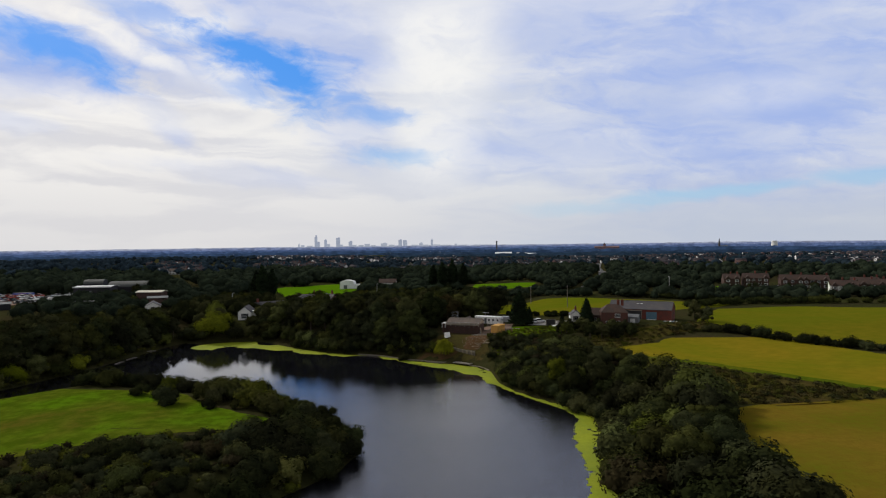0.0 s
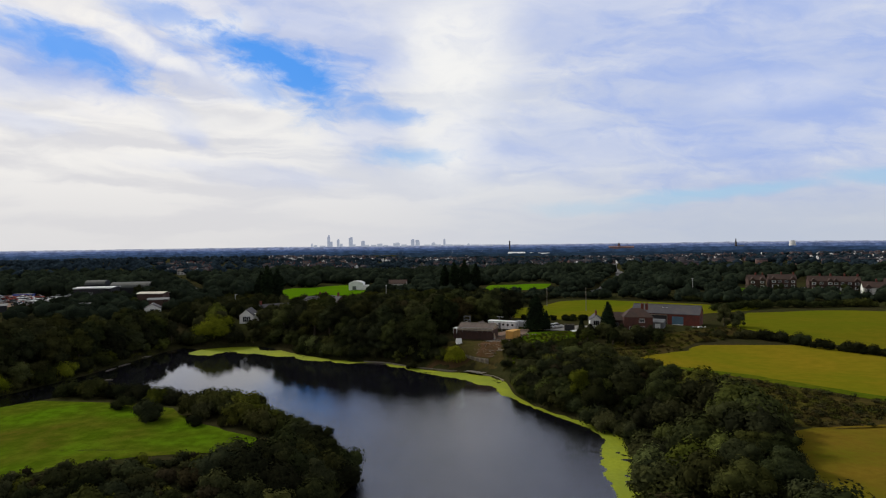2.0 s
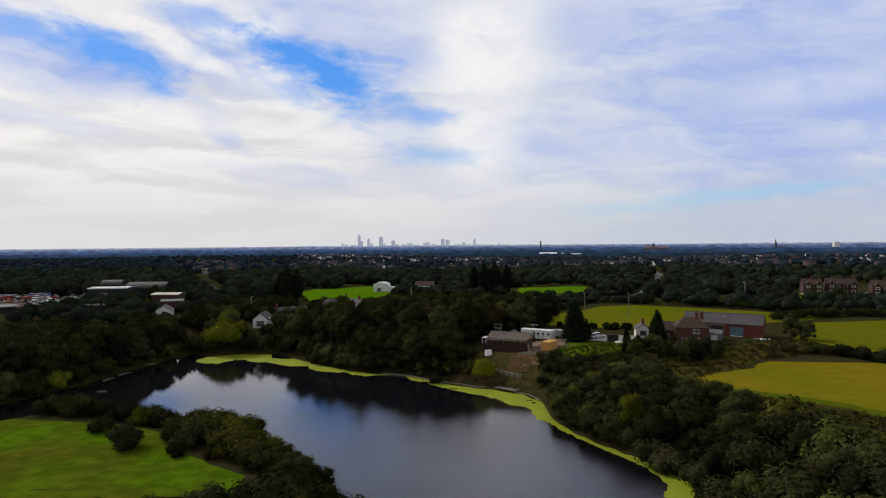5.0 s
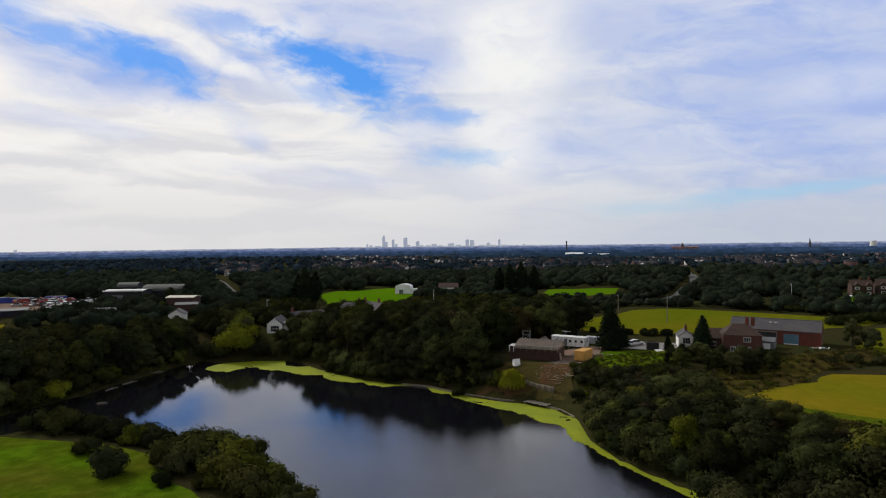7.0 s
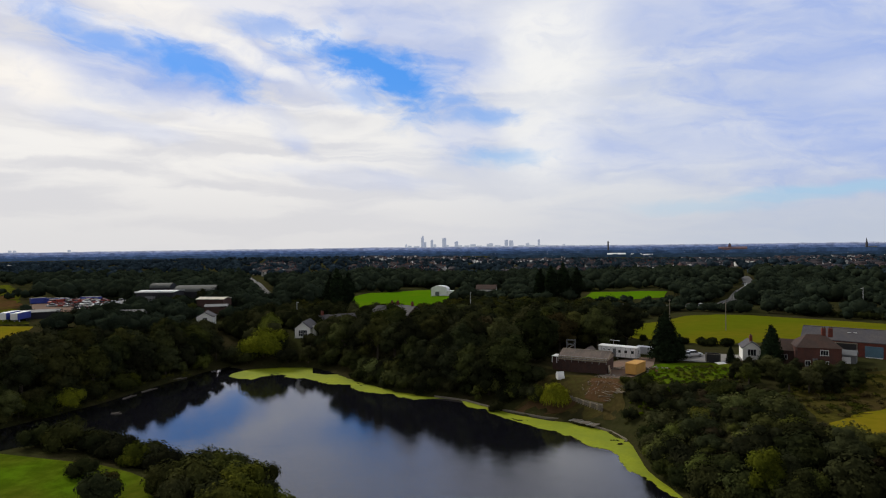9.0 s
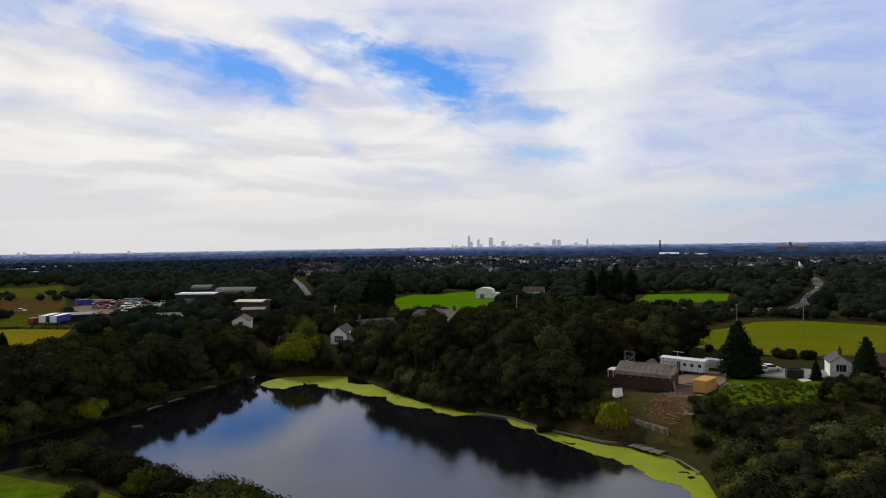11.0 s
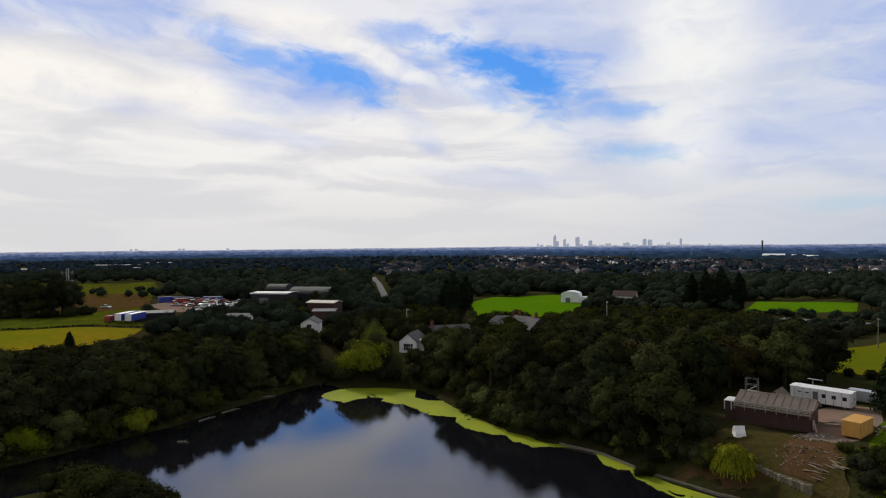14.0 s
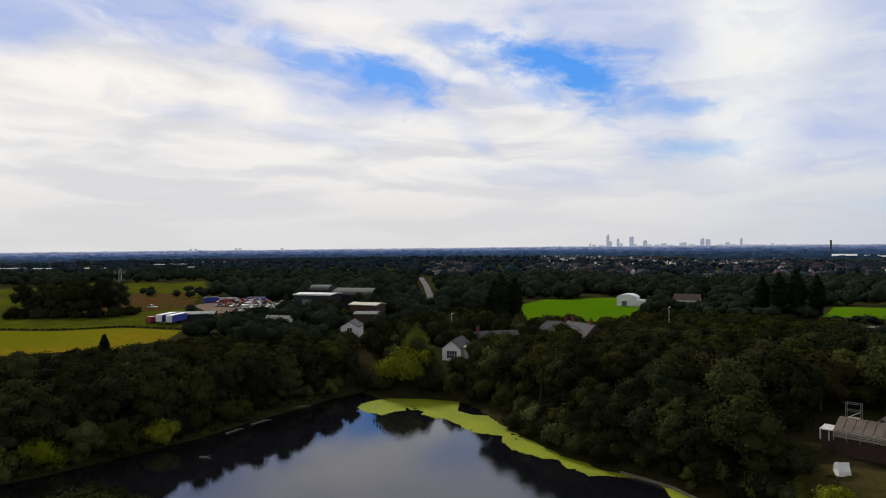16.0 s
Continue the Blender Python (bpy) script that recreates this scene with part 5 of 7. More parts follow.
near_mid = [q for q in mid if q[1] < 345]
far_wood("mid_woodland", near_mid, "dark green trees and hedges beyond the lake", 3, 66, ICO1, 0.105)
far_wood("belt_woodland", [q for q in mid if q[1] >= 345], "dark belts of trees beyond the fields", 8, 17, ICO1, 0.135)
CLEAR += STRIPS + HOUSES
far, fringe = [], []
scatter(2200, -1100, 900, 520, 1000, 5, 9.5, far)
scatter(1400, -1400, 1250, 950, 1300, 5, 8.5, far)
CLEAR[:] = [c for c in CLEAR if c not in HOUSES]
for outline in HOUSES:
    xs, ys = [q[0] for q in outline], [q[1] for q in outline]
    scatter(320, min(xs), max(xs), min(ys), max(ys), 4.5, 8.5, fringe, lambda x, y: bool(dist_to(outline, np.array([x]), np.array([y]))[1][0]), 0)
far_wood("far_woodland", far, "distant dark woodland and hedges to the horizon", 4, 7, ICO1, 0.2, "leaf_haze")
far_wood("suburb_trees", fringe, "dark garden trees among the distant houses", 6, 14, ICO1, 0.2, "leaf_haze")
for k, outline in enumerate(STRIPS):
    sheet(f"strip_field_{k + 1}", outline, M["hay"], "distant pale green strip of meadow among trees", "field", 0.3, 8, 10)


def ridge_line(name, radius, top, color, label, seed):
    """A low wooded ridge round the northern horizon, a far plain backdrop that glows with haze put into its colour."""
    mat = bpy.data.materials.new(name)
    mat.use_nodes = True
    N = Nodes(mat.node_tree)
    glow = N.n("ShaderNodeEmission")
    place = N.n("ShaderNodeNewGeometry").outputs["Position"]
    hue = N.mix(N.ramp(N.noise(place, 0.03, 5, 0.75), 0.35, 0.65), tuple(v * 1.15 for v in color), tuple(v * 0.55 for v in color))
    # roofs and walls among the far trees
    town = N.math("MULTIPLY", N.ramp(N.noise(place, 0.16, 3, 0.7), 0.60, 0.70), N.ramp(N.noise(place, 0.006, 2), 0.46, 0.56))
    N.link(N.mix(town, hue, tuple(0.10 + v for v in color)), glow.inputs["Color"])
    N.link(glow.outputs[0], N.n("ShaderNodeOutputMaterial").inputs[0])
    rr = np.random.default_rng(seed)
    n = 1500
    verts, faces = [], []
    bump = np.convolve(rr.uniform(0, 1, n + 8), np.ones(4) / 4, "same")[:n]
    wide = np.convolve(rr.uniform(-1, 1, n + 120), np.ones(90) / 90, "same")[:n]
    for k in range(n):
        a = radians(-100 + 195 * k / (n - 1))
        z = top + 5.0 * (bump[k] - 0.5) + 20 * wide[k] + radius * 0.0019 * (a + 0.35)
        for dr, zz in ((0, -40), (0, z), (40, z + 1.0), (90, -40)):
            verts.append(((radius + dr) * math.sin(a), (radius + dr) * math.cos(a), zz))
    for k in range(n - 1):
        for j in range(3):
            faces.append((k * 4 + j, (k + 1) * 4 + j, (k + 1) * 4 + j + 1, k * 4 + j + 1))
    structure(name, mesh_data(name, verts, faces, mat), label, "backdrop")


# haze painted as emission: each farther ridge glows paler and bluer
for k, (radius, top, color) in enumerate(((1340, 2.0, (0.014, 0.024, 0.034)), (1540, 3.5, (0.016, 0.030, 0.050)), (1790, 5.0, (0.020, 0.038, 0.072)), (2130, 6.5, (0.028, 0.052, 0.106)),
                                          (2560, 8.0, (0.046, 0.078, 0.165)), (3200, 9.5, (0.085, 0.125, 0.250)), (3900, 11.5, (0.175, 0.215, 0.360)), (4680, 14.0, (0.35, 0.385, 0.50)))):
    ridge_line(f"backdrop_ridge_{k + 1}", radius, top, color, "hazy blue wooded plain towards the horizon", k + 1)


# ---- roads ----
def road(name, line, width, label):
    pts = [Vector(q) for q in line]
    verts, n = [], 0
    fine = []
    for a, b in zip(pts[:-1], pts[1:]):
        steps = max(2, int((b - a).length / 6))
        fine += [a.lerp(b, k / steps) for k in range(steps)]
    fine.append(pts[-1])
    for k, q in enumerate(fine):
        t = (fine[min(k + 1, len(fine) - 1)] - fine[max(k - 1, 0)]).normalized()
        s = Vector((-t.y, t.x)) * width / 2
        z = ground_at(q.x, q.y) + 0.35
        verts += [(q.x - s.x, q.y - s.y, z), (q.x + s.x, q.y + s.y, z)]
    faces = [(2 * k, 2 * k + 2, 2 * k + 3, 2 * k + 1) for k in range(len(fine) - 1)]
    return structure(name, mesh_data(name, verts, faces, M["asphalt"]), label, "road")


road("road_west", ROAD_WEST, 3.6, "straight grey lane between trees")
road("road_east", ROAD_EAST, 6, "grey asphalt road curving behind the farm")


# ---- buildings by the lake ----
B = gable_house


def site_cabin(x, y, z, rot):
    ob = thing("site_cabin", x, y, z, rot, "long white portable site cabin with small dark windows", "site cabin")
    L, D = 9.3, 2.9
    part("body", box(0, 0, 1.55, L, D, 2.35, 0.05), M["sheet_white"], ob)
    part("roof", prism([(-D / 2 - 0.1, 2.72), (0, 2.86), (D / 2 + 0.1, 2.72), (D / 2 + 0.1, 2.80), (0, 2.95), (-D / 2 - 0.1, 2.80)], -L / 2 - 0.1, L / 2 + 0.1), M["sheet_white"], ob)
    part("chassis", box(0, 0, 0.28, L - 0.6, D - 0.5, 0.2, 0.02), M["black"], ob)
    for sx in (-3.6, 0, 3.6):
        for sy in (-1.1, 1.1):
            part("support_leg", box(sx, sy, 0.0, 0.3, 0.3, 0.5, 0.02), M["concrete"], ob)
    m = FACE["F"](L, D)
    for u in (0.6, 2.1, 3.7):
        add_window(ob, m, u, 1.75, 0.75, 0.75, M["sheet_white"], 0)
    for u in (-3.2, -2.0):
        add_window(ob, m, u, 1.95, 0.7, 0.3, M["sheet_white"], 0)
    add_window(ob, FACE["R"](L, D), 0.0, 1.75, 1.0, 0.9, M["sheet_white"], 1)
    part("door", box(-0.7, 0.02, 1.35, 0.8, 0.1, 1.9, 0.02, m=m), M["sheet_grey"], ob)
    for k in range(8):
        part("joint_strip", box(-L / 2 + 1.2 * (k + 0.6), -D / 2 - 0.01, 1.55, 0.05, 0.04, 2.3), M["sheet_grey"], ob)
    return ob


site_cabin(11.7, 208.4, 7.2, -26)

aerial = thing("aerial", 10.6, 210.6, 7.1, -28, "thin steel mast with a flat panel aerial", "aerial")
bm = bmesh.new()
tube(bm, (0, 0, 0), (0, 0, 4.0), 0.05, 0.04)
part("mast", bm, M["steel"], aerial)
part("panel", box(0.3, 0, 3.9, 2.4, 0.25, 0.12, 0.02), M["steel"], aerial)

site = B("site_building", 3.3, 196.2, 6.2, -18, 10.5, 6.0, 3.6, 4.6, M["brick_dark"], M["felt_tan"], "half-built brown brick building with a tan sheeted roof", "building",
         windows=[("R", -1.5, 1.1, 0.9, 1.1, 1)], over=0.25, sunk=2.5)
m = FACE["F"](10.5, 6.0)
part("fascia_board", box(0, -0.34, 3.46, 10.9, 0.06, 0.28, 0.01, m=m), M["wood"], site, "pale timber fascia board")
for k in range(-6, 7, 2):
    part("brick_pier", box(k * 0.82, 0.05, -0.1, 0.35, 0.3, 4.4, 0.01, m=m), M["brick_dark"], site)
part("gable_board", prism([(-2.9, 3.2), (2.9, 3.2), (2.9, 3.6), (0, 4.5), (-2.9, 3.6)], 5.27, 5.33), M["wood"], site, "pale plywood boarding in the gable")
part("leaning_board", box(0, 0, 0, 0.06, 1.3, 2.4, 0.01), M["wood"], site, "pale plywood sheet leaning at the corner").matrix_basis = pose(5.75, -2.6, 1.0, 0, -14, 0)
for k in range(9):
    part("roof_batten", box(0, 0, 0, 0.07, 3.1, 0.05), M["wood_old"], site).matrix_basis = pose(-4.6 + k * 1.15, -1.55, 4.32, 18.4, 0, 0)
part("ridge_board", box(0, 0, 4.8, 10.8, 0.16, 0.1, 0.01), M["wood"], site)
part("verge_board", box(0, 0, 0, 0.08, 3.3, 0.22, 0.01), M["wood"], site, "pale timber verge board").matrix_basis = pose(5.52, -1.6, 4.2, 18.4, 0, 0)

# platform of boards along the eaves
deck = thing("scaffold_walkway", 2.2, 192.9, 7.2, -18, "weathered scaffold walkway with guard rails along the eaves", "scaffold")
for k in range(8):
    bm = bmesh.new()
    tube(bm, (-5.3 + k * 1.51, -0.55, 1.5), (-5.3 + k * 1.51, -0.55, 2.9), 0.035, 0.035, 6)
    part("standard", bm, M["steel"], deck)
for j in range(3):
    part("bracket", box(-4 + 4 * j, 0.1, 1.9, 0.1, 0.9, 0.12), M["steel"], deck)
    part("board", box(0, -0.35 + 0.26 * (j - 1), 2.02, 10.8, 0.23, 0.06, 0.008), M["wood"] if j else M["wood_old"], deck)
for zz in (2.4, 2.8):
    bm = bmesh.new()
    tube(bm, (-5.4, -0.6, zz), (5.4, -0.6, zz), 0.035, 0.035, 6)
    part("guard_rail", bm, M["steel"], deck)
part("toe_board", box(0, -0.66, 2.15, 10.8, 0.05, 0.22, 0.01), M["wood"], deck)

tower = thing("scaffold_tower", 0.0, 199.6, 6.2, -18, "narrow scaffold tower of grey steel tubes", "scaffold")
for sx in (-0.9, 0.9):
    for sy in (-0.5, 0.5):
        bm = bmesh.new()
        tube(bm, (sx, sy, -0.2), (sx, sy, 6.5), 0.05, 0.05, 6)
        part("standard", bm, M["sheet_grey"], tower)
for zz in (2.0, 3.2, 4.3, 5.4, 6.4):
    for sy in (-0.5, 0.5):
        bm = bmesh.new()
        tube(bm, (-1.0, sy, zz), (1.0, sy, zz), 0.04, 0.04, 6)
        part("ledger", bm, M["sheet_grey"], tower)
bm = bmesh.new()
for zz in (2.0, 4.3):
    tube(bm, (-0.9, -0.5, zz), (0.9, -0.5, zz + 1.1), 0.035, 0.035, 6)
part("brace", bm, M["steel"], tower)
part("platform", box(0, 0, 4.36, 1.4, 1.0, 0.06, 0.01), M["wood"], tower)

dormer = thing("porch_block", -2.9, 197.6, 6.6, -18, "brown brick porch with white windows and a flat white roof", "porch")
part("wall", box(0, 0, 0.6, 2.0, 2.6, 4.2, 0.02), M["brick_dark"], dormer)
part("roof", box(0, 0, 2.76, 2.3, 2.9, 0.14, 0.02), M["sheet_white"], dormer)
for sx, sy in ((-1.05, -1.35), (0, -1.35), (1.05, -1.35), (1.05, 0)):
    part("post", box(sx, sy, 2.0, 0.16, 0.16, 1.4, 0.02), M["white_paint"], dormer, "white painted post")
for u in (-0.6, 0.4):
    add_window(dormer, FACE["R"](2.0, 2.6), u, 2.0, 0.7, 1.0, M["white_paint"], 0)
B("rear_gable", 4.2, 202.2, 6.4, 68, 4.0, 3.6, 2.4, 4.1, M["brick_dark"], M["felt_tan"], "small brown outbuilding with a tan pitched roof", "outbuilding", over=0.2)

crate = thing("storage_container", 13.2, 191.3, 7.0, -30, "ochre painted plywood storage container with ribs", "container")
part("body", box(0, 0, 1.25, 2.44, 5.0, 2.2, 0.03), M["orange"], crate)
part("roof", box(0, 0, 2.38, 2.52, 5.08, 0.06, 0.01), M["orange"], crate)
for k in range(6):
    for s in (-1, 1):
        part("rib", box(s * 1.235, -2.25 + k * 0.9, 1.25, 0.05, 0.09, 2.1), M["orange"], crate)
for s in (-0.62, 0.62):
    part("door_leaf", box(s, -2.52, 1.25, 1.16, 0.05, 2.05, 0.01), M["orange"], crate)
for s in (-1.0, 1.0):
    part("skid", box(s, 0, 0.08, 0.15, 4.9, 0.16), M["wood_old"], crate)

sheet("site_yard", [(4.5, 187.5), (8, 186.5), (12.5, 188), (18, 198), (20, 208), (14, 209.5), (8.5, 203), (8.5, 194)], M["gravel"], "trodden pale hardcore of the building site", "yard", 0.06, 1.0, 12)
sheet("site_slope", [(-13, 183.5), (-9, 181.5), (4, 176), (8, 174.5), (10, 180), (9.5, 187), (4, 190), (-5, 190)], M["slope"], "rough trodden bank with soil and weeds", "ground", 0.12, 0.6, 16, 2.4)
sheet("bare_soil_patch", [(-12.5, 182.6), (-8, 180.6), (-2.6, 179.6), (0.5, 180.4), (-2.4, 183.2), (-8, 184.8)], M["soil"], "bare brown soil above the shore boards", "ground", 0.2, 0.5, 12, 1.6)
sheet("spoil_patch", [(2.6, 181), (6, 178.4), (9, 181.5), (8.6, 186), (5, 187.4), (3, 184.5)], M["soil"], "bare brown spoil under the rubble", "ground", 0.2, 0.5, 12, 2.0)
sheet("site_grass", [(13, 181), (24, 182), (38, 192), (40, 200), (30, 203), (18, 199), (14, 189)], M["spit_grass"], "bright rough grass beside the building site", "ground", 0.05, 1.5, 14, 1.5)

sheet("garage_yard", [(24, 204.5), (30, 203.5), (39, 205), (41, 211), (36, 215), (26, 214)], M["concrete"], "pale concrete yard behind the conifer", "yard", 0.08, 1.0, 12)


def heap(name, x, y, seed, count, spread, size, mat, label, category):
    """A pile of broken pieces, each its own block."""
    rr = np.random.default_rng(seed)
    z0 = ground_at(x, y)
    ob = thing(name, x, y, z0, 0, label, category)
    shapes = []
    for k in range(4):
        bm = bmesh.new()
        bmesh.ops.create_icosphere(bm, subdivisions=1, radius=0.5)
        for v in bm.verts:
            v.co *= rr.uniform(0.7, 1.25)
        me = bpy.data.meshes.new("stone")
        bm.to_mesh(me)
        bm.free()
        me.materials.append(M[mat[k % len(mat)]])
        shapes.append(me)
    for k in range(count):
        r, a = spread * math.sqrt(rr.uniform(0, 1)), rr.uniform(0, 6.28)
        s = size * rr.uniform(0.5, 1.4)
        px, py = r * math.cos(a) * 1.4, r * math.sin(a)
        pz = ground_at(x + px, y + py) - z0 + 0.5 * max(0, 1 - r / spread) * rr.uniform(0.2, 1.0) + s * 0.12
        o = new("stone", shapes[k % 4])
        o.parent = ob
        o.matrix_basis = pose(px, py, pz, rr.uniform(-40, 40), rr.uniform(-40, 40), rr.uniform(0, 360)) @ Matrix.Diagonal((s * rr.uniform(0.8, 1.8), s, s * 0.6, 1))
    return ob


heap("rubble_heap", 5.2, 182.8, 1, 150, 2.9, 0.27, ["wood_old", "soil", "wood_old", "gravel"], "heap of pale broken stone on the soil bank", "rubble")
heap("concrete_rubble", 7.6, 188.8, 2, 130, 2.3, 0.26, ["concrete", "concrete", "gravel", "concrete"], "spread of pale broken concrete below the building", "rubble")
heap("site_rubble", 17.0, 193.5, 3, 60, 2.6, 0.45, ["soil", "wood_old", "concrete", "brick"], "small heap of earth and debris", "rubble")


def palisade():
    rr = np.random.default_rng(8)
    ob = thing("timber_retaining_wall", 0, 0, 0, 0, "short retaining wall of weathered upright timber posts", "retaining wall")
    a, b = Vector((-0.9, 182.0)), Vector((5.0, 177.2))
    n = 15
    for k in range(n):
        q = a.lerp(b, k / (n - 1))
        z = ground_at(q.x, q.y)
        h = max(0.8, 3.6 - z) * rr.uniform(0.85, 1.15)
        part("post", box(q.x, q.y, z + h / 2 - 0.3, 0.40, 0.36, h + 0.6, 0.03), M["wood_old"] if k % 3 else M["wood"], ob)
    t = (b - a).normalized()
    part("rail", box(0, 0, 0, (b - a).length, 0.1, 0.18, 0.01), M["wood_old"], ob).matrix_basis = Matrix.Translation((*((a + b) / 2 + Vector((0.2, 0.22))), ground_at(2.2, 179.8) + 0.6)) @ pose(0, 0, 0, 0, 0, math.degrees(math.atan2(t.y, t.x)))
    return ob


palisade()


def planks(name, x, y, seed, count, spread, length, rot, label):
    rr = np.random.default_rng(seed)
    z0 = ground_at(x, y)
    ob = thing(name, x, y, z0, 0, label, "planks")
    for k in range(count):
        px, py = rr.uniform(-spread, spread), rr.uniform(-spread * 0.6, spread * 0.6)
        L = length * rr.uniform(0.6, 1.2)
        part("plank", box(0, 0, 0, L, 0.16, 0.06, 0.008), M["wood"] if rr.uniform() > 0.6 else M["wood_old"], ob).matrix_basis = pose(px, py, ground_at(x + px, y + py) - z0 + 0.12 + 0.05 * (k % 4), rr.uniform(-8, 8), rr.uniform(-10, 10), rot + rr.uniform(-35, 35))
    return ob


planks("timber_planks", 6.6, 179.9, 4, 18, 1.9, 2.6, -50, "loose pale planks lying on the soil bank")
planks("scaffold_boards", 10.3, 196.5, 5, 16, 2.2, 2.8, -20, "loose boards and poles beside the cabin")
steps = thing("timber_steps", 8.6, 182.0, ground_at(8.6, 182.0), -55, "flight of rough timber steps up the bank", "steps")
for k in range(7):
    px, py = k * 0.55, 0.0
    w = Matrix.Rotation(radians(-55), 2) @ Vector((px, py))
    part("step", box(px, 0, ground_at(8.6 + w.x, 182.0 + w.y) - ground_at(8.6, 182.0) + 0.1, 0.16, 1.0, 0.1, 0.02), M["wood_old"], steps)

# boards that hold the shore
SHORE = [(-31, 193.0), (-26, 191.3), (-23, 190.0), (-16, 184.2), (-11, 181.5), (-6, 178.8), (-1, 177.6), (3, 174.2), (6, 171.5), (8.4, 166.5)]
edge = thing("shore_boards", 0, 0, 0, 0, "weathered timber boards edging the lake shore", "revetment")
for (ax, ay), (bx, by) in zip(SHORE[:-1], SHORE[1:]):
    L = math.hypot(bx - ax, by - ay)
    m = pose((ax + bx) / 2, (ay + by) / 2, 0.12, 0, 0, math.degrees(math.atan2(by - ay, bx - ax)))
    part("board", box(0, 0, 0, L, 0.1, 0.46, 0.02, m=m), M["wood_old"], edge)
    part("cap", box(0, 0.06, 0.26, L, 0.18, 0.06, 0.02, m=m), M["wood_old"], edge)
jetty = thing("fallen_boards", 1.5, 175.2, 0.55, -38, "grey boards and slabs laid along the shore", "boards")
for k in range(9):
    part("plank", box(-2.6 + k * 0.65, 0.2 * (k % 2), 0.05 + 0.03 * (k % 3), 0.5, 2.2, 0.09, 0.01), M["wood_old"] if k % 3 else M["concrete"], jetty)

tent = thing("white_sheet_cover", -2.8, 187.8, ground_at(-2.8, 187.8), 20, "small white sheeted cover standing on the dark bank", "cover")
bm = prism([(-0.6, -0.1), (0.6, -0.1), (0.55, 0.4), (0.0, 1.1), (-0.55, 0.35)], -0.55, 0.65)
bmesh.ops.subdivide_edges(bm, edges=bm.edges[:], cuts=2, use_grid_fill=True)
for v in bm.verts:
    v.co += Vector((noise.noise(v.co * 1.3), noise.noise(v.co * 1.3 + Vector((5, 0, 0))), 0)) * 0.14
for v in bm.verts:
    v.co *= 1.3
part("cover", bm, M["canvas"], tent)


# ---- farm ----
barn = B("barn", 65.0, 211.6, 8.0, -29, 20.6, 8.0, 3.9, 6.3, M["brick"], M["slate"], "long red brick barn with a grey slate roof", "barn", over=0.2)
m = FACE["F"](20.6, 8.0)
# the wall is solid: a black panel stands for the cart bay's shade
part("open_bay", box(-2.2, -0.02, 1.75, 5.6, 0.16, 3.3, m=m), M["black"], barn, "black panel painted as the shade inside the cart bay")
part("bay_beam", box(-2.2, -0.14, 3.45, 6.0, 0.14, 0.2, 0.01, m=m), M["wood"], barn)
part("bay_post", box(0.7, -0.16, 1.7, 0.22, 0.2, 3.4, 0.01, m=m), M["wood_old"], barn)
part("bay_post", box(-5.1, -0.16, 1.7, 0.22, 0.2, 3.4, 0.01, m=m), M["wood_old"], barn)
part("bay_gate", box(-3.3, -0.2, 0.8, 2.6, 0.08, 1.5, 0.01, m=m), M["sheet_grey"], barn, "pale grey metal gate")
d = part("barn_door", box(3.9, -0.06, 1.9, 3.4, 0.14, 2.4, 0.02, m=m), M["teal"], barn, "blue-grey sliding barn door")
part("lower_panel", box(3.9, -0.1, 0.35, 3.2, 0.12, 0.7, 0.02, m=m), M["sheet_white"], d)
for k in range(5):
    part("door_batten", box(2.5 + 0.7 * k, -0.15, 1.9, 0.08, 0.05, 2.3, m=m), M["teal"], d)
part("ridge_tiles", box(0, 0, 6.42, 21.0, 0.4, 0.14, 0.03), M["slate"], barn)
# small black slips stand for the shade in holes of the gable
for u in (-3, 0.5, 3):
    part("pitch_hole", box(u * 0.6, -0.01, 2.2 + 0.4 * (u == 0.5), 0.4, 0.1, 0.7, m=FACE["R"](20.6, 8.0)), M["black"], barn)
for k in (-1.0, 0.2):
    part("roof_light", box(k, -1.25, 5.62, 0.7, 0.9, 0.08), M["sheet_white"], barn)
B("farmhouse", 51.6, 199.2, 8.0, -8, 8.2, 7.0, 4.4, 6.7, M["brick_farm"], M["tile_brown"], "dark red-brown brick farmhouse with a brown tiled roof", windows=[("F", 0.9, 3.3, 1.5, 1.1, 2), ("F", 0.9, 1.0, 1.5, 1.1, 2), ("F", -2.2, 1.0, 1.0, 1.1, 1)],
  doors=[("F", -0.8, 0.95, 2.05, M["sheet_grey"])], chimneys=[(1.6, 0.0), (2.9, 0.0)], over=0.3, hip=2.4)
B("farm_wing", 46.8, 202.8, 8.0, -20, 7.0, 5.5, 3.0, 5.0, M["brick_dark"], M["tile_brown"], "lower brick wing with a brown tiled roof", "outbuilding", windows=[("F", 0, 1.6, 1.0, 1.0, 1)], over=0.25)
B("farm_lean_to", 58.6, 202.2, 8.0, -29, 4.6, 3.4, 2.1, 2.9, M["sheet_grey"], M["sheet_grey"], "grey sheet metal lean-to beside the barn", "outbuilding", doors=[("F", 0.6, 1.6, 1.7, M["sheet_white"])], over=0.2)
B("cottage", 41.2, 208.5, 7.8, 82, 5.6, 3.8, 2.6, 4.0, M["render_white"], M["slate"], "small white cottage with a slate roof", windows=[("L", 0, 1.6, 1.8, 1.5, 2)], chimneys=[(-1.5, 0.0)], over=0.2)
trough = thing("timber_bin", 32.2, 205.2, ground_at(32.2, 205.2), -8, "dark open-topped timber bin on the concrete yard", "bin")
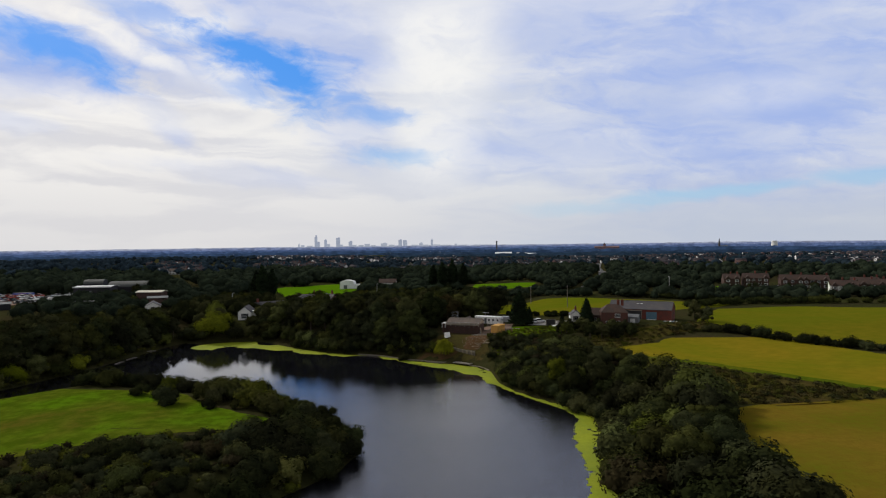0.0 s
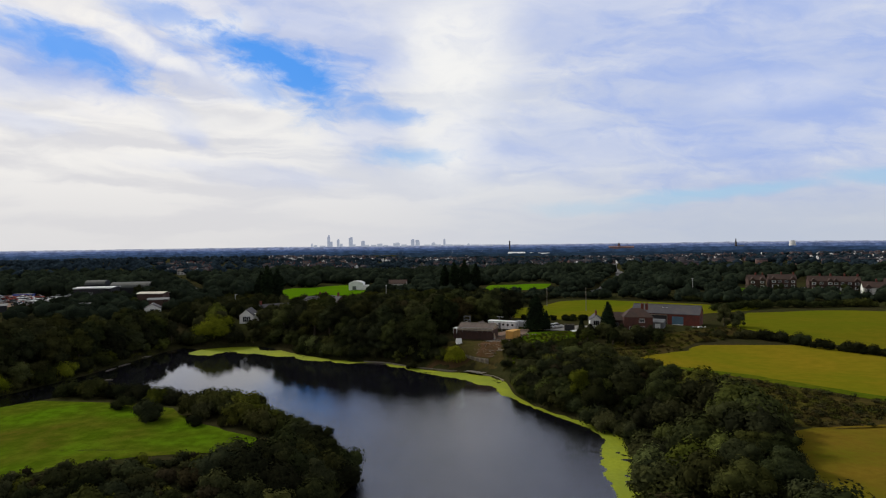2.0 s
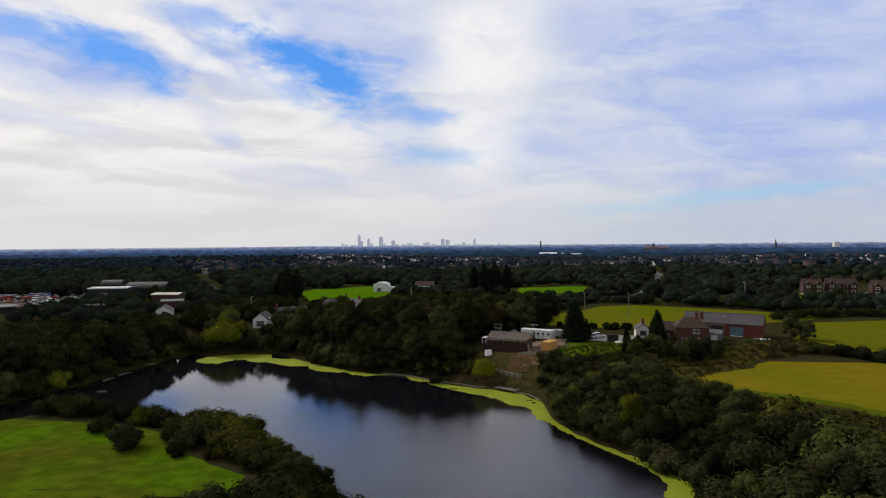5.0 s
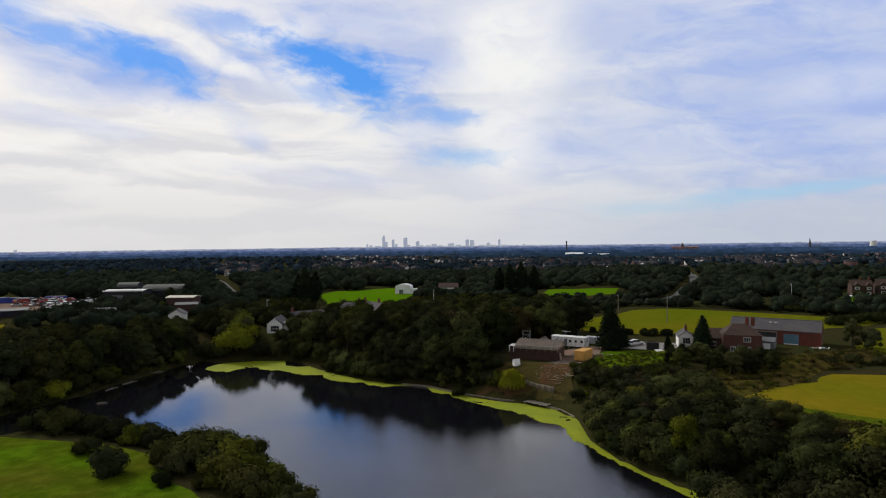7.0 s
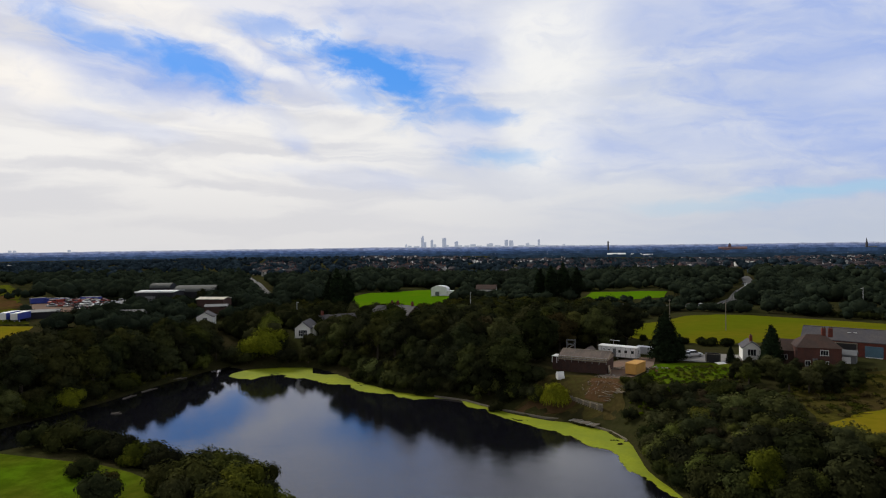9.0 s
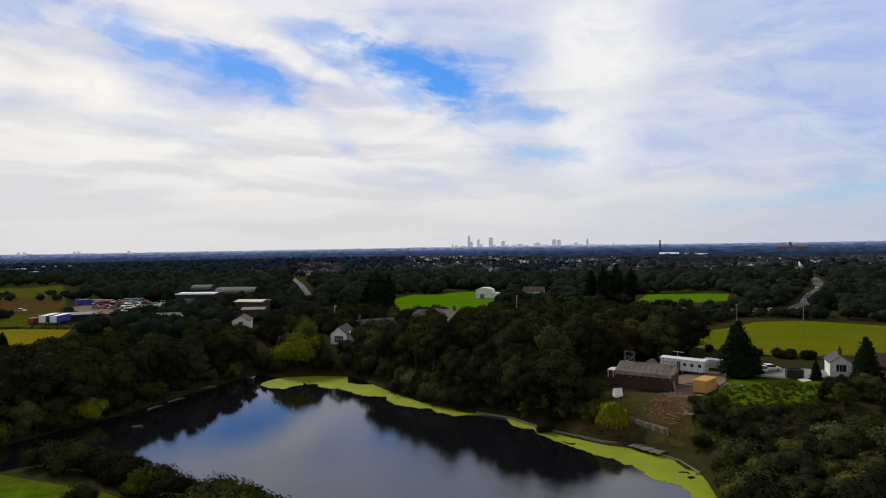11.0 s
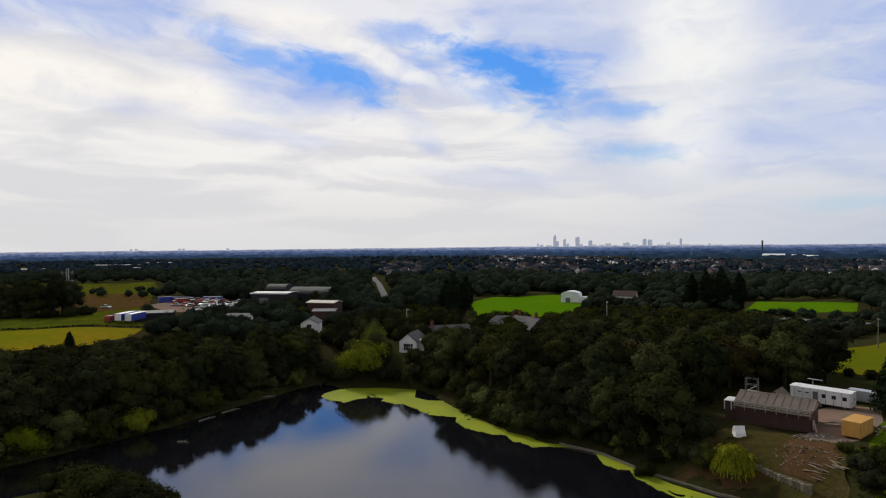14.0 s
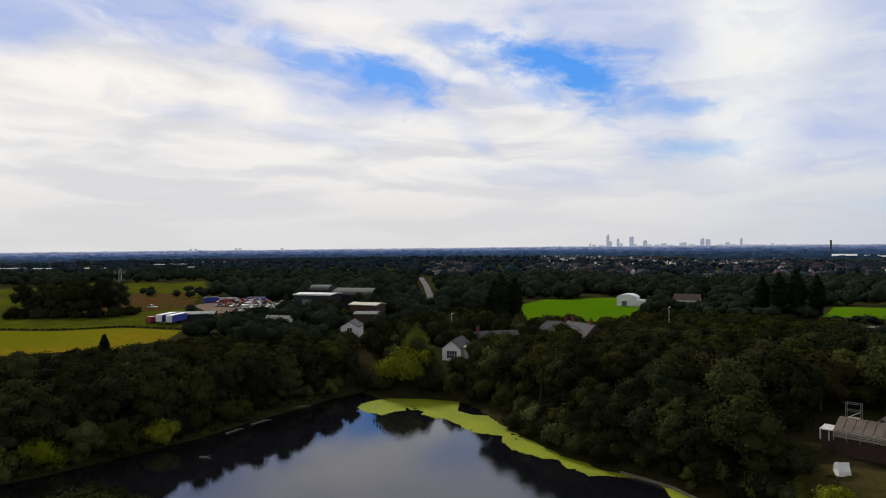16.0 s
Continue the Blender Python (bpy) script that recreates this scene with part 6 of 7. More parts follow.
for sx, sy, lx, ly in ((0, -1.1, 3.0, 0.12), (0, 1.1, 3.0, 0.12), (-1.44, 0, 0.12, 2.1), (1.44, 0, 0.12, 2.1)):
    part("side_panel", box(sx, sy, 0.95, lx, ly, 1.9, 0.01), M["black"], trough)
for sx in (-1.5, 1.5):
    part("corner_post", box(sx, -1.18, 1.0, 0.2, 0.14, 2.1, 0.01), M["wood_old"], trough)
part("rim_board", box(0, -1.18, 1.95, 3.2, 0.1, 0.14, 0.01), M["wood_old"], trough)
slab = thing("loose_white_board", 33.2, 202.2, ground_at(33.2, 202.2) + 0.15, 30, "white sheet panel lying on the grass", "panel")
part("board", box(0, 0, 0.05, 2.4, 1.2, 0.05, 0.01), M["sheet_white"], slab).rotation_euler = (0.25, 0, 0)
for k, (x, y) in enumerate(((70.5, 201.5), (71.6, 200.9), (72.4, 201.6), (69.6, 200.8))):
    heap("farm_clutter", x, y, 30 + k, 6, 0.8, 0.5, ["sheet_white", "wood", "teal", "concrete"], "small pile of farm clutter on the grass", "clutter")


# ---- lodge and houses behind the wood ----
lodge = B("lodge", -80.9, 240.0, 6.3, 97, 9.0, 4.9, 3.0, 5.0, M["render_white"], M["slate"], "white gabled lodge with a large many-paned window", over=0.25)
w = add_window(lodge, FACE["L"](9.0, 4.9), 0.1, 1.55, 2.7, 1.9, M["white_paint"], 3, 2)
part("annex", box(-1.2, -3.0, 1.5, 1.6, 1.4, 3.6, 0.02), M["render_white"], lodge)
B("long_house", -76.0, 254.5, 6.4, 38, 12.0, 7.0, 3.0, 5.2, M["render_white"], M["slate"], "long white house with a grey slate roof", chimneys=[(-5.0, 0.0)], windows=[("F", -3, 1.7, 1.4, 1.1, 1), ("F", 1, 1.7, 1.4, 1.1, 1)])
B("brick_villa", -63.5, 268.5, 7.0, 8, 9.0, 7.5, 4.2, 6.4, M["brick"], M["slate"], "brick house with a grey slate roof among trees", windows=[("F", -2, 2.9, 1.6, 1.0, 1), ("F", 2, 2.9, 1.2, 1.0, 1)], chimneys=[(3.2, 0.0)], hip=2.5)
B("slate_house", -54.0, 262.0, 7.0, -35, 10.5, 7.5, 4.2, 7.0, M["brick_dark"], M["slate"], "brown brick house with a broad slate roof", chimneys=[(-3.6, 0.0), (3.8, 0.0)])


def arched_hall(name, x, y, z, rot, L, Wd, eave, rise, wall, roof, label, category):
    ob = thing(name, x, y, z, rot, label, category)
    arc = [(Wd / 2 * math.cos(a), eave + rise * math.sin(a)) for a in np.linspace(0, math.pi, 13)]
    part("wall", prism([(-Wd / 2, -0.8), (Wd / 2, -0.8)] + arc, -L / 2, L / 2), wall, ob)
    out = [(q[0] * 1.02, q[1] + 0.12) for q in arc]
    part("roof", prism(arc + out[::-1], -L / 2 - 0.15, L / 2 + 0.15), roof, ob)
    return ob


hall = arched_hall("sports_hall", -62.5, 381, 7.6, 88, 7.0, 8.6, 3.4, 1.7, M["sheet_white"], M["sheet_white"], "white sports hall with a low arched roof", "hall")
part("annex", box(-1.6, -5.8, 0.9, 4.4, 3.6, 3.8, 0.04), M["sheet_white"], hall)
part("doorway", box(-3.55, 1.0, 1.1, 0.08, 2.2, 2.2, 0.01), M["sheet_grey"], hall)
B("club_house", -38.5, 390, 7.6, -2, 10.5, 7, 2.9, 5.0, M["render_white"], M["tile_brown"], "low white club house with a brown roof", "club house", windows=[("F", -3, 1.5, 2.0, 1.0, 2), ("F", 2, 1.5, 2.0, 1.0, 2)])

# ---- breaker's yard and sheds ----
shed = B("steel_shed", -175.3, 303.5, 9.2, 9, 16.5, 11, 6.2, 6.6, M["sheet_dark"], M["sheet_white"], "dark steel shed with a white fascia", "shed")
part("fascia", box(0, -0.12, 6.3, 17.1, 0.2, 0.6, 0.02, m=FACE["F"](16.5, 11)), M["sheet_white"], shed, "white painted fascia")
part("shutter", box(-2, -0.06, 2.2, 4.5, 0.12, 4.4, 0.02, m=FACE["F"](16.5, 11)), M["sheet_grey"], shed)
arched_hall("arched_shed", -166, 319, 9.2, 12, 18, 13, 5.2, 2.6, M["sheet_dark"], M["sheet_mid"], "large grey arched shed behind trees", "shed")
arched_hall("small_arched_shed", -183, 317, 9.2, 12, 9, 8, 7.0, 1.9, M["sheet_dark"], M["sheet_mid"], "small grey arched shed", "shed")
B("low_shed", -141, 289, 9.0, 3, 11.5, 7.0, 4.6, 5.2, M["brick_dark"], M["sheet_cream"], "low shed with a cream sheet roof", "shed", over=0.3)
B("bungalow", -125.5, 257.0, 7.9, 112, 7.0, 5.6, 2.4, 4.0, M["render_white"], M["slate"], "white gabled bungalow with a slate roof", windows=[("L", 0, 1.5, 1.6, 1.2, 1)], over=0.3)
B("flat_outbuilding", -132, 275.5, 9.2, 20, 8.0, 6.0, 2.8, 3.4, M["brick_dark"], M["sheet_grey"], "low outbuilding with a pale grey sheet roof", "outbuilding")
B("grey_bungalow", -151, 252, 9.0, 15, 7.5, 5.5, 2.4, 3.8, M["render_white"], M["sheet_grey"], "small bungalow with a pale grey roof among trees")
B("open_shed", -192, 254.5, 9.0, 35, 14.0, 6.0, 2.6, 3.2, M["sheet_dark"], M["sheet_grey"], "long low shed with a pale grey roof", "shed")


def vehicle(kind, x, y, rot, mat, label, z=None, group=""):
    """A parked car or van with wheels and windows; its nose points along its own x."""
    ob = thing("van" if kind == "van" else "car", x, y, ground_at(x, y) + 0.08 if z is None else z, rot, label, "van" if kind == "van" else "car", group)
    if kind == "van":
        prof, cab = [(-2.5, 0.4), (2.5, 0.4), (2.5, 1.1), (1.9, 1.3), (1.3, 2.2), (-2.4, 2.25), (-2.5, 1.6)], [(1.25, 1.35), (1.82, 1.35), (1.25, 2.1)]
        wid, ax = 1.9, 1.55
    else:
        prof, cab = [(-2.1, 0.35), (2.1, 0.35), (2.15, 0.75), (1.1, 0.92), (-1.6, 0.95), (-2.1, 0.85)], [(-1.6, 0.93), (1.1, 0.9), (0.4, 1.42), (-1.0, 1.45)]
        wid, ax = 1.75, 1.3
    bm = prism([(px, pz) for px, pz in prof], -wid / 2, wid / 2)
    bmesh.ops.rotate(bm, verts=bm.verts[:], cent=(0, 0, 0), matrix=Matrix.Rotation(radians(90), 3, "Z"))
    for v in bm.verts:
        v.co.x = -v.co.x
    bmesh.ops.recalc_face_normals(bm, faces=bm.faces[:])
    bmesh.ops.bevel(bm, geom=bm.edges[:], offset=0.06, segments=1, affect="EDGES", clamp_overlap=True)
    part("body", bm, mat, ob)
    inset = 0.02 if kind == "van" else -0.08
    bm = prism(cab, -wid / 2 - inset, wid / 2 + inset)
    bmesh.ops.rotate(bm, verts=bm.verts[:], cent=(0, 0, 0), matrix=Matrix.Rotation(radians(90), 3, "Z"))
    for v in bm.verts:
        v.co.x = -v.co.x
    bmesh.ops.recalc_face_normals(bm, faces=bm.faces[:])
    part("glazing", bm, M["glass"], ob)
    if kind != "van":
        part("roof", box(-0.3, 0, 1.44, 1.35, 1.5, 0.06, 0.02), mat, ob)
    for sx in (-ax, ax):
        for sy in (-wid / 2 + 0.05, wid / 2 - 0.05):
            bm = bmesh.new()
            tube(bm, (sx, sy - 0.1, 0.32), (sx, sy + 0.1, 0.32), 0.32, 0.32, 12)
            wheel = part("wheel", bm, M["rubber"], ob)
            bm = bmesh.new()
            tube(bm, (sx, sy - 0.105, 0.32), (sx, sy + 0.105, 0.32), 0.19, 0.19, 10)
            part("rim", bm, M["steel"], wheel)
    return ob


first_cars = [vehicle("car", -196, 288, 20, M["red"], "scrapped red car in the breaker's yard", group="cars of the breaker's yard"),
              vehicle("car", -192, 291, 70, M["white_paint"], "scrapped white car in the breaker's yard", group="cars of the breaker's yard"),
              vehicle("car", -188, 287, 40, M["silver"], "scrapped silver car in the breaker's yard", group="cars of the breaker's yard"),
              vehicle("car", -200, 294, 10, M["black"], "scrapped black car in the breaker's yard", group="cars of the breaker's yard"),
              vehicle("van", -185, 292, 100, M["white_paint"], "scrapped white van in the breaker's yard", group="cars of the breaker's yard")]
rng = np.random.default_rng(9)
placed = [(-196, 288), (-192, 291), (-188, 287), (-200, 294), (-185, 292)]
for _ in range(1500):
    if len(placed) > 84:
        break
    x, y = rng.uniform(-226, -174), rng.uniform(279, 309)
    if y < 279 + 0.35 * abs(x + 190) or min(math.hypot(x - a, y - b) for a, b in placed) < 2.9 or (x < -203 and y < 296):
        continue
    placed.append((x, y))
    stack = rng.uniform() < 0.3
    pick = first_cars[int(rng.choice([0, 0, 1, 1, 2, 3, 4]))] if x > -206 else first_cars[int(rng.choice([0, 0, 0, 2, 3]))]
    z = ground_at(x, y) + 0.06
    turn = rng.uniform(0, 360)
    plant_copy(pick, pose(x, y, z, 0, 0, turn))
    if stack and pick is not first_cars[4]:
        plant_copy(first_cars[int(rng.choice([0, 1, 2]))], pose(x + 0.1, y, z + 1.44, 0, 0, turn + rng.uniform(-12, 12)))
first_cars_road = [("car", 57, 322, 25, M["white_paint"], "white car on the road behind the farm"), ("car", 52, 319.5, 30, M["black"], "dark car on the road behind the farm"),
                   ("car", -247, 280, 10, M["white_paint"], "white car parked on the rough heath"), ("car", 29.5, 212.5, 15, M["white_paint"], "white car parked on the concrete yard"),
                   ("car", 27.6, 210.4, 80, M["silver"], "silver car parked on the concrete yard"), ("van", 18.6, 211.6, -28, M["silver"], "silver van parked behind the white cabin"),
                   ("car", 160, 383, 10, M["white_paint"], "white car parked on the green"), ("car", 166, 368, 20, M["white_paint"], "white car parked in front of the houses"),
                   ("car", 104, 424, 75, M["white_paint"], "white car on the road"), ("car", 194, 362, 30, M["white_paint"], "white car parked by the terrace"), ("car", 201, 352, 15, M["silver"], "silver car parked by the terrace"),
                   ("car", 108, 441, 75, M["black"], "dark car on the road")]
for row in first_cars_road:
    vehicle(*row)


def steel_box(x, y, rot, L, mat, label, z=0.0, h=2.6):
    ob = thing("shipping_container", x, y, ground_at(x, y) + z, rot, label, "container", "containers of the yard")
    part("body", box(0, 0, h / 2, L, 2.44, h, 0.04), mat, ob)
    for k in range(int(L / 1.0)):
        part("rib", box(-L / 2 + 0.5 + k * 1.0, -1.24, h / 2, 0.4, 0.08, h - 0.3), mat, ob)
    part("roof", box(0, 0, h + 0.02, L - 0.1, 2.4, 0.05), M["sheet_grey"], ob)
    return ob


steel_box(-234, 309.5, 12, 12.0, M["blue"], "long blue shipping container with a grey top")
steel_box(-217, 312.0, 14, 9.0, M["blue"], "blue shipping container with a grey top", 0.0, 3.2)
steel_box(-223, 309, 20, 6.0, M["red"], "faded red steel shipping container")
steel_box(-214, 306.5, 5, 6.0, M["red"], "faded red shipping container")
steel_box(-229, 305, 35, 6.0, M["red"], "red shipping container standing askew")
steel_box(-240, 306, 60, 6.0, M["blue"], "dark blue shipping container standing askew")


def trailer(x, y, rot, mat, label):
    ob = thing("lorry_trailer", x, y, ground_at(x, y), rot, label, "trailer", "parked trailers")
    part("curtain_body", box(0, 0, 2.1, 9.0, 2.4, 2.3, 0.05), mat, ob)
    part("roof", box(0, 0, 3.28, 9.1, 2.45, 0.08, 0.02), M["sheet_white"], ob, "white trailer roof")
    part("bulkhead", box(-4.53, 0, 2.1, 0.08, 2.3, 2.2, 0.02), M["sheet_white"], ob, "white trailer headboard")
    part("chassis", box(0.2, 0, 0.86, 8.4, 1.1, 0.22), M["black"], ob)
    for sx in (1.4, 2.6, 3.8):
        for sy in (-1.0, 1.0):
            bm = bmesh.new()
            tube(bm, (sx, sy - 0.15, 0.5), (sx, sy + 0.15, 0.5), 0.5, 0.5, 12)
            part("wheel", bm, M["rubber"], ob)
    for sy in (-0.8, 0.8):
        part("landing_leg", box(-2.6, sy, 0.45, 0.14, 0.14, 0.9), M["steel"], ob)
    return ob


trailer(-192.6, 243.0, 108, M["blue"], "white and blue curtain-sided lorry trailer")
trailer(-189.2, 244.2, 108, M["blue"], "blue curtain-sided lorry trailer")
vehicle("van", -196, 240, 110, M["red"], "red van beside the parked trailers")


# ---- telecom mast, poles ----
mast = thing("telecom_mast", -347, 337, 10.6, 30, "grey lattice telecom mast with white panel aerials", "mast")
for sx, sy in ((-0.8, -0.6), (0.8, -0.6), (0, 0.9)):
    bm = bmesh.new()
    tube(bm, (sx, sy, -0.5), (sx * 0.8, sy * 0.8, 13), 0.12, 0.09, 6)
    part("leg", bm, M["steel"], mast)
for k in range(12):
    bm = bmesh.new()
    zz = 0.6 + k * 1.02
    tube(bm, (-0.78, -0.58, zz), (0.76, -0.57, zz + 1.0), 0.05, 0.05, 5)
    tube(bm, (0.78, -0.58, zz), (0, 0.85, zz + 1.0), 0.05, 0.05, 5)
    part("lattice_brace", bm, M["steel"], mast)
for zz in (5.8, 10.4):
    bm = bmesh.new()
    tube(bm, (-3.3, -0.8, zz), (3.3, -0.8, zz), 0.07, 0.07, 5)
    part("cross_arm", bm, M["steel"], mast)
    for sx in (-3.0, -0.4, 2.6):
        part("panel_aerial", box(sx - 0.35, -1.0, zz, 0.34, 0.2, 2.2, 0.04), M["sheet_grey"], mast)
        part("panel_aerial", box(sx + 0.45, -1.0, zz, 0.34, 0.2, 2.2, 0.04), M["sheet_grey"], mast)
for x, y, h, lab in ((36, 277, 8, "dark timber utility pole in the meadow"), (47, 250, 9, "dark timber utility pole in the meadow"), (108, 302, 9, "grey lamp post behind the hedge"), (-36, 300, 9, "grey lamp post among trees"), (-96, 268, 8, "grey lamp post among trees"), (-108.4, 196, 7.5, "thin bare dead trunk standing at the water's edge")):
    pole = thing("utility_pole" if "utility" in lab else ("lamp_post" if "lamp" in lab else "dead_trunk"), x, y, ground_at(x, y), x * 13 % 180, lab, "pole")
    bm = bmesh.new()
    thin = 0.6 if "dead" in lab else 1.0
    tube(bm, (0, 0, -0.5), (0, 0, h), 0.15 * thin, 0.10 * thin, 8)
    part("post", bm, M["steel"] if "lamp" in lab else M["wood_old"], pole)
    if "utility" in lab:
        part("cross_arm", box(0, 0, h - 0.4, 1.8, 0.12, 0.14, 0.01), M["wood_old"], pole)
    elif "lamp" in lab:
        part("lantern", box(0.35, 0, h - 0.05, 0.9, 0.28, 0.14, 0.03), M["sheet_white"], pole)

# ---- bleached logs lying along the shaded western shore ----
for x, y, x2, y2 in ((-102, 182, -101.4, 186), (-102, 188.6, -100.9, 193), (-113.8, 162.2, -113.4, 164.6), (-102.8, 200.6, -100.4, 205), (-96, 170.4, -93.9, 171)):
    L = math.hypot(x2 - x, y2 - y)
    log = thing("driftwood_log", (x + x2) / 2, (y + y2) / 2, max(0.04, ground_at((x + x2) / 2, (y + y2) / 2)), math.degrees(math.atan2(y2 - y, x2 - x)), "bleached fallen log lying at the lake's edge", "log", "logs along the lake's edge")
    bm = bmesh.new()
    tube(bm, (-L / 2, 0, 0.02), (0.1 * L, 0.12, 0.10), 0.17, 0.13, 7)
    tube(bm, (0.1 * L, 0.12, 0.10), (L / 2, -0.1, 0.03), 0.13, 0.06, 7)
    part("trunk", bm, M["wood_old"], log)
    bm = bmesh.new()
    tube(bm, (0.05 * L, 0.1, 0.1), (0.25 * L, 0.55, 0.35), 0.05, 0.02, 5)
    part("branch_stub", bm, M["wood_old"], log)

# ---- terrace of houses to the east ----
for k, (x, y, rot, L) in enumerate(((173, 376, -12, 9), (187, 374, -14, 14), (201, 360, -16, 12), (216, 362, -20, 14), (206, 321, -24, 12), (222, 322, -26, 12), (232, 342, -24, 13), (238, 312, -24, 12))):
    n = max(2, int(L / 3.4))
    rows = [("F", -L / 2 + (j + 0.5) * L / n, zz, 1.5, 1.2, 1) for j in range(n) for zz in (1.5, 4.1)]
    white = k == 4
    house = B("terrace_house", x, y, ground_at(x, y), rot, L, 7.5, 5.3, 7.9, M["render_white"] if white else M["brick_dark"], M["tile_brown"], "white-fronted semi-detached house with a brown tiled roof" if white else "red brick semi-detached house with white windows", windows=rows,
      doors=[("F", -L / 4 + 0.9, 0.95, 2.05, M["white_paint"]), ("F", L / 4 + 0.9, 0.95, 2.05, M["white_paint"])], chimneys=[(0, 0.0), (L / 2 - 0.7, 0.0)], group="houses along the green")
    for u in (-L / 2 + 2.0, L / 2 - 2.0):
        bay = part("bay", box(u, -0.5, 2.6, 2.3, 1.0, 5.0, 0.03, m=FACE["F"](L, 7.5)), M["brick_dark"], house)
        for zz in (1.5, 4.0):
            part("bay_window", box(u, -1.01, zz, 1.9, 0.06, 1.25, m=FACE["F"](L, 7.5)), M["white_paint"], bay, "white window frame")
            part("pane", box(u, -1.03, zz, 1.3, 0.06, 0.85, m=FACE["F"](L, 7.5)), M["glass"], bay, "dark window glass")
        part("gable_roof", prism([(-1.6, 5.1), (1.6, 5.1), (0, 6.9)], -0.2, 3.4), M["tile_brown"], house).matrix_basis = FACE["F"](L, 7.5) @ Matrix.Translation((u, -1.2, 0)) @ pose(0, 0, 0, 0, 0, 90)
for k, (x, y) in enumerate(((166, 366), (178, 362), (194, 350), (206, 345), (196, 312), (204, 309), (213, 307), (222, 304), (231, 302), (240, 300), (217, 349), (228, 330), (246, 303), (183, 366))):
    plant("oak_a" if k % 3 else "ash_b", x, y, 3.4 + (k * 5 % 4) * 0.6, 1.0, k * 71 % 360, "dark garden tree in front of the brick houses", "trees along the green")
B("filling_station", 101, 596, 6.0, 0, 12, 8, 3.6, 4.2, M["sheet_white"], M["blue"], "white and blue roadside building", "building")


# ---- distant suburb ----
M["far_wall"] = material("far_brick_walls", (0.150, 0.090, 0.085), 0.9, 0.3, 0.05, (0.115, 0.088, 0.095))
M["far_white"] = material("far_white_walls", (0.80, 0.79, 0.79), 0.9, 0.2, 0.05)
M["far_roof"] = material("far_slate_roofs", (0.030, 0.031, 0.043), 0.9, 0.3, 0.05, (0.046, 0.034, 0.037))


def suburb_house(wall, roof, label):
    ob = thing("suburb_house", 0, 0, 0, 0, label, "house", "houses of the distant suburb")
    part("wall", prism([(-3.6, -1.5), (3.6, -1.5), (3.6, 5.0), (0, 7.2), (-3.6, 5.0)], -5, 5), wall, ob)
    part("roof", prism([(-4.0, 4.76), (0, 7.2), (4.0, 4.76), (4.0, 4.95), (0, 7.4), (-4.0, 4.95)], -5.3, 5.3), roof, ob)
    part("chimney", box(3.6, 0, 7.6, 0.9, 0.7, 1.6), M["brick"], ob)
    for u in (-2.4, 2.4):
        for zz in (1.4, 3.9):
            part("window", box(u, -3.63, zz, 1.9, 0.1, 1.3), M["glass"], ob)
    return ob


kinds = [suburb_house(M["far_wall"], M["far_roof"], "distant red brick house with a brown roof"), suburb_house(M["far_white"], M["far_roof"], "distant white rendered house with a slate roof"),
         suburb_house(M["far_wall"], M["far_roof"], "distant brown brick house with a slate roof"), suburb_house(M["far_white"], M["tile_brown"], "distant white house with a brown tiled roof")]
rng = np.random.default_rng(55)
used, spots = set(), []
for outline, count in zip(HOUSES, (75, 34, 70, 46, 30)):
    xs, ys = [q[0] for q in outline], [q[1] for q in outline]
    made = 0
    for _ in range(count * 30):
        x, y = rng.uniform(min(xs), max(xs)), rng.uniform(min(ys), max(ys))
        if made >= count or not dist_to(outline, np.array([x]), np.array([y]))[1][0] or any(math.hypot(x - a, y - b) < 13 for a, b in spots) or not free_of(x, y, 4)[0]:
            continue
        spots.append((x, y))
        made += 1
        k = int(rng.choice([0, 2, 3, 1, 0, 1]))
        m = pose(x, y, ground_at(x, y), 0, 0, float(rng.choice([-20, 70, -15, 65, 0])) + rng.uniform(-6, 6)) @ Matrix.Scale(rng.uniform(0.72, 0.88), 4)
        if k in used:
            plant_copy(kinds[k], m)
        else:
            used.add(k)
            kinds[k].matrix_basis = m


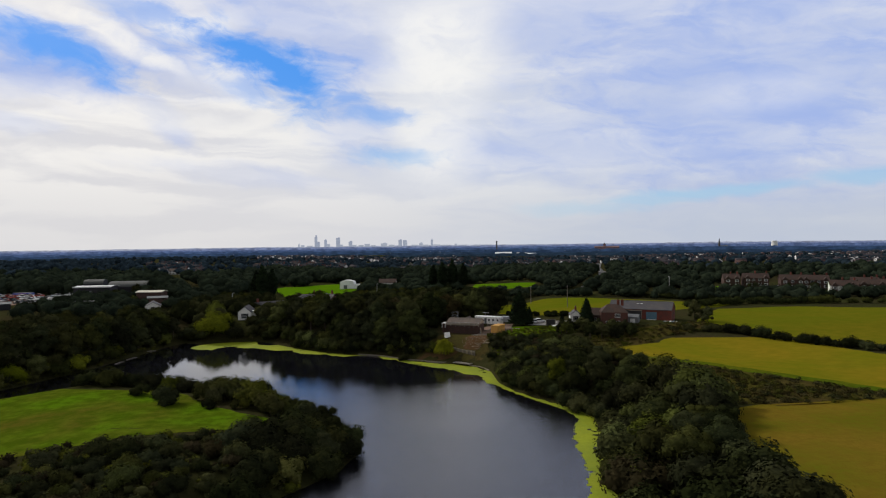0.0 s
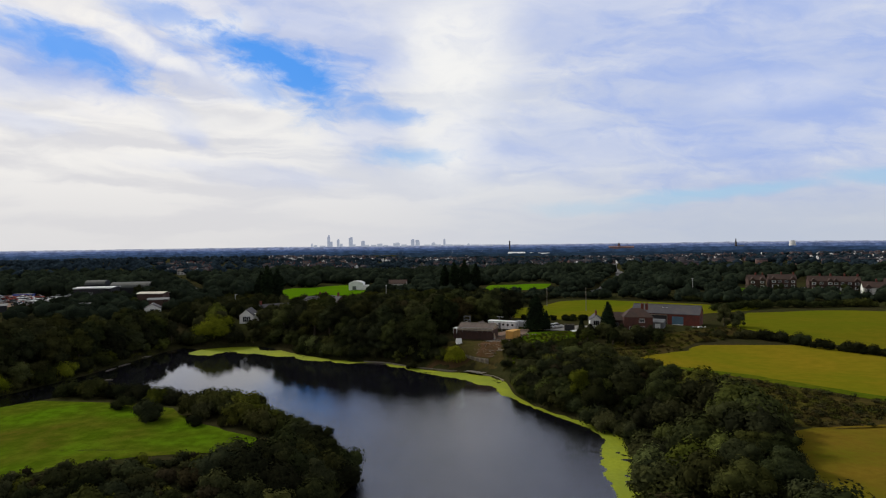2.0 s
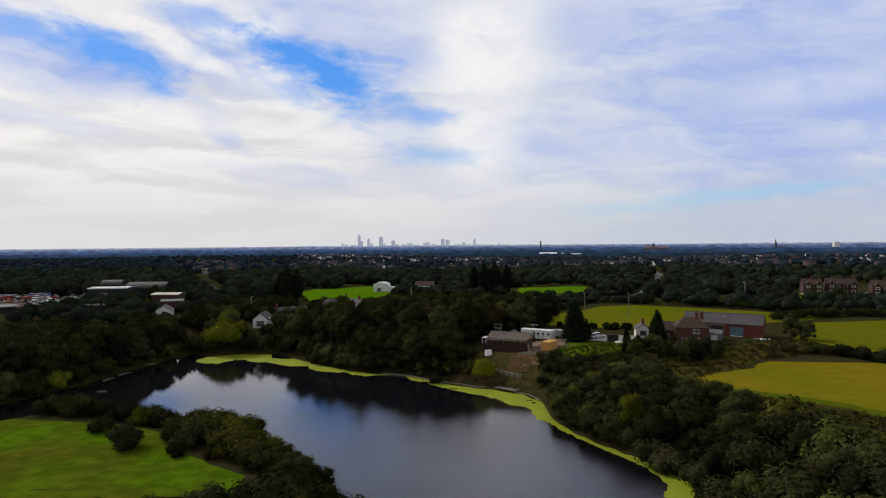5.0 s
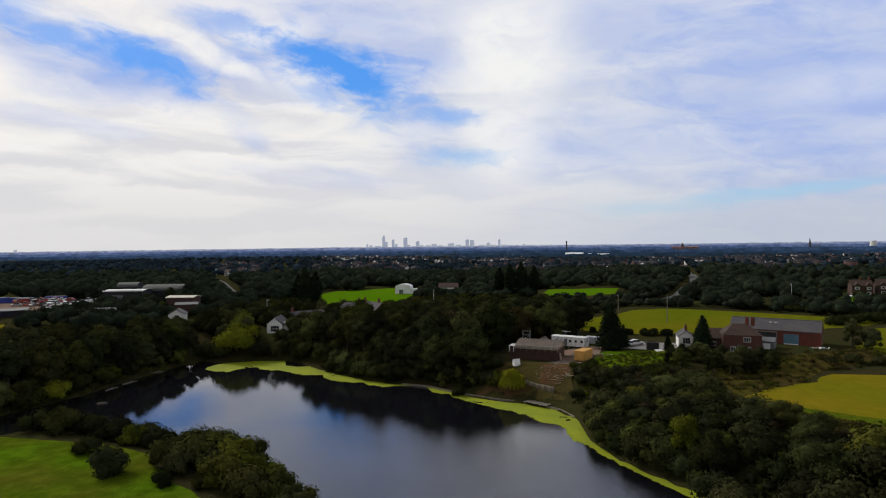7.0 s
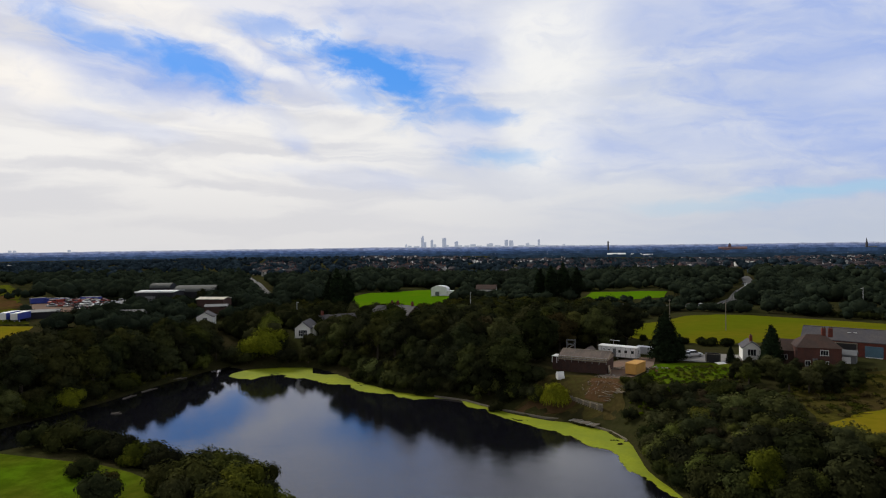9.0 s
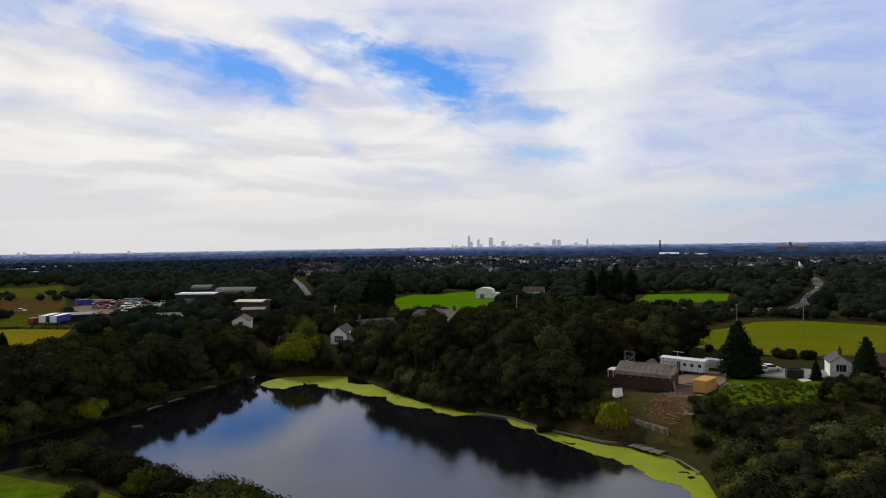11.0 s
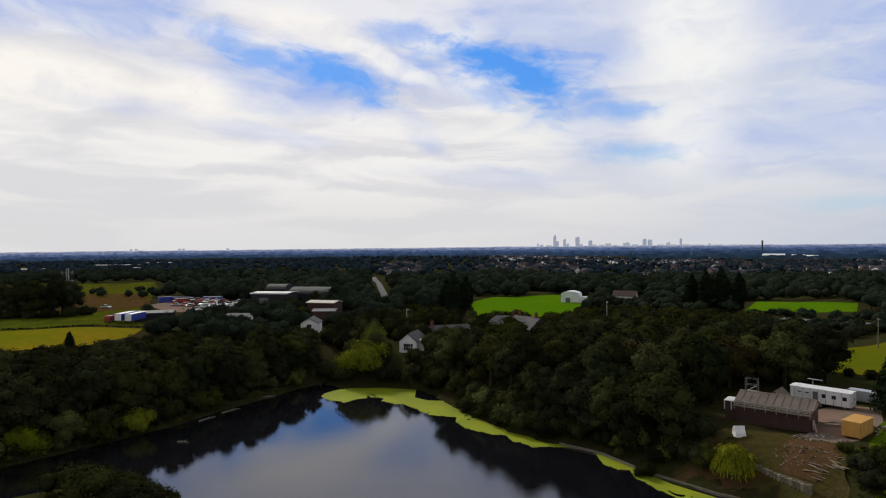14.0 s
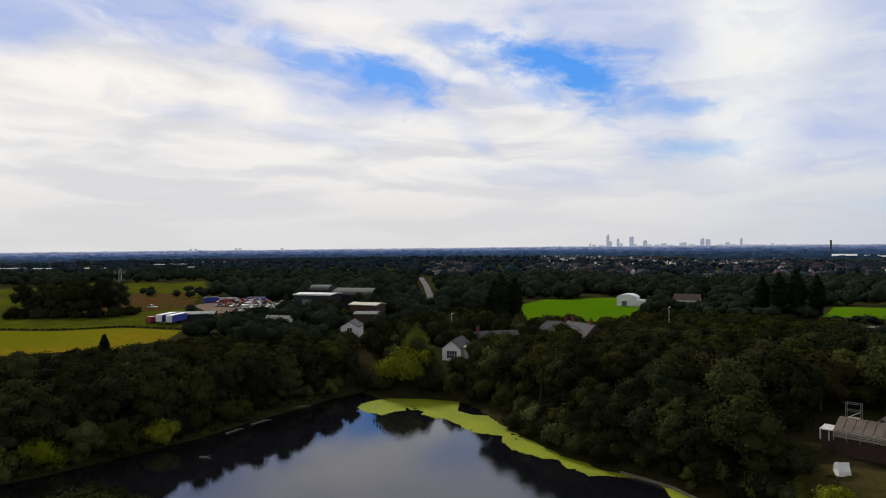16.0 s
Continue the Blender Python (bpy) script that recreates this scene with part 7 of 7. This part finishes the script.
def far_houses(name, seed, count, label):
    """Small gabled houses past counting, joined, among the far trees."""
    rr = np.random.default_rng(seed)
    y = rr.uniform(560, 1330, count)
    x = rr.uniform(-0.30, 0.82, count) * y
    ok = np.ones(count, bool)
    for roadway in (ROAD_WEST, ROAD_EAST):
        ok &= dist_to(roadway, x, y, False)[0] > 14
    for strip in STRIPS + HOUSES:
        d, inside = dist_to(strip, x, y)
        ok &= ~inside & (d > 8)
    # streets: houses stand in loose clusters
    ok &= np.array([noise.noise((a * 0.006, b * 0.006, 4.0)) > -0.12 for a, b in zip(x, y)])
    x, y = x[ok], y[ok]
    g = heights(x, y)
    verts, faces, which = [], [], []
    for k in range(len(x)):
        L, Wd, e, r = rr.uniform(3.4, 6.4), rr.uniform(2.6, 3.3), rr.uniform(3.8, 4.9), rr.uniform(5.8, 7.0)
        a = radians(float(rr.choice([-25, 65, -10, 75])) + rr.uniform(-8, 8))
        c, s, n = math.cos(a), math.sin(a), len(verts)
        for px, py, pz in ((-L, -Wd, -2), (L, -Wd, -2), (L, Wd, -2), (-L, Wd, -2), (-L, -Wd, e), (L, -Wd, e), (L, Wd, e), (-L, Wd, e), (-L, 0, r), (L, 0, r)):
            verts.append((x[k] + c * px - s * py, y[k] + s * px + c * py, g[k] + pz))
        w, t = int(rr.choice([0, 1, 1, 2, 2])), int(rr.choice([3, 3, 4]))
        for f, mi in (((0, 1, 5), w), ((0, 5, 4), w), ((2, 3, 7), w), ((2, 7, 6), w), ((1, 2, 6), w), ((1, 6, 5), w), ((5, 6, 9), w), ((3, 0, 4), w), ((3, 4, 7), w), ((7, 4, 8), w), ((4, 5, 9), t), ((4, 9, 8), t), ((6, 7, 8), t), ((6, 8, 9), t)):
            faces.append(tuple(n + q for q in f))
            which.append(mi)
    me = quick_mesh(name, verts, faces, [M["far_wall"], M["far_white"], M["far_wall"], M["far_roof"], M["far_roof"]], which)
    return tagged(new(name, me), label, "houses", kind="stuff")


far_houses("far_houses", 71, 1150, "distant brick and white houses scattered among trees")


# ---- distant landmarks ----
def landmark(name, x, y, label, category, rot=0.0, base=-8.0):
    return thing(name, x, y, base, rot, label, category)


M["haze_grey"] = material("hazed_pale_towers", (0.24, 0.25, 0.28), 0.9, 0.12, 0.02)
M["haze_blue"] = material("hazed_blue_towers", (0.20, 0.22, 0.26), 0.9, 0.12, 0.02)

# airlight added to the towers as a glow, so that they pale with distance
for key, air in (("haze_grey", (0.40, 0.44, 0.52)), ("haze_blue", (0.30, 0.34, 0.44))):
    shader = M[key].node_tree.nodes["Principled BSDF"]
    shader.inputs["Emission Color"].default_value = (*air, 1)
    shader.inputs["Emission Strength"].default_value = 0.75


def high_rise(x, y, top, wide, deep, crown, mat):
    ob = landmark("high_rise", x, y, "distant hazy grey high-rise tower of the city", "tower")
    tagged(ob, group="towers of the skyline")
    part("shaft", box(0, 0, (top + 8) / 2, wide, deep, top + 8), mat, ob)
    if crown:
        part("crown", box(wide * 0.12, 0, top + 8 + crown / 2, wide * 0.5, deep * 0.6, crown), mat, ob)
    bm = bmesh.new()
    for k in range(int((top + 8) / 9)):
        add_box(bm, 0, -deep / 2 - 0.2, 5 + k * 9, wide * 0.86, 0.6, 2.5)
    part("window_bands", bm, M["haze_blue"] if mat is M["haze_grey"] else M["haze_grey"], ob)
    return ob


for x, top, wide, crown in ((-1039, 33, 10, 8), (-1012, 28, 22, 0), (-960, 24, 40, 0), (-917, 86, 17, 14), (-898, 52, 14, 0), (-848, 64, 15, 7), (-826, 36, 18, 0), (-757, 78, 26, 5), (-735, 30, 24, 0), (-668, 52, 24, 5), (-640, 27, 30, 0), (-590, 26, 36, 0),
                            (-546, 34, 38, 0), (-500, 24, 30, 0), (-424, 36, 46, 5), (-370, 26, 40, 0), (-306, 60, 24, 5), (-272, 58, 26, 0), (-262, 44, 14, 6), (-200, 24, 44, 0), (-154, 36, 26, 5), (-120, 24, 40, 0), (-74, 58, 15, 8), (-40, 24, 50, 0), (20, 22, 50, 0), (101, 26, 20, 4), (150, 21, 60, 0), (240, 20, 70, 0), (330, 20, 60, 0)):
    high_rise(x, 4520 - abs(x + 300) * 0.05, top, wide, 22, crown, M["haze_blue"] if top > 50 else M["haze_grey"])
for x, y in ((-3255, 2930), (-3235, 2950), (-3062, 3130), (-3046, 3146), (-2840, 3320)):
    high_rise(x, y, 25, 12, 12, 0, M["haze_grey"])
# brick drawn in slate grey: the haze before it is in the colour
chim = landmark("mill_chimney", 205, 2330, "tall dark brick mill chimney", "chimney")
bm = bmesh.new()
tube(bm, (0, 0, -10), (0, 0, 48), 3.3, 2.4, 12)
part("shaft", bm, M["slate"], chim)
bm = bmesh.new()
tube(bm, (0, 0, 45), (0, 0, 47.5), 3.0, 3.0, 12)
part("collar", bm, M["slate"], chim)
for x, y, L, h in ((154, 1570, 42, 9), (199, 1565, 24, 7), (224, 1561, 22, 6)):
    B("warehouse", x, y, -1.0, -8, L, 24, h - 1.0, h + 2.2, M["sheet_white"], M["sheet_white"], "distant white sheet metal warehouse", "warehouse", group="distant warehouses")
M["brick_pale"] = material("pale_pink_brick", (0.25, 0.165, 0.175), 0.9, 0.2, 0.1)
mill = B("brick_mill", 578, 2167, -4, -14, 84, 20, 19, 22, M["brick_pale"], M["brick_pale"], "distant large red brick mill", "mill")
part("stair_tower", box(-8, 0, 14, 9, 9, 30), M["brick_pale"], mill)
part("dome", box(-8, 0, 31, 5, 5, 4, 1.2), M["slate"], mill)
B("mill_shed", 525, 2175, -6, -14, 70, 24, 8, 10, M["brick_dark"], M["far_white"], "long low shed beside the distant mill", "mill")
church = landmark("church", 1165, 2590, "distant church with a tall spire", "church")
part("tower", box(0, 0, 16, 6, 6, 34), M["slate"], church)
bm = bmesh.new()
bmesh.ops.create_cone(bm, cap_ends=True, segments=8, radius1=3.8, radius2=0.1, depth=20, matrix=Matrix.Translation((0, 0, 43)))
part("spire", bm, M["slate"], church)
part("nave", prism([(-6, 0), (6, 0), (6, 14), (0, 20), (-6, 14)], 4, 34), M["sheet_grey"], church)
cool = landmark("white_tower_block", 1428, 2646, "distant pale tapering tower", "tower")
bm = bmesh.new()
tube(bm, (0, 0, -4), (0, 0, 38), 15, 11, 16)
part("shell", bm, M["sheet_white"], cool)
for x, y, L in ((-851, 548, 40), (-800, 560, 26), (-735, 576, 40), (-770, 730, 60), (-640, 640, 22), (-828, 890, 90)):
    B("distant_depot", x, y, ground_at(x, y), 30, L, 12, 4, 4.8, M["sheet_mid"], M["sheet_grey"], "distant grey roofed depot", "depot", group="distant depots")
